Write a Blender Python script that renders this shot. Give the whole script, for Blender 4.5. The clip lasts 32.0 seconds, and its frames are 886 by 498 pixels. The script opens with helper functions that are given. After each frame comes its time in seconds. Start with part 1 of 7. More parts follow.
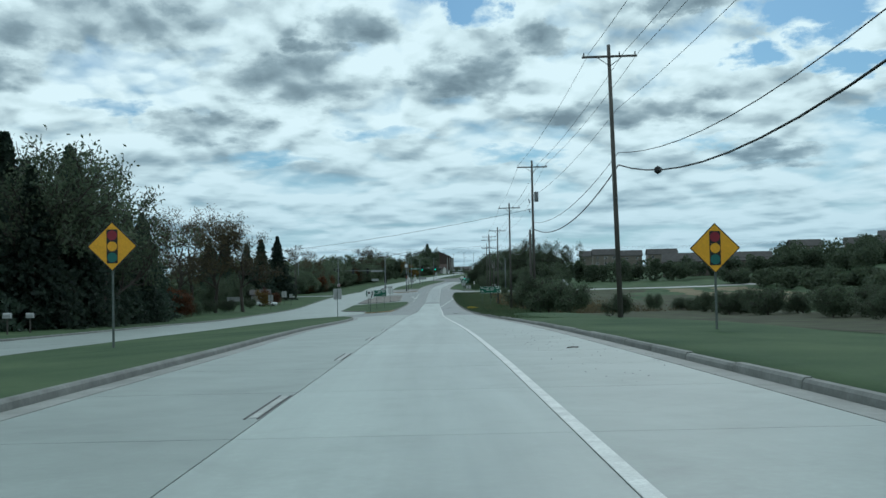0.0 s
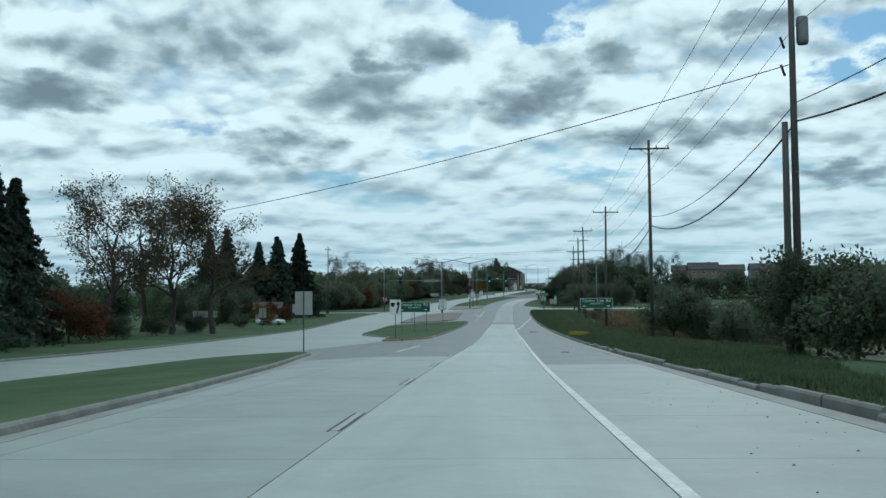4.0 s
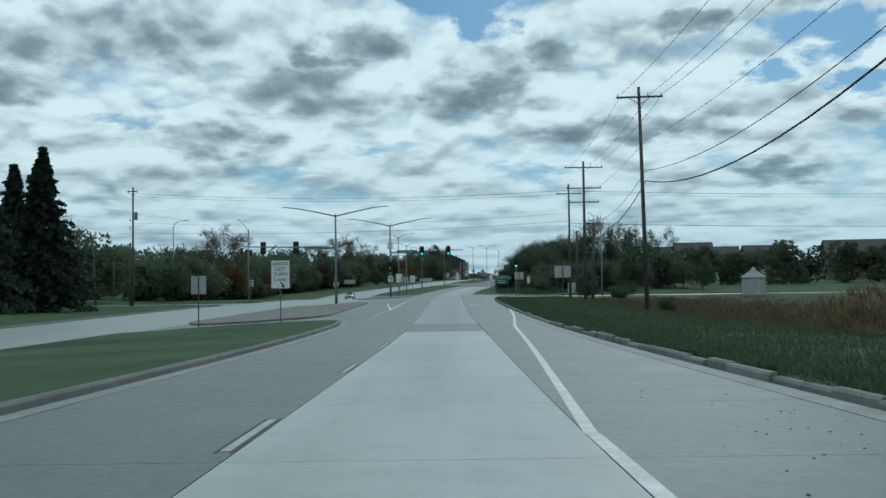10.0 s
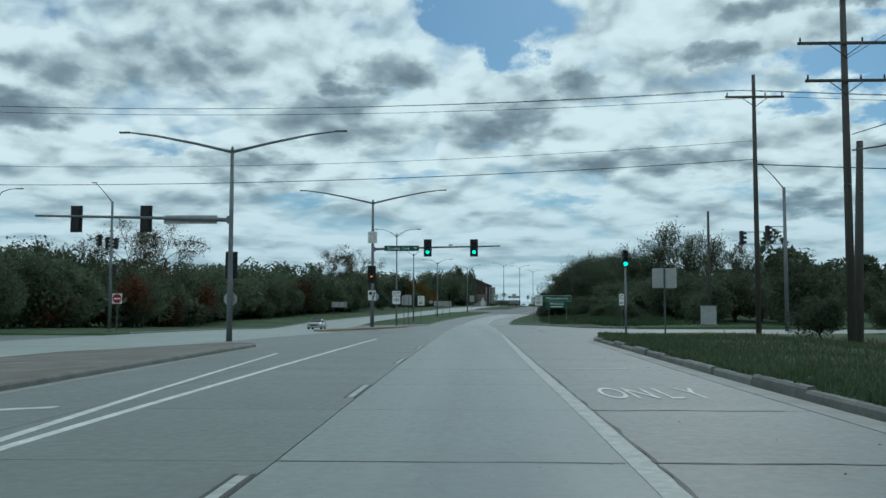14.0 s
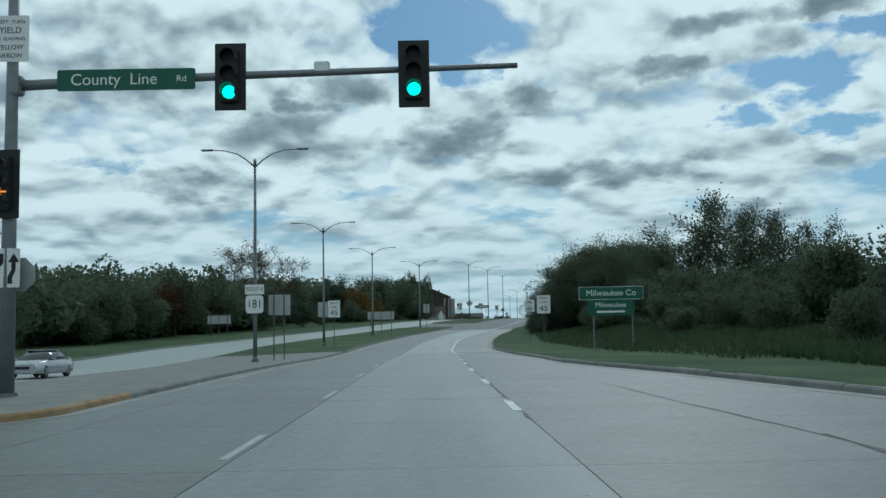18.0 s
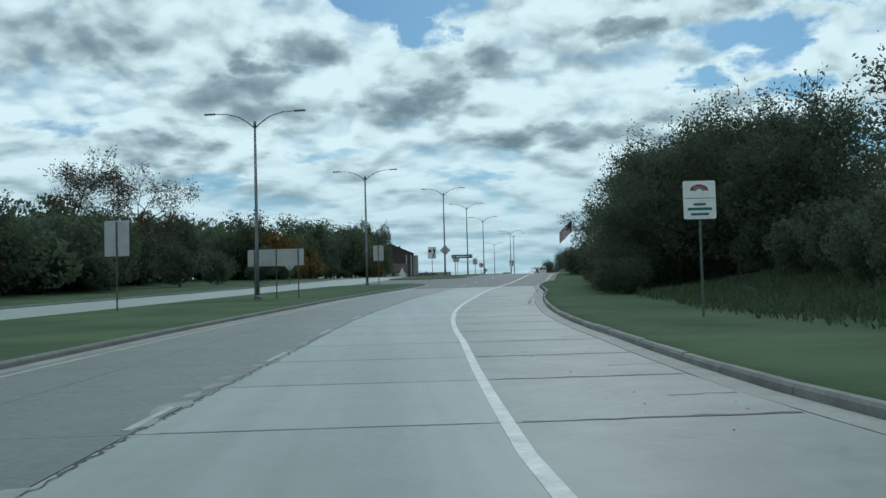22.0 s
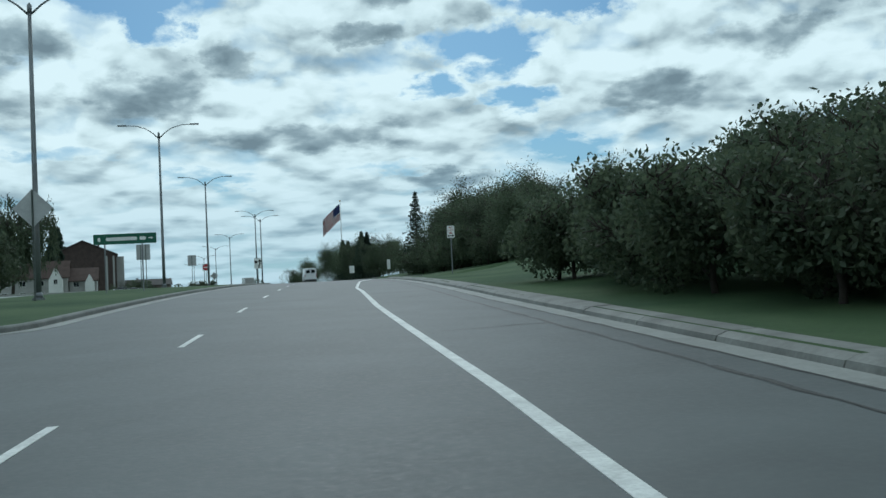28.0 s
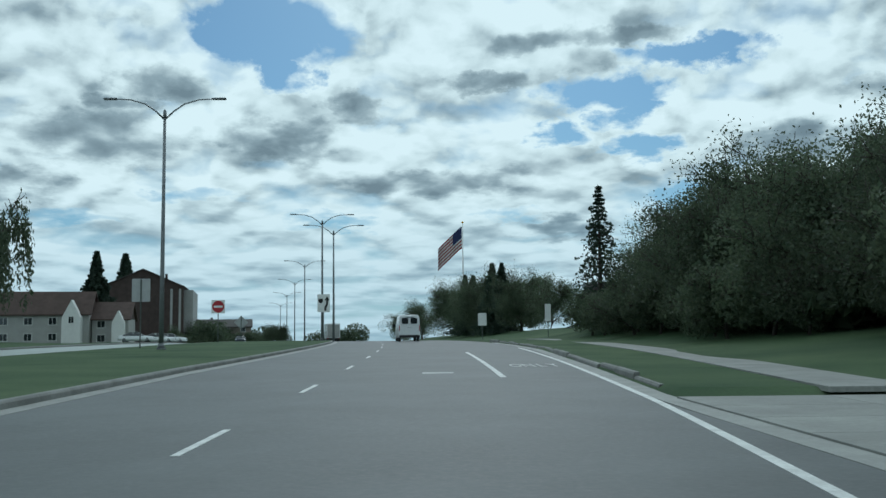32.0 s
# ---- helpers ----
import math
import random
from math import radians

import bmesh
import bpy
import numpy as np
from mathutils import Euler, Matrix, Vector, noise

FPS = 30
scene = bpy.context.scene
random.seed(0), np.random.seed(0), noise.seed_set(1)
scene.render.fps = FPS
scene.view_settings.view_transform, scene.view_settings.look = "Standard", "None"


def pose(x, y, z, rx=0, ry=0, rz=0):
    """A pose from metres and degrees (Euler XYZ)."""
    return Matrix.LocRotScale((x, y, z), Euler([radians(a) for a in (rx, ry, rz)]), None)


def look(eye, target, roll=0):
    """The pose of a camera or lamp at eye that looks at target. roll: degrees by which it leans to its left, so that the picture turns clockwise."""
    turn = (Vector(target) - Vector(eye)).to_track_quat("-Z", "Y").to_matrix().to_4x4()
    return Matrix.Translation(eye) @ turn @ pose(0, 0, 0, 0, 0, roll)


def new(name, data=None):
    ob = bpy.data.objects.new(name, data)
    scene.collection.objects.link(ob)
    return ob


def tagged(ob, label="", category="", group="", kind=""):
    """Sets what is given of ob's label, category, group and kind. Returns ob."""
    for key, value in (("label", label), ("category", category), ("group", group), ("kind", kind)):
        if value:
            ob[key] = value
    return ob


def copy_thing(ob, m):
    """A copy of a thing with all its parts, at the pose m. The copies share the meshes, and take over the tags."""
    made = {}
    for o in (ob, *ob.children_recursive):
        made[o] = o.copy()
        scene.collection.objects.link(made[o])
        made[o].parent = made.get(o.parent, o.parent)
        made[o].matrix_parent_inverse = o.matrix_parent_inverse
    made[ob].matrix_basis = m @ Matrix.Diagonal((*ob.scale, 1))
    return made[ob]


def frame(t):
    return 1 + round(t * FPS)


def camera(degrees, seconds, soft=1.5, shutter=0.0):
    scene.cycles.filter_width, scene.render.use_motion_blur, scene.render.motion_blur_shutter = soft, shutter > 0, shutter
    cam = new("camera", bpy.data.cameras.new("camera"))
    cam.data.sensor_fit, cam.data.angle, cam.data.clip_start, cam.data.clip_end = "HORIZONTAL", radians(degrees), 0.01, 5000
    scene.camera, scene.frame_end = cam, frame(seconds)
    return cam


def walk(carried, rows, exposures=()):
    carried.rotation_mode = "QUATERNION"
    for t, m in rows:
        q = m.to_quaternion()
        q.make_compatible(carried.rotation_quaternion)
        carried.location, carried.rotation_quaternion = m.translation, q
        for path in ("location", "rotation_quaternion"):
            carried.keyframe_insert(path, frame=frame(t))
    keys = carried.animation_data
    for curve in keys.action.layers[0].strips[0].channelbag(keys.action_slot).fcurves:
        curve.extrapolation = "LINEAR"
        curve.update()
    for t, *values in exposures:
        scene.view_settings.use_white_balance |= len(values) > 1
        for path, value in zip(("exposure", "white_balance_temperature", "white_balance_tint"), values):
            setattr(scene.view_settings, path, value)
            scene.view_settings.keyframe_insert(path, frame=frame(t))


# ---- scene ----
cam = camera(49.61, 32.0)
PATH = [
    (0, (-0.000, -0.000, 1.500), (0.124, 9.996, 1.763), -1.13),
    (0.5, (-0.077, 9.166, 1.265), (0.060, 19.164, 1.461), -1.53),
    (1, (-0.069, 18.058, 1.060), (0.087, 28.056, 1.138), -1.59),
    (1.5, (-0.037, 26.698, 0.866), (0.098, 36.697, 0.807), -1.56),
    (2, (-0.026, 35.135, 0.660), (-0.000, 45.134, 0.533), -1.64),
    (2.5, (-0.043, 43.428, 0.421), (-0.208, 53.427, 0.368), -1.47),
    (3, (-0.098, 51.648, 0.153), (-0.467, 61.640, 0.288), -1.18),
    (3.5, (-0.182, 59.858, -0.126), (-0.730, 69.835, 0.274), -0.63),
    (4.5, (-0.387, 76.371, -0.680), (-0.986, 86.341, -0.196), -0.58),
    (5.5, (-0.523, 93.234, -1.222), (-0.971, 103.220, -0.919), -0.36),
    (6, (-0.516, 101.803, -1.480), (-0.887, 111.794, -1.244), -0.22),
    (6.5, (-0.474, 110.362, -1.730), (-0.795, 120.354, -1.481), -0.15),
    (7, (-0.402, 118.859, -1.984), (-0.661, 128.851, -1.695), -0.44),
    (7.5, (-0.315, 127.305, -2.240), (-0.496, 137.299, -1.946), -0.65),
    (8, (-0.207, 135.709, -2.489), (-0.294, 145.705, -2.208), -1.02),
    (8.5, (-0.123, 144.117, -2.715), (-0.118, 154.114, -2.455), -1.21),
    (9, (-0.110, 152.607, -2.902), (-0.050, 162.603, -2.630), -1.28),
    (9.5, (-0.112, 161.288, -3.043), (-0.037, 171.282, -2.711), -1.01),
    (10, (-0.094, 170.152, -3.152), (-0.064, 180.143, -2.728), -0.77),
    (10.5, (-0.062, 179.114, -3.251), (-0.097, 189.100, -2.723), -0.65),
    (11, (0.002, 188.106, -3.351), (-0.105, 198.088, -2.769), -0.48),
    (11.5, (0.110, 197.094, -3.451), (-0.047, 207.076, -2.867), -0.41),
    (12, (0.212, 206.120, -3.529), (0.012, 216.103, -2.976), -0.43),
    (12.5, (0.274, 215.208, -3.570), (0.048, 225.191, -3.033), -0.22),
    (13, (0.298, 224.410, -3.562), (0.050, 234.390, -2.991), -0.11),
    (13.5, (0.316, 233.683, -3.511), (0.079, 243.659, -2.870), 0.03),
    (14, (0.336, 242.934, -3.422), (0.116, 252.905, -2.700), 0.09),
    (14.5, (0.362, 252.139, -3.321), (0.192, 262.111, -2.590), -0.03),
    (15.5, (0.571, 270.450, -3.181), (0.516, 280.427, -2.500), -0.67),
    (16.5, (0.903, 288.532, -3.101), (0.965, 298.509, -2.416), -0.92),
    (17, (1.063, 297.468, -3.054), (1.177, 307.438, -2.292), -0.99),
    (17.5, (1.231, 306.375, -2.996), (1.406, 316.339, -2.167), -1.05),
    (18, (1.428, 315.269, -2.941), (1.663, 325.228, -2.064), -1.05),
    (18.5, (1.605, 324.147, -2.885), (1.883, 334.095, -1.911), -1.10),
    (19, (1.774, 333.084, -2.831), (2.061, 343.022, -1.757), -0.98),
    (19.5, (1.929, 342.171, -2.785), (2.232, 352.100, -1.639), -1.25),
    (20, (2.098, 351.374, -2.811), (2.406, 361.307, -1.701), -1.12),
    (20.5, (2.317, 360.606, -2.900), (2.661, 370.552, -1.925), -1.33),
    (21, (2.531, 369.790, -2.993), (2.939, 379.749, -2.187), -1.31),
    (21.5, (2.642, 378.907, -3.035), (3.155, 388.873, -2.396), -1.54),
    (22, (2.735, 387.964, -3.038), (3.372, 397.932, -2.558), -1.49),
    (22.5, (2.858, 396.901, -3.016), (3.622, 406.867, -2.720), -1.20),
    (23, (3.026, 405.647, -2.960), (3.919, 415.606, -2.786), -0.64),
    (23.5, (3.320, 414.175, -2.832), (4.217, 424.133, -2.650), -0.18),
    (24, (3.828, 422.527, -2.636), (4.569, 432.493, -2.274), 0.85),
    (24.5, (4.595, 430.796, -2.397), (5.126, 440.764, -1.810), 2.05),
    (25, (5.603, 439.095, -2.137), (6.048, 449.053, -1.337), 2.46),
    (25.5, (6.887, 447.521, -1.869), (7.602, 457.454, -0.968), 2.12),
    (26, (8.418, 456.092, -1.598), (9.828, 465.952, -0.710), 0.64),
    (26.5, (10.089, 464.772, -1.312), (12.371, 474.476, -0.518), -1.04),
    (27.5, (13.605, 482.329, -0.690), (16.829, 491.785, -0.252), -1.95),
    (28.5, (17.334, 500.095, -0.003), (20.534, 509.561, 0.382), -3.64),
    (29, (19.310, 509.065, 0.361), (22.161, 518.626, 1.031), -3.03),
    (29.5, (21.332, 518.108, 0.717), (23.799, 527.753, 1.663), -2.32),
    (30, (23.417, 527.140, 1.024), (25.553, 536.844, 2.155), -1.67),
    (30.5, (25.493, 536.094, 1.271), (27.448, 545.836, 2.397), -1.54),
    (31, (27.475, 544.963, 1.481), (29.412, 554.718, 2.526), -1.22),
    (31.5, (29.418, 553.772, 1.680), (31.421, 563.521, 2.650), -0.95),
    (32, (31.339, 562.562, 1.890), (33.430, 572.297, 2.816), -0.62),
]
EXPOSE = ((0, 0.05), (3, 0.1), (6, 0.03), (9, 0.0), (11, -0.13), (17, -0.13), (19, -0.1), (20, -0.22), (21, -0.12), (22, 0.0), (23, 0.12), (24, 0.24), (24.5, 0.15), (25, 0.0), (26, 0.0), (29, 0.05), (30, -0.2), (31, -0.14), (32, 0.0))
walk(cam, [(t, look(eye, target, roll)) for t, eye, target, roll in PATH], exposures=[(t, e, 5750, 6) for t, e in EXPOSE])

# road axis: station u (world y), plan position and height
AXIS_U = [-60, 0, 35, 68, 102, 137, 172, 208, 246, 282, 318, 353, 389, 423, 456, 491, 526, 562, 600, 644, 690, 740, 800, 900, 1200, 1800]
AXIS_X = [0.1, -0.0, -0.03, -0.28, -0.51, -0.19, -0.09, 0.22, 0.34, 0.78, 1.48, 2.14, 2.75, 3.87, 8.4, 15.4, 23.15, 31.22, 39.2, 46.3, 50.2, 52.0, 52.8, 53.5, 55.0, 58.0]
AXIS_Z = [1.6, 0.14, -0.7, -1.76, -2.85, -3.88, -4.53, -4.9, -4.75, -4.49, -4.28, -4.19, -4.4, -3.98, -2.96, -1.72, -0.37, 0.52, 1.1, 1.55, 1.6, 1.2, 0.2, -2.0, -8.0, -14.0]


# ---- light and sky ----
world = bpy.data.worlds.new("sky")
scene.world = world
world.use_nodes = True


class Nodes:
    """Short hand for building node trees."""

    def __init__(self, tree):
        self.t = tree
        self.t.nodes.clear()

    def n(self, kind, **kw):
        node = self.t.nodes.new(kind)
        for k, v in kw.items():
            if k == "op":
                node.operation = v
            elif k == "blend":
                node.blend_type = v
            elif k == "dtype":
                node.data_type = v
        return node

    def link(self, a, b):
        self.t.links.new(a, b)

    def math(self, op, a, b=None, clamp=False):
        m = self.n("ShaderNodeMath", op=op)
        m.use_clamp = clamp
        for i, v in enumerate((a, b)):
            if v is None:
                continue
            if isinstance(v, (int, float)):
                m.inputs[i].default_value = v
            else:
                self.link(v, m.inputs[i])
        return m.outputs[0]

    def noise(self, vec, scale, detail=4.0, rough=0.55, dist=0.0):
        m = self.n("ShaderNodeTexNoise")
        m.inputs["Scale"].default_value, m.inputs["Detail"].default_value = scale, detail
        m.inputs["Roughness"].default_value, m.inputs["Distortion"].default_value = rough, dist
        if vec is not None:
            self.link(vec, m.inputs["Vector"])
        return m.outputs["Fac"]

    def ramp(self, fac, stops):
        m = self.n("ShaderNodeValToRGB")
        e = m.color_ramp.elements
        while len(e) < len(stops):
            e.new(0.5)
        for i, (p, c) in enumerate(stops):
            e[i].position = p
            e[i].color = c if len(c) == 4 else (*c, 1)
        self.link(fac, m.inputs[0])
        return m.outputs[0]

    def mix(self, fac, a, b, blend="MIX"):
        m = self.n("ShaderNodeMixRGB", blend=blend)
        for s, v in zip(m.inputs, (fac, a, b)):
            if isinstance(v, (int, float)):
                s.default_value = v
            elif isinstance(v, tuple):
                s.default_value = v if len(v) == 4 else (*v, 1)
            else:
                self.link(v, s)
        return m.outputs[0]


SUN_EL, SUN_AZ = 36.0, 14.0   # degrees; azimuth to the right of straight ahead

N = Nodes(world.node_tree)
tc = N.n("ShaderNodeTexCoord")
sky = N.n("ShaderNodeTexSky")
sky.sky_type = "NISHITA"
sky.sun_disc = False
sky.sun_elevation, sky.sun_rotation = radians(SUN_EL), radians(SUN_AZ)
sky.air_density, sky.dust_density, sky.ozone_density = 1.0, 0.6, 1.5
sep = N.n("ShaderNodeSeparateXYZ")
N.link(tc.outputs["Generated"], sep.inputs[0])
X, Y, Z = sep.outputs
az = N.math("MULTIPLY", N.math("ARCTAN2", X, Y), 57.2958)
el = N.math("MULTIPLY", N.math("ARCSINE", Z), 57.2958)
# cloud space: banks get flatter and closer together towards the horizon
lift = N.math("LOGARITHM", N.math("DIVIDE", N.math("ADD", N.math("MAXIMUM", el, 0.0), 2.4), 2.4), math.e)


def cloud_space(up):
    c = N.n("ShaderNodeCombineXYZ")
    N.link(N.math("DIVIDE", az, 11.0), c.inputs[0])
    N.link(N.math("DIVIDE", N.math("ADD", lift, up), 0.40), c.inputs[1])
    return c.outputs[0]


def puffs(space, scale):
    """Round heads, one beside another."""
    m = N.n("ShaderNodeTexVoronoi")
    m.feature = "SMOOTH_F1"
    m.inputs["Scale"].default_value, m.inputs["Smoothness"].default_value, m.inputs["Detail"].default_value = scale, 0.35, 1.0
    N.link(space, m.inputs["Vector"])
    return N.math("SUBTRACT", 0.75, m.outputs["Distance"])


def density(up):
    """Banks of cloud, their heads and the fine crumbs at their edges."""
    space = cloud_space(up)
    warp = N.n("ShaderNodeTexNoise")
    warp.inputs["Scale"].default_value, warp.inputs["Detail"].default_value = 2.6, 5.0
    N.link(space, warp.inputs["Vector"])
    bent = N.n("ShaderNodeVectorMath")
    bent.operation = "MULTIPLY_ADD"
    bent.inputs[1].default_value = (0.30, 0.30, 0.0)
    N.link(warp.outputs["Color"], bent.inputs[0])
    N.link(space, bent.inputs[2])
    b = bent.outputs[0]
    big = N.math("MULTIPLY", N.noise(b, 1.0, 3, 0.5), 0.85)
    heads = N.math("ADD", N.math("MULTIPLY", puffs(b, 2.2), 0.30), N.math("MULTIPLY", puffs(b, 5.5), 0.16))
    return N.math("ADD", N.math("ADD", big, heads), N.math("MULTIPLY", N.noise(b, 9.0, 6, 0.6), 0.14))


edge = cloud_space(0.0)
azw = N.math("ADD", az, N.math("MULTIPLY", N.math("SUBTRACT", N.noise(edge, 3.0, 6, 0.62), 0.5), 8.5))
shifted = cloud_space(0.9)
elw = N.math("ADD", el, N.math("MULTIPLY", N.math("SUBTRACT", N.noise(shifted, 3.0, 6, 0.62), 0.5), 3.6))


def blob(a, e, wa, we):
    """A soft oval round azimuth a and elevation e."""
    p = N.math("DIVIDE", N.math("SUBTRACT", azw, a), wa)
    q = N.math("DIVIDE", N.math("SUBTRACT", elw, e), we)
    r = N.math("ADD", N.math("MULTIPLY", p, p), N.math("MULTIPLY", q, q))
    return N.math("SUBTRACT", 1.0, r, clamp=True)


def union(blobs):
    out = None
    for b in blobs:
        s = blob(*b)
        out = s if out is None else N.math("MAXIMUM", out, s)
    return out


here, above = density(0.0), density(0.07)
grey = union([(a, e, 1.2 * wa, 1.25 * we) for a, e, wa, we in [(-7.6, 11.5, 5.0, 1.4), (1.8, 11.7, 3.4, 1.2), (-20.5, 14.3, 6.5, 1.5), (-4.5, 14.7, 3.0, 1.0), (-7.0, 13.4, 2.2, 0.6), (-12.8, 8.8, 3.2, 1.0), (11.5, 9.3, 5.2, 0.85), (21.5, 17.4, 5.5, 0.65), (7.0, 13.6, 2.4, 0.9), (20.0, 6.3, 3.0, 0.7), (32.5, 11.0, 2.8, 1.1), (38.8, 13.0, 3.2, 1.1), (14.7, 15.1, 3.0, 0.6), (-26, 11.2, 4.0, 1.0), (-33, 16, 6, 1.5), (48, 15, 5, 1.2)]])
blue = union([(2.6, 18.2, 5.6, 2.7), (2.8, 15.7, 2.0, 1.3), (22.3, 14.4, 4.2, 1.5), (19.3, 11.9, 2.7, 1.1), (24.3, 10.9, 3.2, 1.0), (27.0, 16.4, 5.0, 1.0), (23.4, 13.0, 2.2, 1.2), (-38, 19, 7, 2.5), (44, 18, 6, 2), (-60, 15, 9, 3), (70, 16, 10, 3), (10, 26, 8, 3)])
thin = union([(-2.6, 8.3, 3.4, 0.7), (-8.5, 7.0, 4, 0.6), (5.5, 6.9, 4, 0.6), (16, 7.4, 4, 0.6), (-18, 9.8, 3, 0.7), (27, 8.0, 4, 0.7)])
dens = N.math("ADD", N.math("SUBTRACT", here, N.math("MULTIPLY", blue, 0.5)), 0.035)
dens = N.math("SUBTRACT", dens, N.math("MULTIPLY", thin, 0.26))
dens = N.math("ADD", dens, N.math("MULTIPLY", grey, 0.16))
cover = N.ramp(dens, [(0.20, (0, 0, 0)), (0.35, (0.55, 0.55, 0.55)), (0.48, (1, 1, 1))])
# backlit banks: thin rims and heads are bright, thick middles and undersides grey
under = N.math("MULTIPLY", N.math("SUBTRACT", above, here), 1.5)
soft = N.math("MULTIPLY", N.math("SUBTRACT", N.noise(edge, 1.9, 6, 0.56, 0.4), 0.5), 0.48)
tone = N.math("ADD", N.math("ADD", N.math("MULTIPLY", dens, 0.55), N.math("MULTIPLY", grey, 0.24)), N.math("ADD", under, soft))
shade = N.ramp(tone, [(0.16, (0.76, 0.87, 0.87)), (0.29, (0.66, 0.77, 0.77)), (0.42, (0.48, 0.575, 0.59)), (0.57, (0.29, 0.37, 0.40)), (0.76, (0.18, 0.24, 0.27))])
clear = N.mix(1.0, sky.outputs[0], (0.034, 0.051, 0.060), "MULTIPLY")
hz = N.ramp(N.math("DIVIDE", el, 14.0), [(0.0, (1, 1, 1)), (1.0, (0, 0, 0))])
clear = N.mix(N.math("MULTIPLY", hz, 0.55), clear, (0.28, 0.46, 0.57))
col = N.mix(cover, clear, shade)
# thin blue-grey veil over the lowest clouds
low = N.ramp(N.math("DIVIDE", el, 9.0), [(0.0, (1, 1, 1)), (1.0, (0, 0, 0))])
col = N.mix(N.math("MULTIPLY", low, 0.55), col, (0.30, 0.465, 0.56))
col = N.mix(1.0, col, (1.0, 1.0, 0.965), "MULTIPLY")
bg = N.n("ShaderNodeBackground")
N.link(col, bg.inputs[0])
bg.inputs[1].default_value = 1.0
wo = N.n("ShaderNodeOutputWorld")
N.link(bg.outputs[0], wo.inputs[0])

sun = new("sun", bpy.data.lights.new("sun", "SUN"))
sun.data.energy, sun.data.angle, sun.data.color = 0.5, radians(12), (1.0, 0.96, 0.9)
sun.matrix_world = look((0, 0, 0), (-math.sin(radians(SUN_AZ)) * math.cos(radians(SUN_EL)), -math.cos(radians(SUN_AZ)) * math.cos(radians(SUN_EL)), -math.sin(radians(SUN_EL))))


# ---- materials ----
def material(name, color, rough=0.7, metal=0.0, var=0.25, scale=3.0, fine=40.0, bump=0.15, rnd=0.0, second=None, spec=0.4, stretch=None, island=0.0, blotch=0.0):
    """A surface with two scales of variation, an optional second colour in patches, and fine relief."""
    m = bpy.data.materials.new(name)
    m.use_nodes = True
    K = Nodes(m.node_tree)
    out, bs, co = K.n("ShaderNodeOutputMaterial"), K.n("ShaderNodeBsdfPrincipled"), K.n("ShaderNodeTexCoord")
    K.link(bs.outputs[0], out.inputs[0])
    vec = co.outputs["Object"]
    if stretch:
        mp = K.n("ShaderNodeMapping")
        mp.inputs["Scale"].default_value = stretch
        K.link(vec, mp.inputs[0])
        vec = mp.outputs[0]
    raw = co.outputs["Object"]
    a, b = K.noise(vec, scale, 5, 0.6, 0.3), K.noise(raw, fine, 3, 0.6)
    big = K.ramp(a, [(0.3, tuple(max(0, c * (1 - var)) for c in color)), (0.7, tuple(min(1, c * (1 + var * 0.7)) for c in (second or color)))])
    c = K.mix(0.55, big, K.ramp(b, [(0.25, (0.62,) * 3), (0.75, (1.28,) * 3)]), "MULTIPLY")
    if blotch:
        c = K.mix(1.0, c, K.ramp(K.noise(raw, 0.9, 6, 0.65, 0.6), [(0.3, (1 - blotch,) * 3), (0.48, (1.0,) * 3), (0.75, (1 + blotch * 0.6,) * 3)]), "MULTIPLY")
    if rnd or island:
        if rnd:
            oi = K.n("ShaderNodeObjectInfo").outputs["Random"]
        else:
            oi = K.n("ShaderNodeNewGeometry").outputs["Random Per Island"]
        w = rnd or island
        c = K.mix(1.0, c, K.ramp(oi, [(0.0, (1 - w,) * 3), (1.0, (1 + w,) * 3)]), "MULTIPLY")
    K.link(c, bs.inputs["Base Color"])
    bs.inputs["Metallic"].default_value = metal
    bs.inputs["Specular IOR Level"].default_value = spec
    K.link(K.ramp(b, [(0.2, (max(0, rough - 0.12),) * 3), (0.8, (min(1, rough + 0.12),) * 3)]), bs.inputs["Roughness"])
    if bump:
        bp = K.n("ShaderNodeBump")
        bp.inputs["Strength"].default_value, bp.inputs["Distance"].default_value = bump, 0.03
        K.link(b, bp.inputs["Height"])
        K.link(bp.outputs[0], bs.inputs["Normal"])
    return m


def glow(name, color, strength):
    m = bpy.data.materials.new(name)
    m.use_nodes = True
    K = Nodes(m.node_tree)
    e, out = K.n("ShaderNodeEmission"), K.n("ShaderNodeOutputMaterial")
    e.inputs[0].default_value, e.inputs[1].default_value = (*color, 1), strength
    K.link(e.outputs[0], out.inputs[0])
    return m


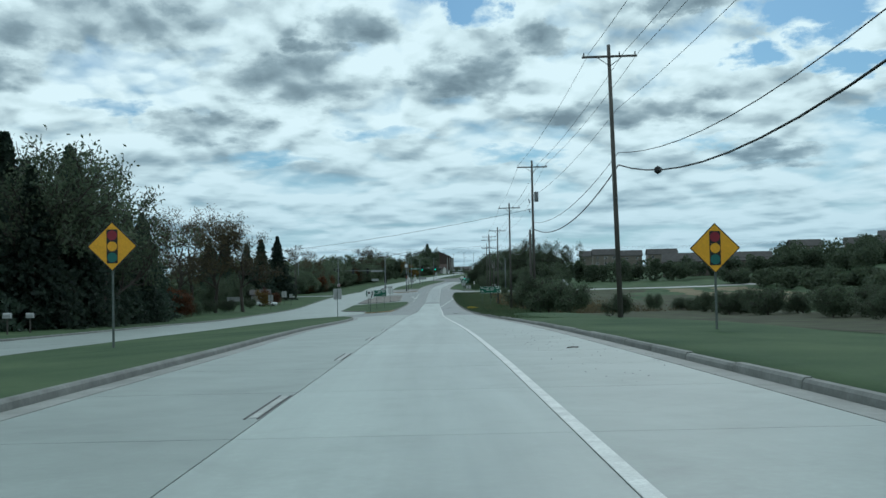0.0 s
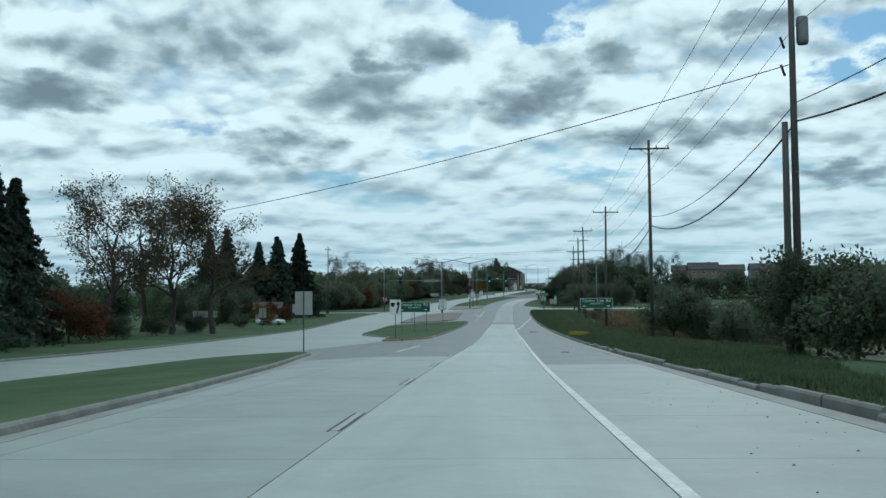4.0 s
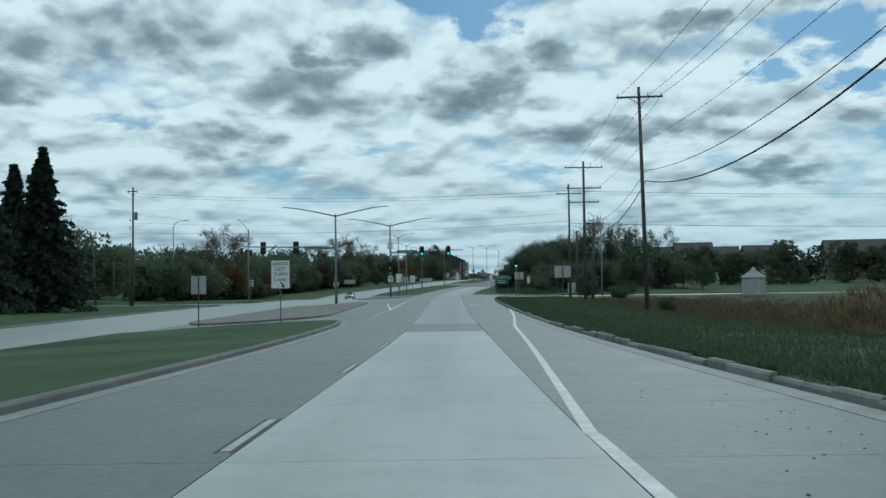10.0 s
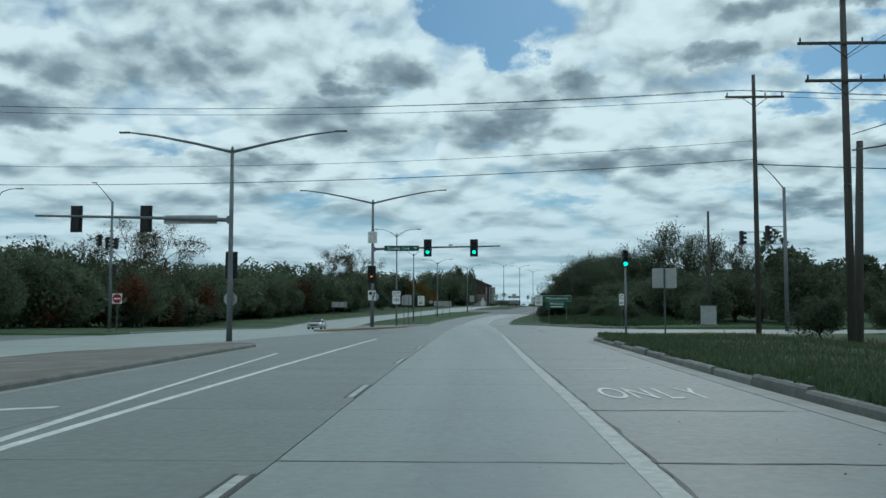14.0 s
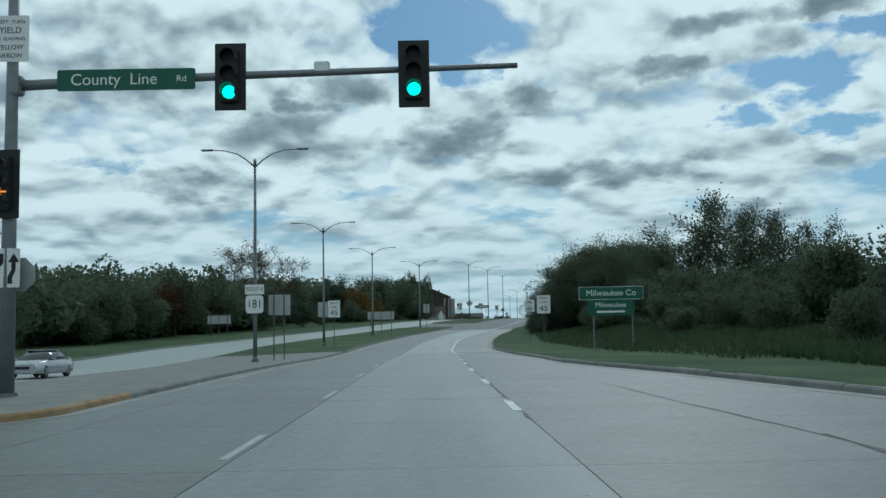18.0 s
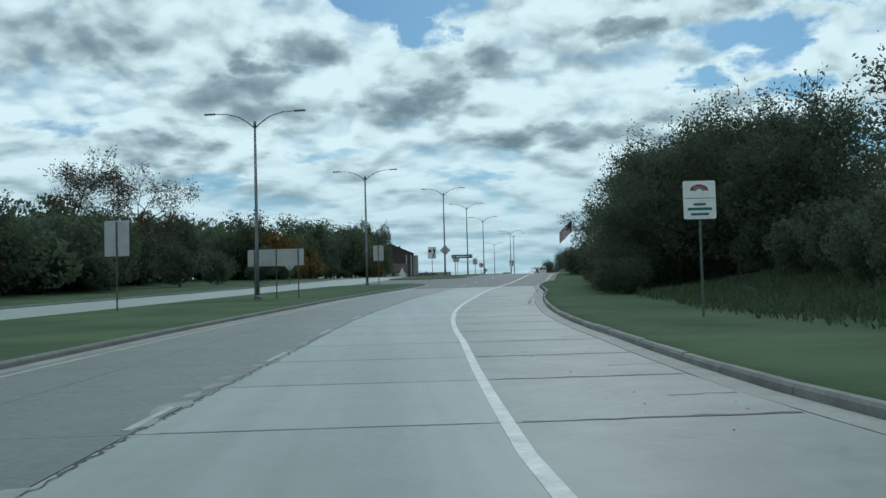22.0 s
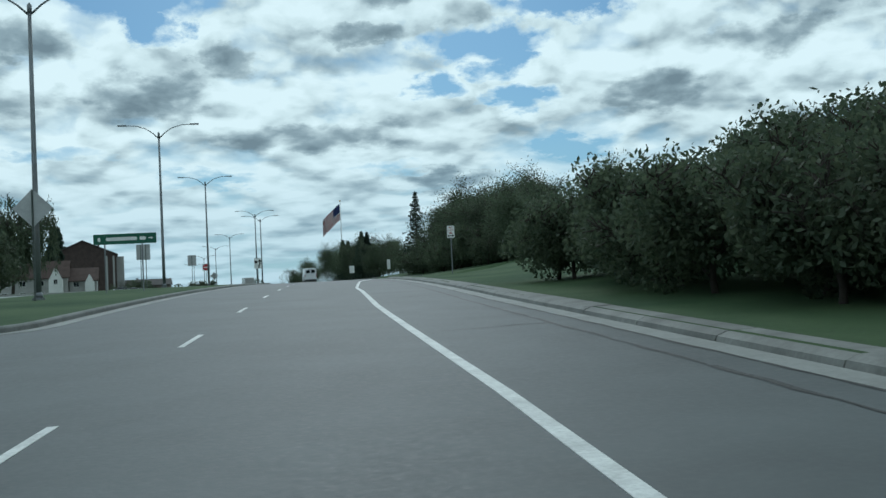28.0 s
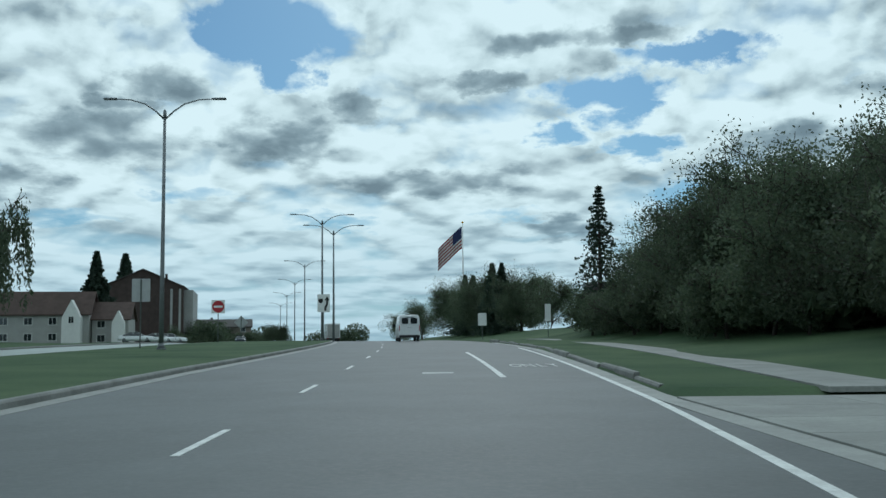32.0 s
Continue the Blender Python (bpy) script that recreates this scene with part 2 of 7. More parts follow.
def leaf_material(name, dark, light):
    """Foliage: each leaf varies, and some light passes through."""
    m = bpy.data.materials.new(name)
    m.use_nodes = True
    K = Nodes(m.node_tree)
    out, bs, tr, mx = K.n("ShaderNodeOutputMaterial"), K.n("ShaderNodeBsdfPrincipled"), K.n("ShaderNodeBsdfTranslucent"), K.n("ShaderNodeMixShader")
    geo, oi, co = K.n("ShaderNodeNewGeometry"), K.n("ShaderNodeObjectInfo"), K.n("ShaderNodeTexCoord")
    patch = K.noise(co.outputs["Object"], 0.35, 3, 0.6)
    f = K.math("ADD", K.math("MULTIPLY", geo.outputs["Random Per Island"], 0.5), K.math("MULTIPLY", patch, 0.5))
    c = K.ramp(f, [(0.25, dark), (0.75, light)])
    c = K.mix(1.0, c, K.ramp(oi.outputs["Random"], [(0, (0.75,) * 3), (1, (1.25,) * 3)]), "MULTIPLY")
    K.link(c, bs.inputs["Base Color"])
    K.link(c, tr.inputs[0])
    bs.inputs["Roughness"].default_value = 0.6
    bs.inputs["Specular IOR Level"].default_value = 0.4
    mx.inputs[0].default_value = 0.5
    K.link(bs.outputs[0], mx.inputs[1])
    K.link(tr.outputs[0], mx.inputs[2])
    K.link(mx.outputs[0], out.inputs[0])
    return m


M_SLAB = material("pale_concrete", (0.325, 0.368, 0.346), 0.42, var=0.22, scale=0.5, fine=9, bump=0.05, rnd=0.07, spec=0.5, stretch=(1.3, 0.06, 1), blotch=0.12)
# worn lane; cloud shade on its stretch is put into the colour
M_SLABW = material("cloud_shaded_worn_concrete", (0.148, 0.169, 0.16), 0.36, var=0.3, scale=0.55, fine=9, bump=0.05, rnd=0.08, spec=0.55, stretch=(1.5, 0.035, 1), blotch=0.12)
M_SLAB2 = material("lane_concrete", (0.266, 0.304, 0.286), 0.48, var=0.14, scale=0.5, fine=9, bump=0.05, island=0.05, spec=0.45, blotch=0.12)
# grey concrete, darkened further to stand for cloud shade
M_SLABG = material("cloud_shaded_old_grey_concrete", (0.105, 0.122, 0.115), 0.45, var=0.2, scale=0.5, fine=9, bump=0.06, island=0.07, spec=0.5, blotch=0.12)
# lane and shoulder lightened in colour to stand for glare and haze
M_SLABB = material("glare_lit_concrete", (0.235, 0.268, 0.25), 0.38, var=0.28, scale=0.55, fine=9, bump=0.05, rnd=0.09, spec=0.55, stretch=(1.5, 0.05, 1), blotch=0.12)
M_SLABO = material("glare_lit_shoulder_concrete", (0.17, 0.19, 0.175), 0.45, var=0.25, scale=0.5, fine=9, bump=0.06, rnd=0.1, spec=0.5, blotch=0.12)
M_MEDIAN = material("stained_brown_concrete", (0.20, 0.165, 0.13), 0.8, var=0.4, scale=0.7, fine=10, bump=0.4, second=(0.16, 0.155, 0.145))
M_JOINT = material("joint_filler", (0.055, 0.052, 0.048), 0.8, bump=0.1)
M_ASPH = material("asphalt", (0.083, 0.094, 0.095), 0.62, var=0.18, scale=0.4, fine=14, bump=0.08, blotch=0.1)
M_KERB = material("kerb_concrete", (0.185, 0.19, 0.178), 0.75, var=0.3, scale=1.2, fine=14, bump=0.2, rnd=0.12)
M_GUTTER = material("gutter_concrete", (0.27, 0.275, 0.26), 0.7, var=0.22, scale=1.0, fine=14, bump=0.12)
M_PAINT = material("white_road_paint", (0.64, 0.65, 0.63), 0.6, var=0.22, scale=2.5, fine=22, bump=0.08)
M_YKERB = material("yellow_kerb_paint", (0.36, 0.21, 0.08), 0.75, var=0.4, scale=1.5, fine=16, bump=0.15, second=(0.30, 0.22, 0.13))
M_GRASS = material("grass_ground", (0.046, 0.095, 0.046), 0.9, var=0.3, scale=0.16, fine=11, bump=0.5, second=(0.072, 0.105, 0.052), spec=0.1)
M_BLADE = leaf_material("grass_blades", (0.042, 0.084, 0.038), (0.07, 0.11, 0.05))
M_DRY = leaf_material("dry_grass", (0.06, 0.055, 0.032), (0.125, 0.10, 0.056))
M_LEAF = leaf_material("foliage_green", (0.062, 0.09, 0.056), (0.11, 0.138, 0.082))
M_LEAFY = leaf_material("foliage_autumn", (0.07, 0.05, 0.015), (0.20, 0.13, 0.03))
M_LEAFR = leaf_material("foliage_russet", (0.06, 0.028, 0.014), (0.15, 0.06, 0.025))
M_LEAFB = leaf_material("foliage_brown", (0.055, 0.05, 0.03), (0.125, 0.10, 0.05))
M_WEED = leaf_material("weedy_green", (0.046, 0.078, 0.039), (0.098, 0.132, 0.068))
M_OCHRE = leaf_material("ochre_brush", (0.09, 0.07, 0.038), (0.175, 0.135, 0.075))
M_GOLDROD = leaf_material("yellow_weed_flowers", (0.20, 0.17, 0.03), (0.42, 0.33, 0.05))
M_SPRUCE = leaf_material("spruce_needles", (0.03, 0.05, 0.04), (0.06, 0.09, 0.06))
M_TAR = material("tar_seal", (0.035, 0.034, 0.033), 0.6, var=0.4, scale=2.0, fine=18, bump=0.2)
M_STUBBLE = material("pale_stubble", (0.20, 0.17, 0.11), 0.95, var=0.3, scale=0.3, fine=7, bump=0.6, spec=0.1)
M_CREAM = material("faded_cream_paint", (0.46, 0.43, 0.34), 0.65, var=0.4, scale=3.0, fine=20, bump=0.08)
M_PATCH = material("crumbled_joint_patch", (0.40, 0.43, 0.41), 0.7, var=0.4, scale=3.0, fine=14, bump=0.4, second=(0.24, 0.26, 0.25))
M_SOIL = material("bare_field_soil", (0.072, 0.066, 0.05), 0.95, var=0.35, scale=0.25, fine=6, bump=0.6, second=(0.07, 0.082, 0.048), spec=0.1)
M_WORN = material("worn_white_paint", (0.58, 0.60, 0.585), 0.6, var=0.5, scale=5.0, fine=16, bump=0.1, second=(0.36, 0.37, 0.355))
M_BARK = material("bark", (0.06, 0.05, 0.042), 0.9, var=0.4, scale=2, fine=20, bump=0.5)
M_POLE = material("weathered_pole_wood", (0.085, 0.078, 0.07), 0.85, var=0.35, scale=1.2, fine=18, bump=0.3, stretch=(3, 3, 0.3))
M_GALV = material("galvanised_steel", (0.20, 0.215, 0.225), 0.5, metal=0.5, var=0.2, scale=2, fine=30, bump=0.03)
M_POST = material("green_steel_post", (0.11, 0.13, 0.12), 0.6, metal=0.3, var=0.3, scale=3, fine=30, bump=0.05)
M_ALU = material("sign_back_aluminium", (0.40, 0.41, 0.41), 0.5, metal=0.5, var=0.15, scale=2, fine=25, bump=0.02)
M_WIRE = material("cable_black", (0.02, 0.02, 0.022), 0.6, bump=0)
M_WHITE = material("sign_white", (0.74, 0.75, 0.74), 0.5, var=0.08, scale=2, fine=30, bump=0.01)
M_GREEN = material("sign_green", (0.008, 0.10, 0.06), 0.45, var=0.1, scale=2, fine=30, bump=0.01)
M_YELLOW = material("sign_yellow", (0.75, 0.36, 0.012), 0.45, var=0.08, scale=2, fine=30, bump=0.01)
M_BLACK = material("sign_black", (0.012, 0.012, 0.013), 0.5, bump=0)
M_RED = material("sign_red", (0.36, 0.02, 0.03), 0.5, var=0.08, bump=0)
M_SIGNAL = material("signal_housing", (0.018, 0.019, 0.02), 0.55, bump=0.02)
M_GO = glow("green_light", (0.05, 1.0, 0.62), 1.6)
M_ARROW = glow("orange_light", (1.0, 0.30, 0.06), 1.3)


# ---- road geometry ----
def spline(xs, ys):
    """Natural cubic through the knots."""
    xs, ys = np.array(xs, float), np.array(ys, float)
    n, h = len(xs), np.diff(xs)
    A, b = np.eye(n), np.zeros(n)
    for i in range(1, n - 1):
        A[i, i - 1], A[i, i], A[i, i + 1] = h[i - 1], 2 * (h[i - 1] + h[i]), h[i]
        b[i] = 6 * ((ys[i + 1] - ys[i]) / h[i] - (ys[i] - ys[i - 1]) / h[i - 1])
    m = np.linalg.solve(A, b)

    def at(x):
        x = np.clip(np.asarray(x, float), xs[0] - 200, xs[-1])
        i = np.clip(np.searchsorted(xs, x) - 1, 0, n - 2)
        a, c = (xs[i + 1] - x) / h[i], (x - xs[i]) / h[i]
        k = np.where(x < xs[0], 0.0, 1.0)
        return a * ys[i] + c * ys[i + 1] + k * ((a**3 - a) * m[i] + (c**3 - c) * m[i + 1]) * h[i] ** 2 / 6

    return at


axis_x, axis_z = spline(AXIS_U, AXIS_X), spline(AXIS_U, AXIS_Z)
WIDE = 60.0


def heading(u):
    return np.arctan(axis_x(np.asarray(u) + 0.5) - axis_x(np.asarray(u) - 0.5))


def plan(u, d):
    """World x, y of station u and offset d (right of the axis is positive)."""
    t = heading(u)
    near = np.clip(d, -WIDE, WIDE)
    return axis_x(u) + near * np.cos(t) + (d - near), u - near * np.sin(t)


def fall(u, d):
    """The oncoming side lies a little lower on the first stretch."""
    return -np.minimum(0.6, np.maximum(0.0, 0.05 * (-np.asarray(d) - 5.3))) * np.interp(u, [382, 418], [1, 0])


def at(u, d, h=0.0):
    x, y = plan(u, d)
    return Vector((float(x), float(y), float(axis_z(u)) + float(fall(u, d)) + h))


def face(u):
    """Turn about z that points a thing's -y side at oncoming traffic."""
    return -math.degrees(float(heading(u)))


def knots(*pairs):
    us, ds = zip(*pairs)
    return lambda u: np.interp(u, us, ds)


kerb_right = knots((-80, 4.9), (30, 5.0), (60, 5.2), (120, 5.4), (180, 5.2), (215, 4.95), (262, 5.1), (288, 5.5), (294, 6.2), (299, 9), (302, 14), (322, 14), (323.5, 11), (327, 8.9), (335, 7.6), (343, 6.6), (348, 5.7), (354, 4.9), (372, 4.85), (400, 4.75), (412, 5.3), (440, 5.6), (455, 5.8), (470, 5.1), (485, 5.4), (500, 5.1), (517, 4.62), (555, 4.4), (568, 4.4), (579, 4.0), (600, 4.9), (612, 5.6), (640, 6.0), (1800, 6.0))
kerb_left = knots((-80, -5.6), (25, -5.5), (48, -6.1), (75, -6.3), (90, -6.9), (103, -8.0), (114, -9.6), (122, -10.6), (128, -11.0), (149, -6.9), (153, -6.3), (162, -6.0), (200, -5.6), (218, -5.5), (226, -6.1), (240, -8.3), (288, -9.7), (324, -6.7), (340, -7.0), (352, -7.4), (370, -8.0), (390, -8.2), (410, -8.0), (438, -7.5), (450, -7.5), (470, -6.8), (486, -6.9), (510, -6.8), (526, -6.9), (568, -7.1), (590, -7.6), (640, -7.2), (1800, -7.0))
opp_near = knots((-80, -14.3), (45, -14.6), (90, -16.5), (126, -17.5), (150, -10.6), (160, -11.0), (165, -11.6), (172, -13.7), (180, -16.2), (188, -17.9), (212, -18.6), (240, -18.8), (290, -18.5), (324, -12.0), (340, -17.0), (385, -19.5), (430, -19.2), (460, -18.0), (487, -16.9), (540, -17.5), (575, -19.6), (650, -19.2), (1800, -17.0))
opp_far = knots((-80, -25.0), (58, -25.8), (110, -28.8), (160, -30.2), (215, -30.0), (290, -31.5), (345, -30.0), (400, -31.0), (436, -30.5), (489, -28.0), (540, -27.5), (597, -28.5), (650, -28.0), (1800, -26.0))
CROSS = (302.0, 322.0)   # the crossing road


def mesh_object(name, verts, faces, mat, parent=None, smooth=False):
    me = bpy.data.meshes.new(name)
    me.from_pydata([tuple(v) for v in verts], [], [tuple(f) for f in faces])
    me.materials.append(mat)
    if smooth:
        me.polygons.foreach_set("use_smooth", [True] * len(me.polygons))
    me.update()
    ob = new(name, me)
    if parent:
        ob.parent = parent
    return ob


def strip(name, us, dl, dr, h, mat, depth=0.3, parent=None, cols=1):
    """A solid band along the road between two offset lines."""
    us = np.asarray(us, float)
    L, R = np.array([dl(u) if callable(dl) else dl for u in us]), np.array([dr(u) if callable(dr) else dr for u in us])
    v, f, w = [], [], cols + 1
    for i, u in enumerate(us):
        for c in range(w):
            v.append(at(u, L[i] + (R[i] - L[i]) * c / cols, h))
        v.append(at(u, L[i], h - depth))
        v.append(at(u, R[i], h - depth))
    k = w + 2
    for i in range(len(us) - 1):
        a, b = i * k, (i + 1) * k
        for c in range(cols):
            f.append((a + c, a + c + 1, b + c + 1, b + c))
        f.append((a + w, a, b, b + w))
        f.append((a + cols, a + w + 1, b + w + 1, b + cols))
    f.append((w, w + 1, cols, *range(cols - 1, -1, -1)))
    e = (len(us) - 1) * k
    f.append((e + w + 1, e + w, *range(e, e + cols + 1)))
    return mesh_object(name, v, f, mat, parent)


def smooth01(x):
    x = np.clip(x, 0, 1)
    return x * x * (3 - 2 * x)


def rise(u, d):
    """The long slope up to the ridge."""
    return smooth01((np.asarray(d) - 66) / 300) * 15.0 * smooth01((700 - np.abs(np.asarray(u) - 480)) / 260)


def land(u, d):
    """Height of the open ground over the road's axis; takes arrays."""
    u, d = np.broadcast_arrays(np.asarray(u, float), np.asarray(d, float))
    kr, of = kerb_right(u), opp_far(u)
    e, o = d - kr, of - d
    far = np.where(e > 0, rise(u, d), 0.0)
    dip = -0.8 * smooth01((e - 6) / 9) * smooth01((u + 40) / 60) * smooth01((300 - u) / 20)
    bank = smooth01((u - 335) / 50) * 1.3 * smooth01((e - 5) / 12)
    hill = smooth01((u - 492) / 34) * smooth01((570 - u) / 18) * 1.4 * smooth01((e - 1.5) / 16)
    swell = 0.10 * np.sin(u * 0.11 + d * 0.17) * np.sin(d * 0.23 - u * 0.05) * smooth01((np.maximum(e, o) - 1) / 6)
    h = 0.13 + swell + np.where(e > 0, far + dip + bank + hill, 0.7 * smooth01((o - 8) / 40))
    low = ((u > CROSS[0] - 0.6) & (u < CROSS[1] + 0.6)) | ((d > of - 0.2) & (d < kr + 0.2)) | ((u > 569.5) & (u < 579.5) & (d > 0) & (d < 40))
    out = np.where(low, np.where((u > 560) & (d > kr), 0.0, far - 0.32), h)
    return float(out) if out.ndim == 0 else out


def build_ground():
    us = sorted(set([-80, -60] + list(np.arange(-50, 700, 5.0)) + list(np.arange(284, 342, 1.5)) + [301.3, 301.6, 322.4, 322.7, 569.2, 569.6, 579.4, 579.8] + list(np.arange(720, 1800, 40.0)) + [1800]))
    offs = [0.05, 0.25, 1, 2.2, 3.5, 5, 7, 9, 12, 15, 19, 24, 30, 37, 45, 55, 70, 90, 120, 160, 210, 280, 370, 500, 700, 1000, 1500]
    v, f = [], []
    for u in us:
        kr, of = float(kerb_right(u)), float(opp_far(u))
        ds = [of - o for o in reversed(offs)] + [of + 0.3, -5, kr - 0.3] + [kr + o for o in offs]
        for d in ds:
            hh = land(u, d)
            v.append(at(u, d, hh))
    k = len(offs) * 2 + 3
    for i in range(len(us) - 1):
        for j in range(k - 1):
            f.append((i * k + j, i * k + j + 1, (i + 1) * k + j + 1, (i + 1) * k + j))
    ob = mesh_object("ground", v, f, M_GRASS, smooth=True)
    tagged(ob, "green roadside grass and open fields", "ground", kind="structure")


build_ground()
US = np.arange(-80, 1800, 4.0)
NEAR = US[US < 760]
road = tagged(new("road"), "pale grey concrete divided highway with joints", "road", kind="structure")
strip("road_bed", np.r_[NEAR, 900, 1100, 1400, 1790], opp_far, lambda u: float(kerb_right(u)) - 0.05, -0.05, M_JOINT, 0.3, road, cols=30)

# ---- road surface ----
LANE_L, LANE_R = -2.15, 1.62


def lane_l(u):
    return float(np.interp(u, [0, 100, 150, 190, 219, 252, 280, 307, 337, 350, 364, 385, 400, 410, 433, 450, 463, 519, 558, 600], [-1.98, -1.95, -1.95, -1.98, -1.83, -1.74, -1.95, -2.18, -2.25, -2.4, -2.62, -2.8, -2.72, -2.5, -2.5, -2.5, -2.18, -2.36, -2.68, -2.85]))


def lane_r(u):
    return float(np.interp(u, [0, 20, 60, 110, 150, 180, 215, 255, 300, 316, 330, 350, 374, 396, 403, 411, 433, 447, 463, 471, 482, 500, 510, 516, 529, 533, 600], [1.34, 1.41, 1.43, 1.57, 1.5, 1.4, 1.52, 1.68, 1.6, 1.5, 1.3, 1.06, 1.15, 1.02, 1.22, 1.45, 1.26, 1.4, 1.38, 1.52, 1.72, 1.55, 1.25, 1.1, 1.03, 0.93, 1.4]))


def joint(u):
    """Half the width of the joints: they open up on the older stretch."""
    return 0.006 if u < 372 else 0.011


def slab(u0, u1, dl, dr, mat, name="slab", h=0.0):
    """One concrete slab with a joint all round."""
    gap = joint(u0)
    c = [at(u0 + gap, dl(u0) + gap, h), at(u0 + gap, dr(u0) - gap, h), at(u1 - gap, dr(u1) - gap, h), at(u1 - gap, dl(u1) + gap, h)]
    low = [p - Vector((0, 0, 0.03)) for p in c]
    return mesh_object(name, c + low, [(0, 1, 2, 3), (4, 5, 1, 0), (5, 6, 2, 1), (6, 7, 3, 2), (7, 4, 0, 3)], mat, road)


STEP = 4.57
END_C = 471.0
us = np.arange(END_C, -30, -STEP)[::-1]
for i in range(len(us) - 1):
    a, b = float(us[i]), float(us[i + 1])
    # past 216 the slab colour carries cloud shade, past 388 glare
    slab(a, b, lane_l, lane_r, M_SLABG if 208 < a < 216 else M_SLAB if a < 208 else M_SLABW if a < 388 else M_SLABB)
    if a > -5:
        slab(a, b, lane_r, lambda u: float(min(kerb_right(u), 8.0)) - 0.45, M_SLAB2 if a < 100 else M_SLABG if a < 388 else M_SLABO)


def joined_lane(name, us, dl, dr, mat, h=0.0, gap=0.008):
    v, f = [], []
    for a, b in zip(us[:-1], us[1:]):
        k = len(v)
        v += [at(a + gap, dl(a) + gap, h), at(a + gap, dr(a) - gap, h), at(b - gap, dr(b) - gap, h), at(b - gap, dl(b) + gap, h)]
        v += [p - Vector((0, 0, 0.03)) for p in v[k:k + 4]]
        f += [(k, k + 1, k + 2, k + 3), (k + 4, k + 5, k + 1, k), (k + 5, k + 6, k + 2, k + 1), (k + 6, k + 7, k + 3, k + 2), (k + 7, k + 4, k, k + 3)]
    return tagged(mesh_object(name, v, f, mat, road), kind="stuff")


def left_edge(u):
    return float(kerb_left(u)) + 0.45


def mid_left(u):
    return max(left_edge(u), lane_l(u) - 3.6) if left_edge(u) < lane_l(u) - 3.7 else left_edge(u)


def turn_edge(u):
    return max(left_edge(u), -5.3)


early, late = us[us < 112], us[us > 107.5]
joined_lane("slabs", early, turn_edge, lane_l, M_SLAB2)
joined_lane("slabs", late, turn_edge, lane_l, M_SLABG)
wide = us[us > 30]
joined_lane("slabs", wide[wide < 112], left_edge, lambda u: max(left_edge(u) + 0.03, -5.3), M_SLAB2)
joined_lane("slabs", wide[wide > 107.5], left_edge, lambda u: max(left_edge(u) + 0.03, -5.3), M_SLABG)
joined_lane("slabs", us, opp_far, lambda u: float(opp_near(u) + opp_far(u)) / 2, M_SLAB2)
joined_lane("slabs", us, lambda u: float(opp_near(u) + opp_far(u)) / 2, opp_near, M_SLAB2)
# gaps in the median: turn openings and the crossing
for a, b in ((119, 158), (220, 243), (282, 337)):
    g_us = np.arange(a, b + 0.1, 3.0)
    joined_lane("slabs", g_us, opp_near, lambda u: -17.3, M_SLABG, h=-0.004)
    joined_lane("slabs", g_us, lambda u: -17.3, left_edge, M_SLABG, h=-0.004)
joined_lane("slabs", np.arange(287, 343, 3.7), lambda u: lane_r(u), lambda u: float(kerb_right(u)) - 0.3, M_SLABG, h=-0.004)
# asphalt further on
a_us = np.r_[END_C, np.arange(474, 760, 4.0), 800, 900, 1100, 1400, 1790]
strip("asphalt_surface", a_us, left_edge, lambda u: float(kerb_right(u)) - 0.45, 0.0, M_ASPH, 0.03, road, cols=3)
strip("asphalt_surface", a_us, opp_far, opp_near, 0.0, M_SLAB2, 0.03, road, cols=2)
strip("asphalt_surface", np.arange(481, 518, 3.0), opp_near, left_edge, -0.004, M_ASPH, 0.03, road)
# crossing road
for s, x0, x1 in ((1, 13.0, 420.0), (-1, 24.0, 420.0)):
    v, f = [], []
    ds = [x0, 20, 30, 45, 60, 70, 90, 120, 160, 210, 280, 370, 420] if s > 0 else [x0, 30, 45, 60, 90, 140, 220, 420]
    for d in ds:
        hh = float(rise(312.0, s * d)) - 0.02
        v += [at(CROSS[0] + 0.3, s * d, hh), at(CROSS[1] - 0.3, s * d, hh)]
    for i in range(len(ds) - 1):
        f.append((2 * i, 2 * i + 1, 2 * i + 3, 2 * i + 2))
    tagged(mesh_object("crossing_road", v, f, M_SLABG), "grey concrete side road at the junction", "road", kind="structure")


# ---- kerbs ----
def kerb_bit(us, line, side, name="kerb", parent=None, wob=0.0, roll=False, mat=None):
    """A rounded kerb; side +1 keeps the grass on the right. A rolled one is broad and low."""
    prof = [(0.0, -0.1), (0.015, 0.10), (0.05, 0.145), (0.16, 0.15), (0.19, -0.1)]
    if roll:
        prof = [(0.0, -0.1), (0.06, 0.07), (0.2, 0.125), (0.62, 0.15), (0.66, -0.1)]
    v, f, k = [], [], len(prof)
    dz = random.uniform(-wob, wob)
    push = random.uniform(-wob, wob) * 2.2
    for u in us:
        d = float(line(u)) + side * (abs(push) if wob > 0.03 else 0.0)
        for o, h in prof:
            v.append(at(u, d + side * o, h + (dz if h > 0 else 0)))
    for i in range(len(us) - 1):
        for j in range(k - 1):
            q = (i * k + j, i * k + j + 1, (i + 1) * k + j + 1, (i + 1) * k + j)
            f.append(q if side < 0 else q[::-1])
    f.append(tuple(range(k)))
    f.append(tuple(range((len(us) - 1) * k, len(us) * k))[::-1])
    return mesh_object(name, v, f, mat or M_KERB, parent)


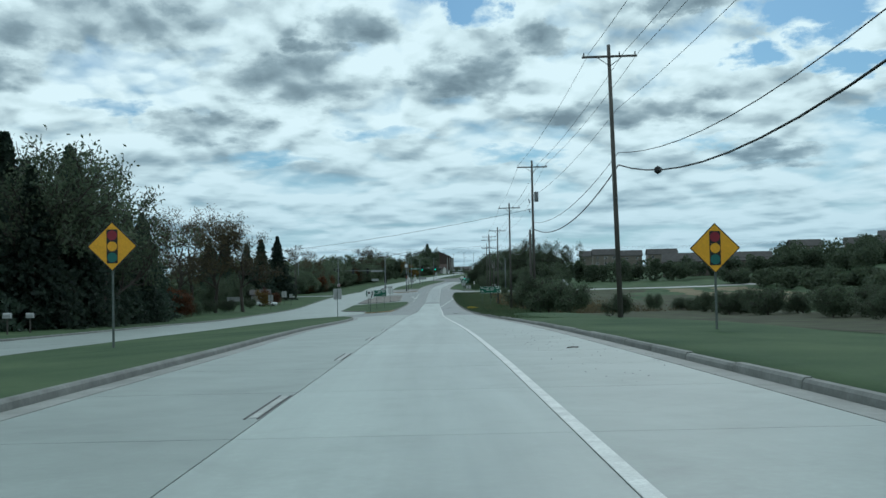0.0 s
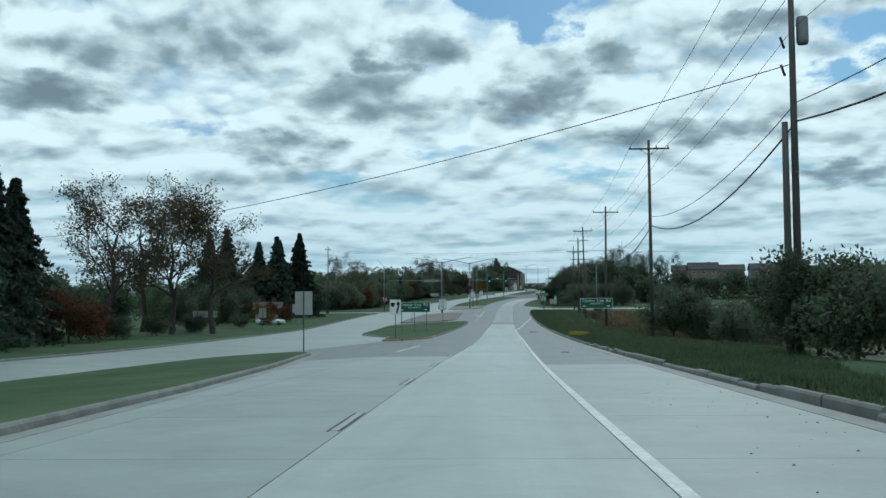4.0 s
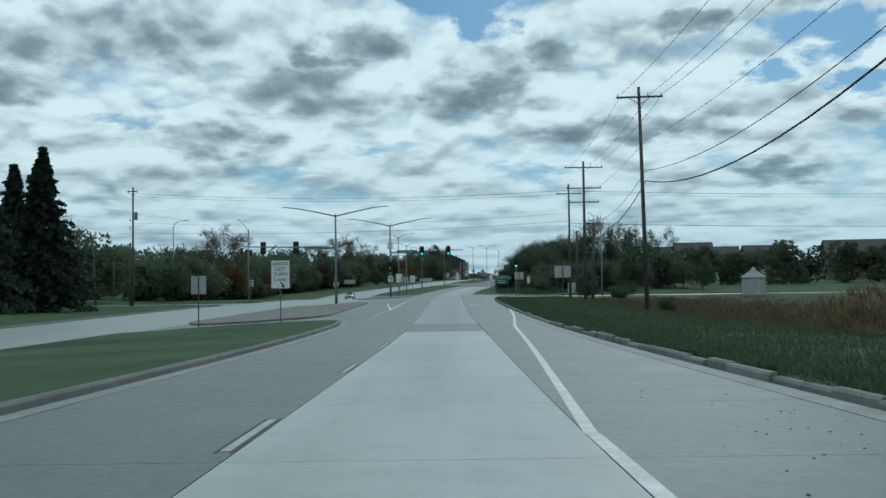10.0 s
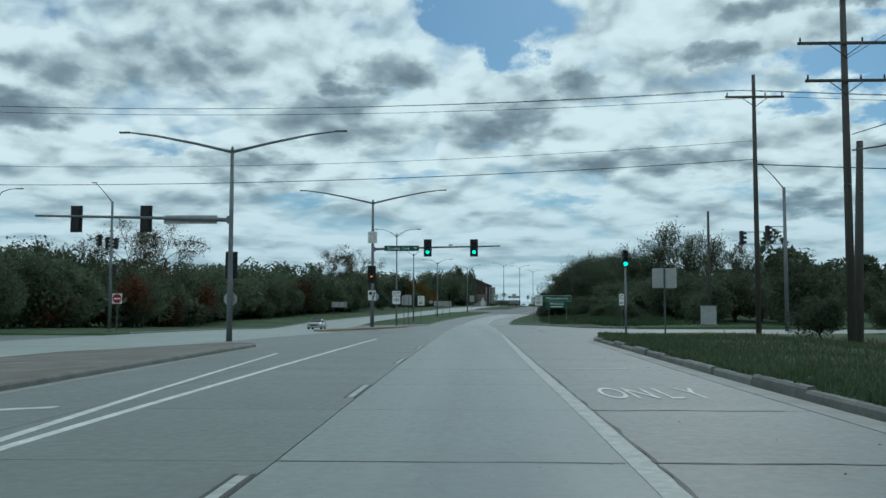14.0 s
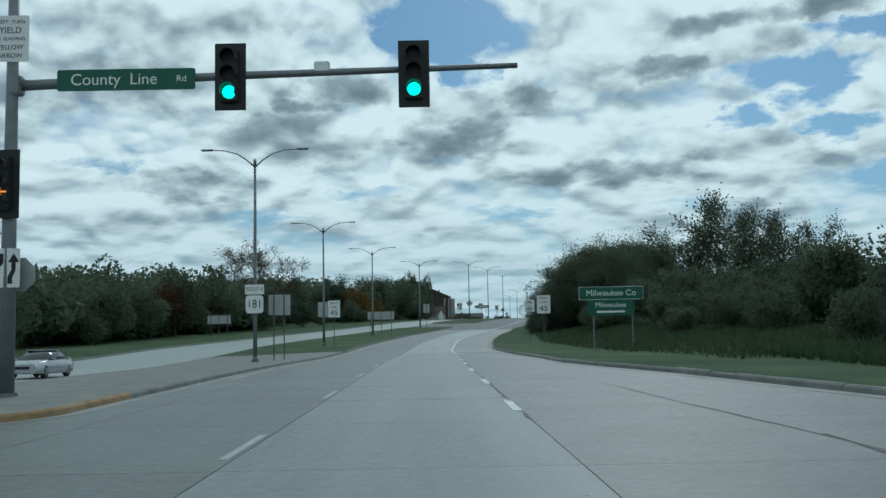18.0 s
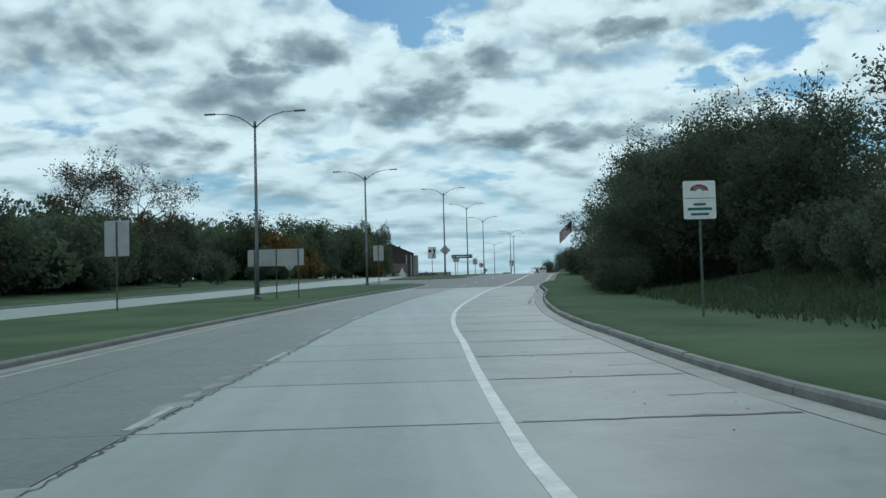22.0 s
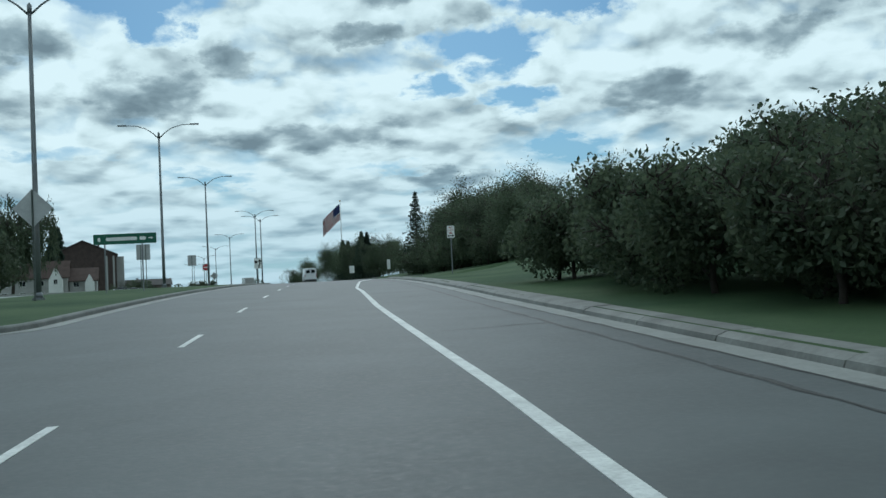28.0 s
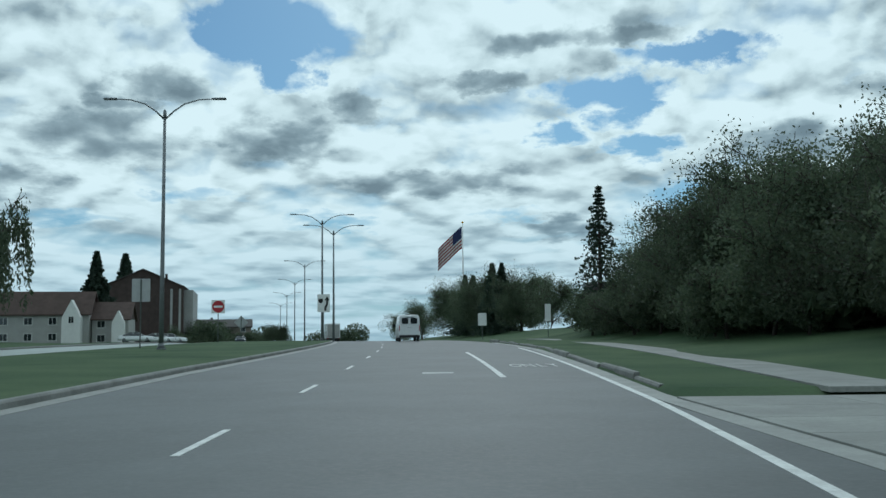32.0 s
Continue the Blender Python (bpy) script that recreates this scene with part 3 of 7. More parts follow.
kerbs_r = tagged(new("kerb_right"), "weathered concrete kerb, broken and overgrown in places", "kerb", kind="structure")
random.seed(19)
u = -20.0
while u < 640:
    n = random.choice((1.5, 2.4, 3.0)) if 60 < u < 480 else 3.0
    if not (301 < u < 322 or 569 < u < 579):
        wide = 0.055 if 60 < u < 300 or 440 < u < 480 or u > 579 else (0.02 if u < 480 else 0.006)
        kerb_bit(np.linspace(u + 0.015, u + n - 0.015, 3 if 285 < u < 350 else 2), kerb_right, 1, "kerb_stone", kerbs_r, wide, 478 < u < 570)
    u += n
kerb_l = tagged(new("kerb_median"), "weathered concrete kerb along the median", "kerb", kind="structure")


def median(u0, u1, mat, label, name="median", lip=0.14, inner=None, taper0=6.0, taper1=6.0, painted=0.0):
    """A raised island with rounded noses and a kerb all round."""
    us = np.r_[np.linspace(u0, u0 + taper0, 7)[:-1], np.arange(u0 + taper0, u1 - taper1, 4.0), np.linspace(u1 - taper1, u1, 7)]
    mid = lambda u: 0.5 * (float(kerb_left(u)) + float(opp_near(u)))

    def width(u):
        k = 1.0
        if u < u0 + taper0:
            k = math.sqrt(max(0.0, 1 - ((u0 + taper0 - u) / taper0) ** 2))
        elif u > u1 - taper1:
            k = math.sqrt(max(0.0, 1 - ((u - u1 + taper1) / taper1) ** 2))
        return max(k, 0.04)

    right = lambda u: mid(u) + (float(kerb_left(u)) - mid(u)) * width(u)
    left = lambda u: mid(u) + (float(opp_near(u)) - mid(u)) * width(u)
    if painted:
        kerb_bit(us[us < painted], right, -1, "painted_kerb", kerb_l, mat=M_YKERB)
        kerb_bit(us[us < u0 + 3.5], left, 1, "painted_kerb", kerb_l, mat=M_YKERB)
        kerb_bit(us[us >= us[us < painted][-1]], right, -1, "kerb_run", kerb_l)
        kerb_bit(us[us >= us[us < u0 + 3.5][-1]], left, 1, "kerb_run", kerb_l)
    else:
        kerb_bit(us, right, -1, "kerb_run", kerb_l)
        kerb_bit(us, left, 1, "kerb_run", kerb_l)
    strip("gutter", us, lambda u: right(u) + 0.01, lambda u: right(u) + 0.44, 0.004, M_GUTTER, 0.04, kerb_l)
    ob = strip(name, us, lambda u: left(u) + 0.17, lambda u: right(u) - 0.17, lip, mat, 0.2, cols=4)
    return tagged(ob, label, "median", kind="structure")


median(-60, 126, M_GRASS, "raised grassy median between the carriageways")
median(150.5, 228, M_GRASS, "short raised grassy median island", taper0=3, taper1=5, painted=160)
median(235, 290, M_MEDIAN, "raised brown-stained concrete and brick median strip")
median(330.5, 398, M_KERB, "raised bare concrete median with a yellow painted nose", taper0=2.5, taper1=1, painted=338.5)
median(398, 487, M_GRASS, "raised grassy median with lamp posts", taper0=0.6, taper1=4)
median(510, 900, M_GRASS, "raised grassy median with lamp posts", taper0=4)
strip("gutter", np.arange(-20, 300, 4.0), lambda u: float(kerb_right(u)) - 0.44, lambda u: float(kerb_right(u)) - 0.01, 0.004, M_GUTTER, 0.04, kerbs_r)
strip("gutter", np.arange(328, 640, 4.0), lambda u: float(kerb_right(u)) - 0.44, lambda u: float(kerb_right(u)) - 0.01, 0.004, M_GUTTER, 0.04, kerbs_r)
kerb_o = tagged(new("kerb_far"), "low concrete kerb beside the oncoming lanes", "kerb", kind="structure")
kerb_bit(np.arange(-60, 300, 6.0), opp_far, -1, "kerb_run", kerb_o)
kerb_bit(np.arange(326, 760, 6.0), opp_far, -1, "kerb_run", kerb_o)


# ---- painted lines ----
def paint(us, dc, w, name, mat=M_PAINT, h=0.006):
    return strip(name, us, lambda u: (dc(u) if callable(dc) else dc) - w / 2, lambda u: (dc(u) if callable(dc) else dc) + w / 2, h, mat, 0.006, road)


DASH_N = [0, 6, 14, 16, 20, 22, 33, 37, 41, 46, 50, 54, 57, 60, 62, 90]
DASH_U = [1, 61.4, 138.4, 159.4, 198.9, 219.5, 325.6, 361.7, 398.2, 444.3, 487.8, 525.4, 554.6, 581.3, 601, 880]
for n in range(-1, 90):
    a = float(np.interp(n, DASH_N, DASH_U))
    if not 290 < a < 322:
        paint(np.linspace(a, a + 2.4, 2), lambda u: lane_l(u) - 0.11, 0.10, "lane_dash", M_WORN if a < 470 else M_PAINT)
        if a < 290:
            for s in (-0.185, -0.035):
                paint(np.linspace(a - 0.1, a + 2.5, 2), lambda u: lane_l(u) + s, 0.035, "dash_border", M_TAR, 0.005)
paint(np.arange(-40, 184, 4.0), lambda u: lane_r(u) + 0.08, 0.15, "edge_line")
paint(np.linspace(180, 246, 12), lambda u: np.interp(u, [180, 184, 194, 205, 214, 218, 223, 235, 246], [1.46, 1.68, 2.2, 2.7, 3.04, 3.27, 3.69, 4.5, 5.0]), 0.15, "edge_line")
paint(np.r_[384.5, np.arange(388, 532, 4.0), 532.2], lambda u: lane_r(u) + 0.05, 0.16, "edge_line")
paint(np.linspace(348, 384, 8), lambda u: np.interp(u, [348, 358, 362, 364, 367, 373, 381.5, 384.5], [6.4, 5.3, 4.88, 4.44, 3.9, 2.89, 1.26, 1.16]), 0.14, "edge_line")
paint(np.linspace(532, 616, 30), lambda u: np.interp(u, [532, 540, 552.5, 559, 568, 578, 596, 616], [0.98, 1.22, 1.63, 2.14, 2.88, 3.5, 4.2, 4.9]), 0.14, "edge_line")
paint(np.arange(345, 476, 4.0), lambda u: left_edge(u) + 0.3, 0.1, "edge_line", M_CREAM)
for a in np.arange(331, 380, 7.9):
    paint(np.linspace(a, a + 2.2, 2), lambda u: lane_r(u) - 0.05, 0.15, "lane_dash")
for a in np.arange(228, 246, 1.85):
    paint(np.linspace(a, a + 0.5, 2), -4.7, 0.12, "lane_dash")
paint(np.linspace(246.6, 290, 10), lambda u: np.interp(u, [246.6, 253, 270, 290], [-4.5, -4.6, -4.75, -4.9]), 0.14, "turn_lane_line")
paint(np.linspace(246.6, 275, 10), lambda u: np.interp(u, [246.6, 253, 270, 275], [-4.5, -4.9, -6.2, -6.6]), 0.14, "turn_lane_line")
paint(np.linspace(117.5, 130, 8), -5.28, 0.13, "turn_lane_line")
paint(np.linspace(246, 300, 14), lambda u: lane_r(u) - 0.14, 0.22, "turn_lane_line", M_WORN)
paint(np.linspace(586, 608, 5), 1.45, 0.16, "turn_lane_line")
strip("crosswalk_line", [310.2, 310.38], -13.0, 1.2, 0.007, M_PAINT, 0.006, road, cols=40)
mesh_object("crosswalk_line", [at(309.5, 1.2, 0.007), at(308.0, 4.6, 0.007), at(308.15, 4.6, 0.007), at(309.66, 1.2, 0.007)], [(0, 1, 2, 3)], M_WORN, road)
strip("worn_paint", [310.9, 311.1], 2.75, 3.35, 0.006, M_WORN, 0.006, road)
strip("worn_paint", [306.0, 309.4], 1.15, 1.27, 0.006, M_WORN, 0.006, road)


def road_text(body, u, d, w, ln, name="road_lettering"):
    """Painted letters lying on the road, stretched along it."""
    for i, ch in enumerate(body):
        cu = bpy.data.curves.new("text", "FONT")
        cu.body, cu.size, cu.align_x, cu.extrude = ch, 1.0, "CENTER", 0.002
        tmp = bpy.data.objects.new("text", cu)
        scene.collection.objects.link(tmp)
        me = bpy.data.meshes.new_from_object(tmp.evaluated_get(bpy.context.evaluated_depsgraph_get()))
        bpy.data.objects.remove(tmp)
        p = at(u, d + (i - (len(body) - 1) / 2) * w / len(body), 0.008)
        slope = math.degrees(math.atan(float(axis_z(u + 1) - axis_z(u - 1)) / 2))
        me.transform(pose(p.x, p.y, p.z, slope, 0, face(u)) @ Matrix.Diagonal((w / len(body) * 1.25, ln / 0.72, 1, 1)))
        me.materials.clear()
        me.materials.append(M_PAINT)
        t = new(name, me)
        t.parent = road


road_text("ONLY", 258.0, 3.0, 1.78, 2.1)
road_text("ONLY", 591.5, 2.9, 1.6, 2.0)
strip("stop_bar", [265.7, 265.92], 2.19, 3.66, 0.006, M_WORN, 0.006, road)
strip("arrow_mark", [256.5, 256.75], -6.9, -5.95, 0.006, M_PAINT, 0.006, road)
for u0, d0 in ((469.2, 0.9), (588, -0.6)):
    strip("worn_paint", np.linspace(u0, u0 + 0.7, 3), d0, d0 + 0.85, 0.006, M_WORN, 0.006, road)

# sealed cracks and crumbled joints
crack_rng = random.Random(41)


def crack(u0, d0, u1, d1, w=0.03, wob=0.05, n=9, h=0.005, name="sealed_crack", mat=None):
    """A jagged dark line between two places on the road."""
    v, f = [], []
    along = abs(u1 - u0) > abs(d1 - d0)
    for i in range(n):
        k = i / (n - 1)
        j = crack_rng.uniform(-wob, wob) * (0.3 if i in (0, n - 1) else 1)
        r = w * crack_rng.uniform(0.25, 1.0)
        u, d = u0 + (u1 - u0) * k + (0 if along else j), d0 + (d1 - d0) * k + (j if along else 0)
        v += [at(u - (0 if along else r), d - (r if along else 0), h), at(u + (0 if along else r), d + (r if along else 0), h)]
    for i in range(n - 1):
        a = 2 * i
        f.append((a, a + 1, a + 3, a + 2) if along else (a, a + 2, a + 3, a + 1))
    return mesh_object(name, v, f, mat or M_TAR, road)


for a in us[(us > 378) & (us < 470)]:
    a = float(a)
    crack(a, lane_r(a) + 0.2, a + crack_rng.uniform(-0.1, 0.1), float(kerb_right(a)) - 0.5, 0.075, 0.05, 13)
    crack(a, lane_l(a), a, lane_r(a), 0.012, 0.02, 9)
    crack(a, lane_l(a) + 0.05, a + 4.4, lane_l(a + 4.4) + 0.05, 0.03, 0.06, 40)
    for k in range(4):
        m, o, r = a + crack_rng.uniform(0.2, 4.0), crack_rng.uniform(-0.22, 0.02), crack_rng.uniform(0.25, 0.6)
        rim = [(m + r * math.sin(q) * crack_rng.uniform(0.6, 1.2), lane_l(m) + o + 0.12 * math.cos(q) * crack_rng.uniform(0.6, 1.3)) for q in np.arange(0, 6.2, 0.7)]
        mesh_object("joint_patch", [at(x, y, 0.0045 + 0.0006 * k) for x, y in rim], [tuple(range(len(rim)))], M_PATCH, road)
    crack(a + 0.03, lane_l(a) + 0.3, a + 0.03, lane_r(a) - 0.2, 0.02, 0.02, 7, 0.0065, mat=M_PATCH, name="joint_patch")
    if crack_rng.random() < 0.6:
        m = a + crack_rng.uniform(1, 3)
        crack(m, float(kerb_right(m)) - 1.4, m + 0.1, float(kerb_right(m)) - 0.5, 0.06, 0.08, 6)
for a in us[(us > 205) & (us < 372)]:
    a = float(a)
    if not 296 < a < 328:
        crack(a, lane_r(a), a + 4.4, lane_r(a + 4.4), 0.035, 0.03, 10)
    if crack_rng.random() < 0.5:
        crack(a, lane_l(a), a, lane_r(a), 0.02, 0.03, 9)
    if crack_rng.random() < 0.35:
        crack(a, lane_r(a), a, lane_r(a) + 2.6, 0.04, 0.05, 8)
for a, b, c, e in ((118, -6.2, 150, -6.6), (122, -5.2, 148, -7.6), (126, -9, 149, -10.5), (138, -8.4, 152, -12.6), (129, -13, 150, -13.6), (140, -7, 141, -12), (146, -6.4, 146.5, -10)):
    crack(a, b, c, e, 0.025, 0.12, 18)
for a, b, c, e in ((464, 5.3, 452, 5.12), (452, 5.2, 445.2, 5.1), (446, 5.0, 437, 4.8), (441.4, 3.6, 441.7, 4.7), (434.2, 4.2, 434.3, 4.9), (440.5, 5.0, 436.2, 4.75)):
    crack(a, b, c, e, 0.05, 0.08, 22)
crack(327, 4.6, 306, 4.45, 0.05, 0.07, 24)
crack(338, 3.8, 325, 4.65, 0.035, 0.06, 14)
crack(318, 6.2, 309, 12, 0.03, 0.05, 10)
crack(END_C, -6.5, END_C + 0.1, lane_r(END_C), 0.035, 0.03, 14)
crack(END_C, lane_r(END_C), END_C + 0.1, 5.3, 0.12, 0.08, 12)
crack(END_C - 4.6, 4.7, END_C - 3.9, 5.4, 0.1, 0.1, 8)
for a in np.arange(476, 566, 5.0):
    a = float(a)
    for o in (0.47, 1.05):
        crack(a, float(kerb_right(a)) - o, a + 4.9, float(kerb_right(a + 4.9)) - o, 0.05 if o < 1 else 0.06, 0.03, 9)
for a in (507, 520, 531, 544):
    crack(a, lane_r(a) + 0.5, a + 0.6, float(kerb_right(a)) - 1.1, 0.035, 0.08, 9)

# footway, driveway and the little grass island before the next junction
M_WALK = material("footway_concrete", (0.25, 0.255, 0.24), 0.75, var=0.2, scale=0.8, fine=12, bump=0.12, rnd=0.08)
walk_way = tagged(new("pavement"), "pale concrete footway and driveway apron", "pavement", kind="structure")


def flag(u0, u1, dl, dr, h=0.02):
    c = [at(u0 + 0.01, dl(u0) + 0.01, h), at(u0 + 0.01, dr(u0) - 0.01, h), at(u1 - 0.01, dr(u1) - 0.01, h), at(u1 - 0.01, dl(u1) + 0.01, h)]
    low = [p - Vector((0, 0, 0.1)) for p in c]
    mesh_object("paving_slab", c + low, [(0, 1, 2, 3), (4, 5, 1, 0), (5, 6, 2, 1), (6, 7, 3, 2), (7, 4, 0, 3)], M_WALK, walk_way)


for u0 in np.arange(570, 579, 1.8):
    for d0 in range(0, 5):
        flag(u0, u0 + 1.8, lambda u, d0=d0: float(kerb_right(u)) - 0.02 + 2.6 * d0, lambda u, d0=d0: float(kerb_right(u)) - 0.02 + 2.6 * (d0 + 1), 0.03)
for u0 in np.arange(579.2, 650, 1.8):
    flag(u0, u0 + 1.8, lambda u: np.interp(u, [579, 605, 650], [6.7, 8.6, 11.0]), lambda u: np.interp(u, [579, 605, 650], [8.4, 10.4, 12.8]), 0.16)


# ---- building blocks ----
def part(name, bm, mat, parent=None, label=""):
    """One bmesh as one mesh object, under a thing or a part."""
    me = bpy.data.meshes.new(name)
    bm.to_mesh(me)
    bm.free()
    me.materials.append(mat)
    ob = new(name, me)
    if parent:
        ob.parent = parent
    if label:
        ob["label"] = label
    return ob


def thing(name, label, category, group="", kind=""):
    return tagged(new(name), label, category, group, kind)


def box(bm, size, loc, bevel=0.0, rot=None):
    r = bmesh.ops.create_cube(bm, size=1.0)
    vs = r["verts"]
    bmesh.ops.scale(bm, vec=size, verts=vs)
    if bevel:
        es = list({e for v in vs for e in v.link_edges})
        vs = list({v for f in bmesh.ops.bevel(bm, geom=es, offset=bevel, segments=2, affect="EDGES")["faces"] for v in f.verts} | {v for v in vs if v.is_valid})
    if rot is not None:
        bmesh.ops.rotate(bm, matrix=rot, verts=vs)
    bmesh.ops.translate(bm, vec=loc, verts=vs)
    return bm


def tube(bm, pts, radii, n=8, cap=True):
    """A tube through points with a radius at each."""
    rings = []
    pts = [Vector(p) for p in pts]
    for i, p in enumerate(pts):
        t = (pts[min(i + 1, len(pts) - 1)] - pts[max(i - 1, 0)]).normalized()
        a = t.cross(Vector((0, 0, 1)) if abs(t.z) < 0.9 else Vector((1, 0, 0))).normalized()
        b = t.cross(a)
        r = radii[i] if isinstance(radii, (list, tuple)) else radii
        rings.append([bm.verts.new(p + (a * math.cos(k * 2 * math.pi / n) + b * math.sin(k * 2 * math.pi / n)) * r) for k in range(n)])
    for r0, r1 in zip(rings, rings[1:]):
        for k in range(n):
            f = bm.faces.new((r0[k], r0[(k + 1) % n], r1[(k + 1) % n], r1[k]))
            f.smooth = True
    if cap:
        bm.faces.new(rings[0][::-1])
        bm.faces.new(rings[-1])
    return bm


def outline(bm, pts, y0, y1, scale=1.0, off=(0, 0)):
    """A flat shape in x and z, extruded from y0 to y1."""
    a = [bm.verts.new((x * scale + off[0], y0, z * scale + off[1])) for x, z in pts]
    b = [bm.verts.new((x * scale + off[0], y1, z * scale + off[1])) for x, z in pts]
    n = len(pts)
    bm.faces.new(a)
    bm.faces.new(b[::-1])
    for i in range(n):
        bm.faces.new((a[i], b[i], b[(i + 1) % n], a[(i + 1) % n]))
    bmesh.ops.recalc_face_normals(bm, faces=bm.faces)
    return bm


def rounded(w, h, r, n=4):
    pts = []
    for cx, cz, a0 in ((w / 2 - r, h / 2 - r, 0), (-w / 2 + r, h / 2 - r, 90), (-w / 2 + r, -h / 2 + r, 180), (w / 2 - r, -h / 2 + r, 270)):
        for k in range(n + 1):
            a = radians(a0 + 90 * k / n)
            pts.append((cx + r * math.cos(a), cz + r * math.sin(a)))
    return pts


def lettering(body, size, x, z, y, mat, parent, squeeze=1.0, name="lettering"):
    """Raised text on the -y face of a sign, centred at x, z; a word is a part."""
    if " " in body:
        words = body.split(" ")
        wide = [sum(0.66 if c.isupper() else 0.25 if c in "il" else 0.5 for c in w) for w in words]
        full = sum(wide) + 0.36 * (len(words) - 1)
        at_x = -full / 2
        for w, k in zip(words, wide):
            lettering(w, size, x + (at_x + k / 2) * size * squeeze, z, y, mat, parent, squeeze, name)
            at_x += k + 0.36
        return None
    cu = bpy.data.curves.new("text", "FONT")
    cu.body, cu.size, cu.align_x, cu.align_y, cu.extrude = body, size, "CENTER", "CENTER", 0.002
    ob = bpy.data.objects.new("text", cu)
    scene.collection.objects.link(ob)
    me = bpy.data.meshes.new_from_object(ob.evaluated_get(bpy.context.evaluated_depsgraph_get()))
    bpy.data.objects.remove(ob)
    me.transform(Matrix.Translation((x, y, z)) @ Matrix.Rotation(radians(90), 4, "X") @ Matrix.Diagonal((squeeze, 1, 1, 1)))
    me.materials.clear()
    me.materials.append(mat)
    t = new(name, me)
    t.parent = parent
    return t


def bars(rows, x, y, parent, mat, name="lettering"):
    """Illegible lines of text as plain bars: rows of z, width, height."""
    for z, w, h in rows:
        bm = bmesh.new()
        outline(bm, rounded(w, h, h * 0.3, 2), y - 0.004, y, off=(x, z))
        part(name, bm, mat, parent)


def place(ob, u, d, h=0.0, turn=0.0, lean=0.0):
    p = at(u, d, h)
    ob.matrix_basis = pose(p.x, p.y, p.z, 0, lean, face(u) + turn)
    return ob


def base_h(u, d):
    """Height of what one stands on at this place, over the road's axis there."""
    near, far = float(kerb_left(u)), float(opp_near(u))
    if far < d < near:
        return 0.14
    return land(u, d)


ARROW_RIGHT = [(-0.5, 0.1), (0.1, 0.1), (0.1, 0.32), (0.5, 0.0), (0.1, -0.32), (0.1, -0.1), (-0.5, -0.1)]
KEEP_ARROW = [(-0.16, -1.0), (0.14, -1.0), (0.14, -0.62), (0.36, -0.1), (0.36, 0.42), (0.6, 0.42), (0.22, 1.0), (-0.16, 0.42), (0.08, 0.42), (0.08, -0.05), (-0.16, -0.55)]


def sign(u, d, w, h, bottom, mat, label, posts=(0.0,), border=None, category="road sign", group="", back=False, name="road_sign", shape=None, r=0.06, turn=0.0, post_mat=None, lean=0.0):
    """A panel on posts; returns the thing and its panel. The face looks to -y, or away when back is set."""
    th = thing(name, label, category, group)
    g = base_h(u, d)
    place(th, u, d, g, turn + (180 if back else 0), lean)
    pts = shape or rounded(w, h, r)
    bm = outline(bmesh.new(), pts, -0.006, 0.0, off=(0, bottom + h / 2))
    panel = part("panel", bm, M_ALU, th)
    bm = outline(bmesh.new(), pts, -0.009, -0.0061, 0.995, off=(0, (bottom + h / 2)))
    for v in bm.verts:
        v.co.z = bottom + h / 2 + (v.co.z - (bottom + h / 2))
    part("face_sheet", bm, mat if border is None else border, panel)
    if border is not None:
        bm = outline(bmesh.new(), [(x * (1 - 0.06 * min(1, h / w)), z * (1 - 0.06 * min(1, w / h))) for x, z in pts], -0.012, -0.0091, off=(0, bottom + h / 2))
        part("face_field", bm, mat, panel)
    for x in posts:
        bm = bmesh.new()
        box(bm, (0.07, 0.05, bottom + h * 0.97 + 0.5), (x, 0.03, (bottom + h * 0.97 - 0.5) / 2))
        box(bm, (0.02, 0.03, bottom + h * 0.97 + 0.5), (x, 0.065, (bottom + h * 0.97 - 0.5) / 2))
        part("post", bm, post_mat or M_POST, th)
        for z in (bottom + h * 0.2, bottom + h * 0.8):
            bm = tube(bmesh.new(), [(x, -0.016, z), (x, -0.009, z)], 0.014, 6)
            part("bolt", bm, M_GALV, panel)
    return th, panel


def arrow(parent, x, z, size, mat, y=-0.0125, mirror=False, turn=0.0, shape=ARROW_RIGHT):
    c, s = math.cos(radians(turn)), math.sin(radians(turn))
    pts = [((-px if mirror else px), pz) for px, pz in shape]
    pts = [(px * c - pz * s, px * s + pz * c) for px, pz in pts]
    return part("arrow", outline(bmesh.new(), pts, y - 0.003, y, size, (x, z)), mat, parent)


# ---- street lamps ----
def lamp_head(bm, tip, way):
    way = Vector(way).normalized()
    a = math.atan2(way.y, way.x)
    box(bm, (0.78, 0.28, 0.10), Vector(tip) + way * 0.3, 0.035, Matrix.Rotation(a, 3, "Z"))
    return bm


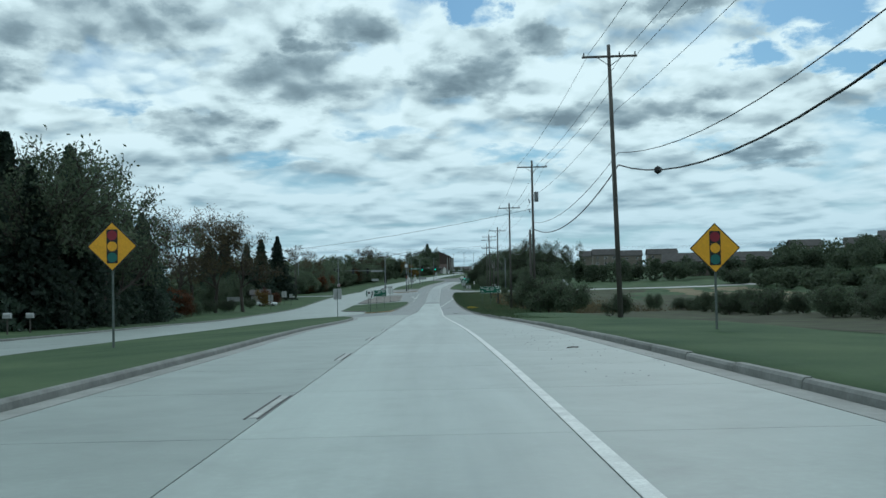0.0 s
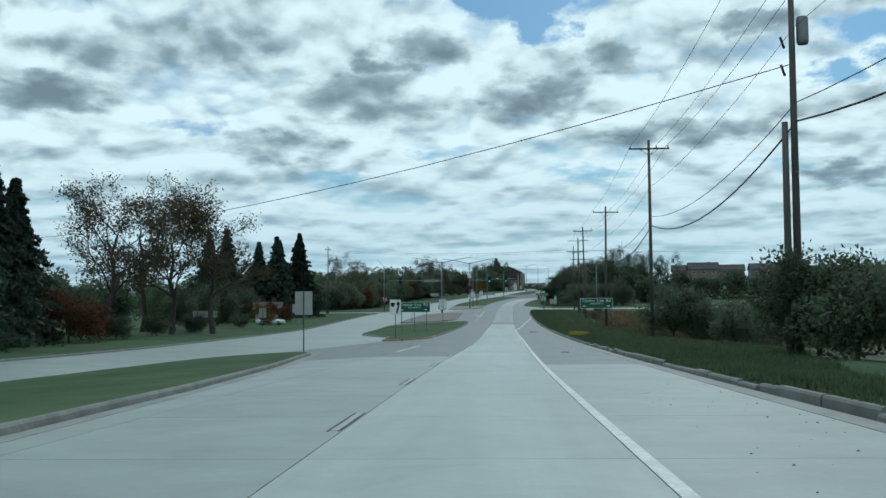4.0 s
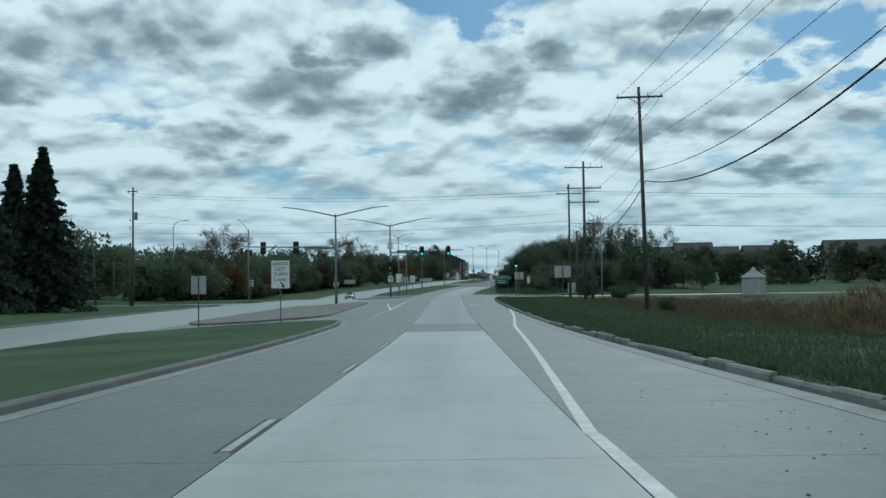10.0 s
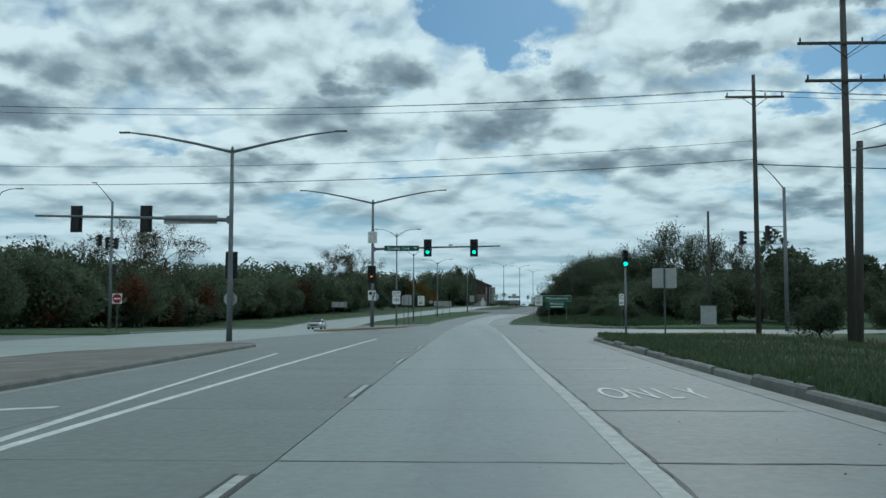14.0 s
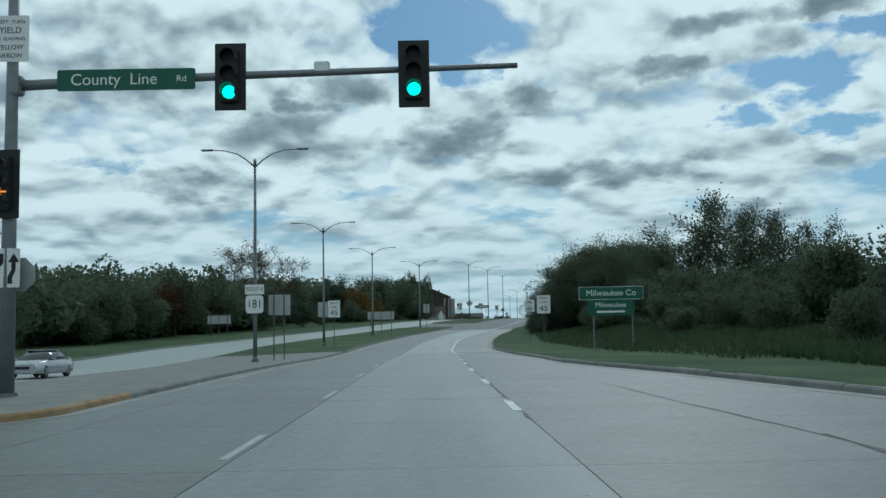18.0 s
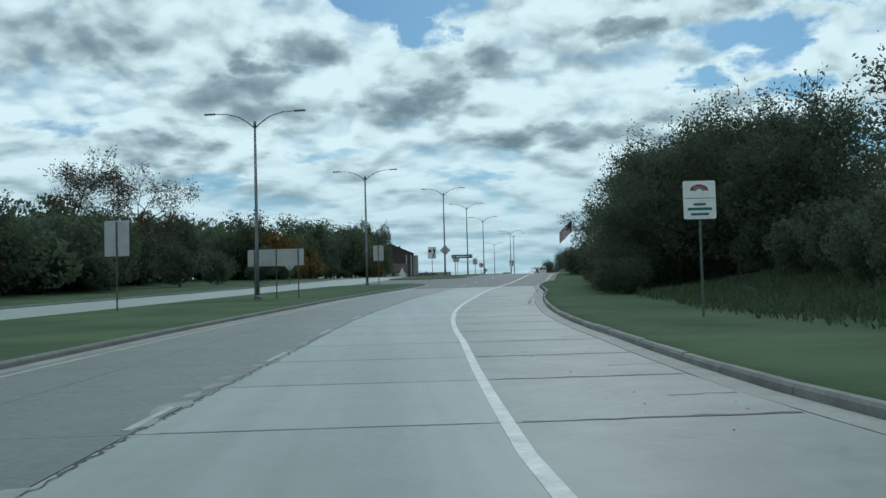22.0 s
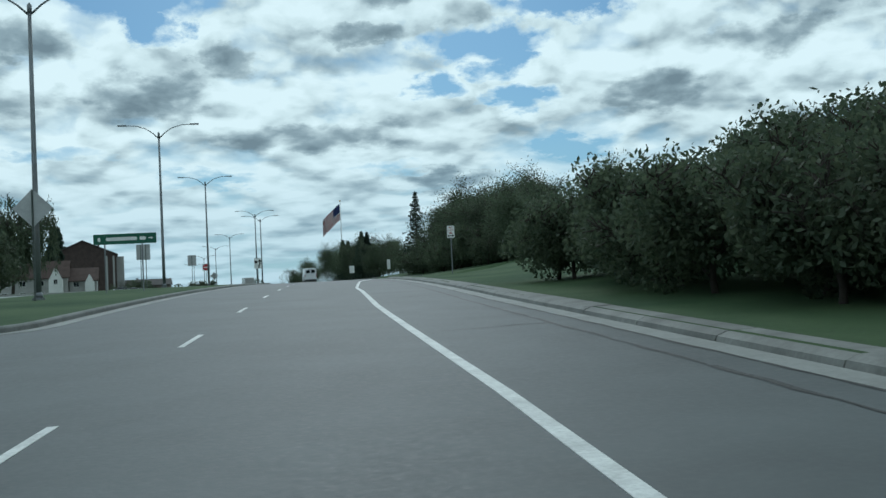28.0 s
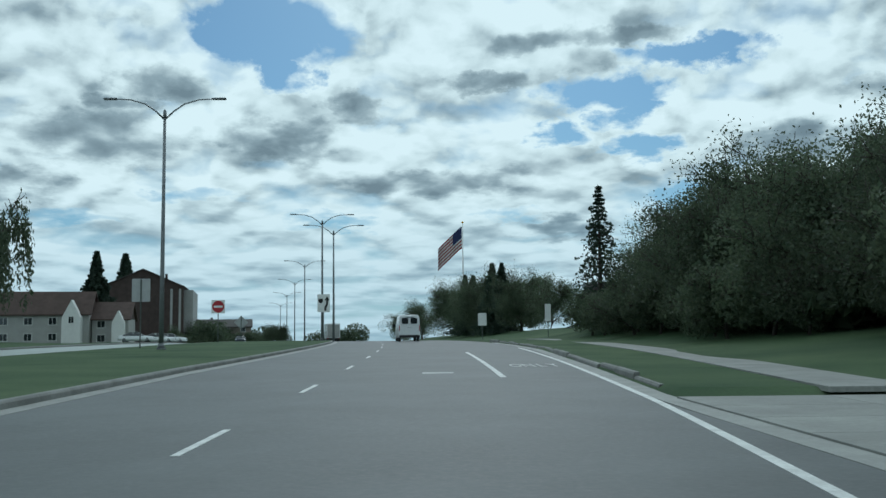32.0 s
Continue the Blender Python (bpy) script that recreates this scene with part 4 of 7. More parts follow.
def street_lamp(kind):
    """Twin-arm lamp: 'bow' has curved arms, 'vee' long straight rising arms."""
    th = thing("street_lamp", "tall grey steel street lamp with two arms", "street lamp", "street lamps on the median")
    top = 12.5
    w = 1.0 if kind == "bow" else 1.45
    bm = tube(bmesh.new(), [(0, 0, 0.0), (0, 0, 4), (0, 0, 8), (0, 0, top)], [0.14 * w, 0.12 * w, 0.1 * w, 0.08 * w], 12)
    part("pole", bm, M_GALV, th)
    bm = bmesh.new()
    box(bm, (0.42, 0.42, 0.10), (0, 0, 0.05), 0.01)
    tube(bm, [(0, 0, 0.1), (0, 0, 0.32)], [0.2, 0.16], 12)
    part("base_plate", bm, M_GALV, th)
    bm = tube(bmesh.new(), [(0, 0, top - 0.05), (0, 0, top + 0.3), (0, 0, top + 0.42)], [0.1, 0.1, 0.03], 10)
    part("cap", bm, M_GALV, th)
    for s in (-1, 1):
        if kind == "bow":
            pts = [(s * 0.05, 0, top - 0.1), (s * 0.5, 0, top + 0.32), (s * 1.1, 0, top + 0.72), (s * 1.9, 0, top + 0.95), (s * 2.75, 0, top + 1.0)]
            rad, tip = [0.05, 0.045, 0.04, 0.035, 0.03], (s * 2.75, 0, top + 1.0)
        else:
            pts = [(s * 0.05, 0, top + 0.05), (s * 2.5, 0, top + 0.62), (s * 5, 0, top + 1.12), (s * 6.8, 0, top + 1.36)]
            rad, tip = [0.1, 0.085, 0.07, 0.05], (s * 6.8, 0, top + 1.36)
        arm = part("arm", tube(bmesh.new(), pts, rad, 8), M_GALV, th)
        part("lamp_head", lamp_head(bmesh.new(), tip, (s, 0, 0)), M_GALV, arm)
    return th


BOW = [(375.8, -11.6), (415.5, -12.2), (449.6, -12.95), (485.2, -13.3), (533, -12.6), (574, -14.5), (615.3, -15.0), (664.6, -8.3), (670.6, -7.0), (723.6, -9.3), (765, -9.4), (806, -9.4), (850, -9.4)]
first = street_lamp("bow")
place(first, *BOW[0], base_h(*BOW[0]))
for u, d in BOW[1:]:
    p = at(u, d, base_h(u, d))
    copy_thing(first, pose(p.x, p.y, p.z, 0, 0, face(u)) @ Matrix.Diagonal((1, 1, float(np.interp(u, [416, 450, 486, 533, 574, 616, 664], [0.96, 0.92, 0.885, 1.0, 1.045, 1.045, 1.0])), 1)))


# ---- traffic signals ----
def signal_head(parent, x, y, z, lit=None, away=False, plate=True, side=0.0):
    """Three lenses in a black housing with visors and a backplate. lit: 'go' or 'arrow'."""
    s = -1 if not away else 1
    bm = bmesh.new()
    box(bm, (0.34, 0.22, 1.05), (0, 0, 0), 0.02)
    if plate:
        box(bm, (0.62, 0.02, 1.36), (0, -s * 0.02, 0), 0.008)
    k = 1.28 if plate else 1.0
    m = pose(x, y, z, 0, 0, side) @ Matrix.Diagonal((k, k, k, 1))
    bm.transform(m)
    head = part("signal_head", bm, M_SIGNAL, parent)
    for i, zz in enumerate((0.34, 0.0, -0.34)):
        bm = bmesh.new()
        tube(bm, [(0, s * 0.11, zz), (0, s * 0.118, zz)], 0.135, 16)
        bm.transform(m)
        on = (lit == "go" and i == 2)
        part("lens", bm, M_GO if on else M_BLACK, head, "lit green lens" if on else "")
        bm = bmesh.new()
        n = 10
        a = [bm.verts.new((0.15 * math.cos(math.pi * (k / (n - 1)) * 1.3 - 0.47), s * 0.11, zz + 0.15 * math.sin(math.pi * (k / (n - 1)) * 1.3 - 0.47))) for k in range(n)]
        b = [bm.verts.new((v.co.x, s * 0.33, v.co.z)) for v in a]
        for k in range(n - 1):
            bm.faces.new((a[k], a[k + 1], b[k + 1], b[k]))
        bm.transform(m)
        part("visor", bm, M_SIGNAL, head)
    if lit == "arrow":
        bm = outline(bmesh.new(), [(-0.11, 0), (-0.02, 0.09), (0.01, 0.06), (-0.035, 0.015), (0.11, 0.015), (0.11, -0.015), (-0.035, -0.015), (0.01, -0.06), (-0.02, -0.09)], s * 0.125, s * 0.12, off=(0, -0.17))
        bm.transform(m)
        part("lit_arrow", bm, M_ARROW, head, "lit orange arrow")
    return head


def mast_lamp(u, d, side, label, go):
    """A twin-arm lamp pole that also carries a signal mast arm."""
    th = street_lamp("vee")
    tagged(th, label, "traffic signal", "signal poles at the junction")
    th.name = "traffic_signal_pole"
    place(th, u, d, base_h(u, d))
    low = 0.24 if side > 0 else 0.0
    bm = tube(bmesh.new(), [(0, 0, 8.1 - low), (side * 2, 0, 8.17 - low), (side * 6, 0, 8.28 - low), (side * 12.9, 0, 8.42 - low)], [0.14, 0.125, 0.1, 0.07], 10)
    mast = part("mast_arm", bm, M_GALV, th)
    bm = bmesh.new()
    box(bm, (0.34, 0.34, 0.5), (side * 0.1, 0, 8.1 - low), 0.04)
    part("bracket", bm, M_GALV, mast)
    return th, mast


th, mast = mast_lamp(339.3, -10.8, 1, "grey signal pole with twin lamps and green lights over the lanes", True)
for x in (5.58, 10.25):
    signal_head(mast, x, -0.12, 7.98, "go")
bm = bmesh.new()
box(bm, (0.4, 0.18, 0.28), (7.9, 0, 8.22), 0.03)
part("sensor", bm, M_WHITE, mast)
bm = outline(bmesh.new(), rounded(3.5, 0.55, 0.06), -0.16, -0.13, off=(2.95, 7.94))
nm = part("name_panel", bm, M_GREEN, mast, "green street name panel")
lettering("County Line", 0.42, 2.65, 7.94, -0.163, M_WHITE, nm, 1.0)
lettering("Rd", 0.24, 4.35, 7.94, -0.163, M_WHITE, nm)
signal_head(th, -0.05, -0.28, 5.3, "arrow")
for (w, h, z, y) in ((0.95, 1.2, 9.05, -0.16),):
    bm = outline(bmesh.new(), rounded(w, h, 0.05), y - 0.01, y, off=(0, z))
    pn = part("sign_panel", bm, M_WHITE, th, "white lettered sign panel")
    for i, (t, s) in enumerate((("LEFT TURN", 0.13), ("YIELD", 0.22), ("ON FLASHING", 0.12), ("YELLOW", 0.17), ("ARROW", 0.17))):
        lettering(t, s, 0, z + 0.43 - 0.22 * i, y - 0.013, M_BLACK, pn)
bm = outline(bmesh.new(), rounded(0.78, 0.98, 0.05), -0.17, -0.16, off=(-0.03, 3.2))
pn = part("sign_panel", bm, M_WHITE, th, "white keep right sign")
arrow(pn, 0.12, 3.18, 0.38, M_BLACK, -0.172, shape=KEEP_ARROW)
part("symbol", outline(bmesh.new(), [(-0.32, 0.36), (-0.05, 0.36), (-0.05, 0.12), (-0.18, -0.02), (-0.32, 0.12)], -0.176, -0.172, off=(0, 3.2)), M_BLACK, pn)
bm = outline(bmesh.new(), [(0.46 * math.cos(radians(22.5 + 45 * k)), 0.46 * math.sin(radians(22.5 + 45 * k))) for k in range(8)], 0.16, 0.17, off=(0.18, 3.05))
part("sign_back", bm, M_ALU, th, "bare aluminium back of a stop sign")

th, mast = mast_lamp(303.9, -15.9, -1, "grey signal pole with twin lamps, its signals facing away", False)
for x in (-5.6, -10.2):
    signal_head(mast, x, 0.12, 8.2, None, away=True)
bm = outline(bmesh.new(), rounded(3.5, 0.55, 0.06), 0.13, 0.16, off=(-2.7, 8.15))
part("name_panel", bm, M_ALU, mast)
signal_head(th, 0.0, 0.28, 5.2, None, away=True)
bm = outline(bmesh.new(), [(0.46 * math.cos(radians(22.5 + 45 * k)), 0.46 * math.sin(radians(22.5 + 45 * k))) for k in range(8)], 0.16, 0.17, off=(0.0, 3.0))
part("sign_back", bm, M_ALU, th, "bare aluminium back of a sign")


def signal_post(u, d, h, heads, label, lamp=False):
    th = thing("traffic_signal_post", label, "traffic signal", "signal posts at the junction")
    place(th, u, d, base_h(u, d))
    part("pole", tube(bmesh.new(), [(0, 0, -0.3), (0, 0, h)], [0.075, 0.06] if h < 8 else [0.16, 0.11], 10), M_GALV, th)
    part("base", tube(bmesh.new(), [(0, 0, -0.1), (0, 0, 0.25), (0, 0, 0.4)], [0.2, 0.17, 0.1], 10), M_GALV, th)
    for x, z, lit, away, side in heads:
        signal_head(th, x, 0, z, lit, away, plate=False, side=side)
        part("bracket", tube(bmesh.new(), [(0, 0, z + 0.45), (x, 0, z + 0.45)], 0.03, 6), M_GALV, th)
        part("bracket", tube(bmesh.new(), [(0, 0, z - 0.45), (x, 0, z - 0.45)], 0.03, 6), M_GALV, th)
    if lamp:
        arm = part("arm", tube(bmesh.new(), [(0, 0, h - 0.1), (-0.9, 0, h + 1.0), (-1.6, 0, h + 1.7)], [0.05, 0.04, 0.03], 6), M_GALV, th)
        bm = bmesh.new()
        box(bm, (0.5, 0.2, 0.08), (-1.75, 0, h + 1.75), 0.02)
        part("lamp_head", bm, M_GALV, arm)
    return th


signal_post(303.0, 9.2, 4.7, [(0, 5.0, "go", False, 0)], "grey signal post with a lit green light")
signal_post(329.5, -33.8, 12.0, [(-1.1, 8.4, None, True, 60), (-0.4, 8.2, None, True, -90), (0.5, 8.1, None, True, 90), (0.35, 5.6, None, True, 0)], "tall signal pole with side-facing signals and a lamp", lamp=True)
signal_post(315.0, 22.8, 11.0, [(-1.3, 7.6, None, True, -80), (-3.2, 7.2, None, True, -80)], "tall signal pole with side-facing signals and a lamp", lamp=True)
signal_post(334.0, -58.0, 6.5, [(0.4, 5.2, None, True, 90), (-0.4, 5.2, None, True, 0)], "signal post across the side road")


def single_lamp(u, d, h, label):
    th = thing("street_lamp", label, "street lamp")
    place(th, u, d, base_h(u, d))
    part("pole", tube(bmesh.new(), [(0, 0, -0.3), (0, 0, h)], [0.13, 0.07], 10), M_GALV, th)
    arm = part("arm", tube(bmesh.new(), [(0, 0, h - 0.1), (0.5, 0, h + 0.55), (1.3, 0, h + 0.85), (2.0, 0, h + 0.9)], [0.06, 0.05, 0.04, 0.03], 8), M_GALV, th)
    part("lamp_head", lamp_head(bmesh.new(), (2.0, 0, h + 0.9), (1, 0, 0)), M_GALV, arm)


single_lamp(337.2, -48.7, 13.2, "pale steel street lamp with one arm")


# ---- utility poles and wires ----
def insulator(x, y, z, parent):
    bm = tube(bmesh.new(), [(x, y, z), (x, y, z + 0.1), (x, y, z + 0.14), (x, y, z + 0.2)], [0.03, 0.05, 0.03, 0.04], 7)
    part("insulator", bm, M_WIRE, parent)


def utility_pole(u, d, h, label, arms=((0.0, 3.3),), lean=0.0, extra=None, r=0.17):
    th = thing("utility_pole", label, "utility pole", "utility poles along the road")
    g = base_h(u, d)
    place(th, u, d, g, 0, lean)
    part("pole", tube(bmesh.new(), [(0, 0, -0.4), (0, 0, h * 0.5), (0, 0, h)], [r, r * 0.82, r * 0.62], 12), M_POLE, th)
    for dz, w in arms:
        bm = bmesh.new()
        box(bm, (w, 0.1, 0.13), (0, -0.17, h - 0.75 + dz), 0.01)
        arm = part("crossarm", bm, M_POLE, th)
        for s in (-1, 1):
            bm = tube(bmesh.new(), [(0, -0.2, h - 1.35 + dz), (s * 0.75, -0.2, h - 0.8 + dz)], 0.025, 6)
            part("brace", bm, M_GALV, arm)
            insulator(s * (w / 2 - 0.12), -0.17, h - 0.69 + dz, arm)
        insulator(w * 0.18, -0.17, h - 0.69 + dz, arm)
    if extra == "transformer":
        bm = tube(bmesh.new(), [(0.42, 0, h - 4.6), (0.42, 0, h - 4.5), (0.42, 0, h - 3.6), (0.42, 0, h - 3.5)], [0.2, 0.24, 0.24, 0.2], 12)
        part("transformer", bm, M_GALV, th, "grey transformer can")
        part("stub", tube(bmesh.new(), [(-0.36, 0, -0.4), (-0.36, 0, 9.2)], [0.16, 0.12], 10), M_POLE, th)
        for z in (11.5, 12.6):
            part("cutout", tube(bmesh.new(), [(-0.45, 0, z), (-0.3, 0, z - 0.45)], 0.05, 6), M_WIRE, th)
    bm = tube(bmesh.new(), [(0.0, -0.2, 7.2), (0.0, -0.3, 7.2)], 0.03, 6)
    part("cable_clamp", bm, M_GALV, th)
    return th


POLES = [(8, 11.3, 16.6), (57.5, 11.5, 16.5), (106.6, 11.9, 16.9), (148.7, 12.4, 16.4), (193.0, 13.2, 15.5), (239.0, 14.4, 16.2), (285.8, 16.5, 16.8)]
for i, (u, d, h) in enumerate(POLES):
    last = i == len(POLES) - 1
    utility_pole(u, d, h, "weathered wooden utility pole with " + ("three crossarms" if last else "one crossarm"), arms=((0.0, 4.6), (-2.5, 4.2), (-4.2, 3.6)) if last else ((0.0, 3.35),), lean=(-1.0, -1.2, 0, 0, 0.6, -1.0, 0)[i], extra="transformer" if i in (2,) else None, r=0.17 if not last else 0.2)
utility_pole(299.0, 16.2, 15.2, "weathered wooden utility pole beside the junction", arms=((-0.6, 3.4),))
utility_pole(288.0, 17.6, 9.6, "short thick leaning wooden pole with cable box", arms=(), lean=2.0, r=0.24)
utility_pole(332.7, 21.3, 10.6, "bare wooden pole behind the side road", arms=(), lean=0.0)
utility_pole(302.6, -44.0, 17.0, "tall wooden utility pole beyond the oncoming lanes", arms=((0.1, 1.4),), extra="transformer")
utility_pole(310.0, -52.0, 10.5, "bare leaning wooden pole", arms=(), lean=-3.0)


def wire(name, a, b, sag, r, label, n=14):
    cu = bpy.data.curves.new(name, "CURVE")
    cu.dimensions, cu.bevel_depth, cu.bevel_resolution = "3D", r, 1
    sp = cu.splines.new("POLY")
    sp.points.add(n)
    for i in range(n + 1):
        k = i / n
        p = a.lerp(b, k)
        sp.points[i].co = (p.x, p.y, p.z - sag * 4 * k * (1 - k), 1)
    cu.materials.append(M_WIRE)
    tmp = bpy.data.objects.new(name, cu)
    scene.collection.objects.link(tmp)
    me = bpy.data.meshes.new_from_object(tmp.evaluated_get(bpy.context.evaluated_depsgraph_get()))
    bpy.data.objects.remove(tmp)
    return tagged(new(name, me), label, "cable", "overhead wires")


def pole_top(i, x, dz):
    u, d, h = POLES[i]
    return at(u, d + x, base_h(u, d) + h + dz)


for i in range(len(POLES) - 1):
    for x in (-1.5, 0.6, 1.5):
        wire("power_line", pole_top(i, x, -0.45), pole_top(i + 1, x, -0.45), 0.55, 0.014, "thin bare overhead power line")
    wire("power_line", pole_top(i, 0.1, -3.9), pole_top(i + 1, 0.1, -3.9), 0.6, 0.012, "thin bare overhead power line")
    a, b = at(POLES[i][0], POLES[i][1] + 0.1, 9.3), at(POLES[i + 1][0], POLES[i + 1][1] + 0.1, 9.3)
    if i == len(POLES) - 2:
        b = at(288.0, 17.6, 8.9)
    wire("telephone_cable", a, b, 2.6 if i == 0 else 1.7, 0.04, "thick black telephone cable between wooden poles")
    wire("telephone_cable", a + Vector((0, 0, 0.75)), b + Vector((0, 0, 0.75)), 2.0 if i == 0 else 1.2, 0.02, "thin black telephone cable between wooden poles")
bm = bmesh.new()
bmesh.ops.create_icosphere(bm, subdivisions=1, radius=0.22)
ball = part("cable_coil", bm, M_WIRE)
p0, p1 = at(POLES[0][0], POLES[0][1] + 0.1, 9.3), at(POLES[1][0], POLES[1][1] + 0.1, 9.3)
q = p0.lerp(p1, 0.8)
ball.location = (q.x, q.y, q.z - 2.6 * 4 * 0.8 * 0.2)
tagged(ball, "black coil of spare cable on the telephone line", "cable coil")
lp = lambda dz: at(302.6, -44.0, base_h(302.6, -44) + 17.0 + dz)
rp = lambda dz, x=0.0: at(299.0, 16.2 + x, base_h(299.0, 16.2) + 15.2 + dz)
for dz, x in ((-0.9, -1.5), (-0.9, -0.5), (-1.3, 1.2)):
    wire("power_line", lp(dz), rp(dz, x), 0.9, 0.014, "thin power line across the junction")
    wire("power_line", rp(dz, x), at(300, 110, 15 + dz), 0.9, 0.014, "thin power line across the junction")
wire("power_line", lp(-6.4), rp(-5.0), 0.7, 0.02, "power line across the junction")
wire("power_line", lp(-5.0), rp(-3.9), 0.9, 0.012, "thin power line across the junction")
wire("telephone_cable", rp(-5.3), at(300, 110, 9.6), 0.8, 0.03, "telephone cable along the side road")
wire("power_line", lp(-6.4), at(296, -150, 10), 0.9, 0.014, "thin power line along the side road")
wire("power_line", at(106.6, 11.9, 11.6), at(150, -44.0, 9.5), 1.3, 0.02, "thin service line slung across the road")


# ---- road signs ----
def diamond(w):
    k = w / 2
    return [(0, k), (-k, 0), (0, -k), (k, 0)]


M_SYM_RED = material("symbol_red", (0.22, 0.012, 0.03), 0.45, var=0.08, bump=0)
M_SYM_GREEN = material("symbol_green", (0.012, 0.12, 0.11), 0.45, var=0.08, bump=0)


def signal_ahead(u, d, lift):
    th, pn = sign(u, d, 1.72, 1.72, 2.1 + lift, M_YELLOW, "yellow diamond warning sign with a traffic light symbol", border=M_BLACK, category="warning sign", group="signal ahead signs", shape=diamond(1.72))
    part("symbol", outline(bmesh.new(), rounded(0.38, 1.16, 0.03), -0.016, -0.0125, off=(0, 2.96 + lift)), M_BLACK, pn)
    for z, m in ((3.34, M_SYM_RED), (2.96, M_YELLOW), (2.58, M_SYM_GREEN)):
        part("symbol_light", outline(bmesh.new(), rounded(0.34, 0.34, 0.168, 5), -0.019, -0.0162, off=(0, z + lift)), m, pn)


signal_ahead(33.0, -10.9, 0.5)
signal_ahead(32.3, 9.63, -0.23)


def guide_sign(u, d, label):
    th, pn = sign(u, d, 3.85, 1.22, 2.3, M_GREEN, label, posts=(-1.45, 0.05, 1.5), border=M_WHITE, category="guide sign", group="guide signs before the junction", r=0.08)
    lettering("County Line Rd", 0.46, 0, 3.22, -0.014, M_WHITE, pn, 1.05)
    lettering("9600 NORTH", 0.25, 0, 2.86, -0.014, M_WHITE, pn, 1.05)
    arrow(pn, -1.4, 2.6, 0.38, M_WHITE, mirror=True)
    arrow(pn, 1.4, 2.6, 0.38, M_WHITE)


guide_sign(181.2, -10.5, "green guide sign with white letters on three posts in the median")
guide_sign(183.2, 11.1, "green guide sign with white letters beside tall dry grass")


def keep_right(u, d, w, h, bottom):
    th, pn = sign(u, d, w, h, bottom, M_WHITE, "white sign with a curved black arrow round an island", category="traffic sign", group="keep right signs")
    z = bottom + h / 2
    arrow(pn, w * 0.15, z - 0.02, h * 0.4, M_BLACK, -0.0095, shape=KEEP_ARROW)
    part("symbol", outline(bmesh.new(), [(-0.42, 0.38), (-0.06, 0.38), (-0.06, 0.12), (-0.22, -0.02), (-0.42, 0.12)], -0.0125, -0.0095, w, (0, z)), M_BLACK, pn)


keep_right(157.2, -9.95, 1.05, 1.4, 2.15)
keep_right(512.4, -11.0, 1.12, 1.55, 2.55)
keep_right(664.2, -8.15, 1.3, 1.9, 3.0)

th, pn = sign(229.6, -10.3, 1.2, 1.8, 2.0, M_WHITE, "white sign about where the turn lane begins", border=M_BLACK, category="traffic sign")
for i, t in enumerate(("BEGIN", "LEFT", "TURN", "LANE")):
    lettering(t, 0.31, 0, 3.56 - 0.33 * i, -0.014, M_BLACK, pn, 1.05)
arrow(pn, 0.12, 2.26, 0.42, M_BLACK, turn=-62)


def speed_sign(u, d, w, h, bottom):
    th, pn = sign(u, d, w, h, bottom, M_WHITE, "white speed limit sign reading 45", border=M_BLACK, category="traffic sign", group="speed limit signs")
    z = bottom + h
    lettering("SPEED", h * 0.16, 0, z - h * 0.18, -0.014, M_BLACK, pn, 1.05)
    lettering("LIMIT", h * 0.16, 0, z - h * 0.40, -0.014, M_BLACK, pn, 1.05)
    lettering("45", h * 0.40, 0, z - h * 0.73, -0.014, M_BLACK, pn, 1.15)


speed_sign(409.2, -10.25, 1.25, 1.72, 2.95)
speed_sign(405.4, 9.9, 1.35, 1.78, 2.85)

# county line sign
th, pn = sign(373.2, 10.4, 3.9, 0.78, 3.15, M_GREEN, "green county and city name signs on two steel posts", posts=(-1.1, 1.25), border=M_WHITE, category="guide sign", post_mat=M_GALV)
lettering("Milwaukee Co", 0.5, 0, 3.54, -0.014, M_WHITE, pn, 1.05)
bm = outline(bmesh.new(), rounded(2.8, 0.92, 0.06), -0.012, -0.004, off=(-0.05, 2.66))
p2 = part("panel", bm, M_GREEN, th)
lettering("Milwaukee", 0.42, -0.05, 2.82, -0.0145, M_WHITE, p2, 1.05)
bars([(2.42, 1.7, 0.12)], -0.05, -0.0125, p2, M_WHITE)

# volunteer sign
th, pn = sign(419.0, 9.5, 1.06, 1.25, 3.15, M_WHITE, "white sign with a coloured arch over illegible lines", category="road sign")
for k, m in enumerate((M_BLACK, M_RED, M_SYM_GREEN)):
    r0 = 0.30 - 0.07 * k
    pts = [(r0 * math.cos(radians(a)), r0 * 0.7 * math.sin(radians(a))) for a in range(0, 181, 20)] + [((r0 - 0.06) * math.cos(radians(a)), (r0 - 0.06) * 0.7 * math.sin(radians(a))) for a in range(180, -1, -20)]
    part("symbol", outline(bmesh.new(), pts, -0.0125, -0.0095, off=(0, 4.07)), m, pn)
bars([(3.83, 0.96, 0.02), (3.63, 0.4, 0.08), (3.48, 0.8, 0.09), (3.31, 0.6, 0.08)], 0, -0.0095, pn, M_SYM_GREEN)

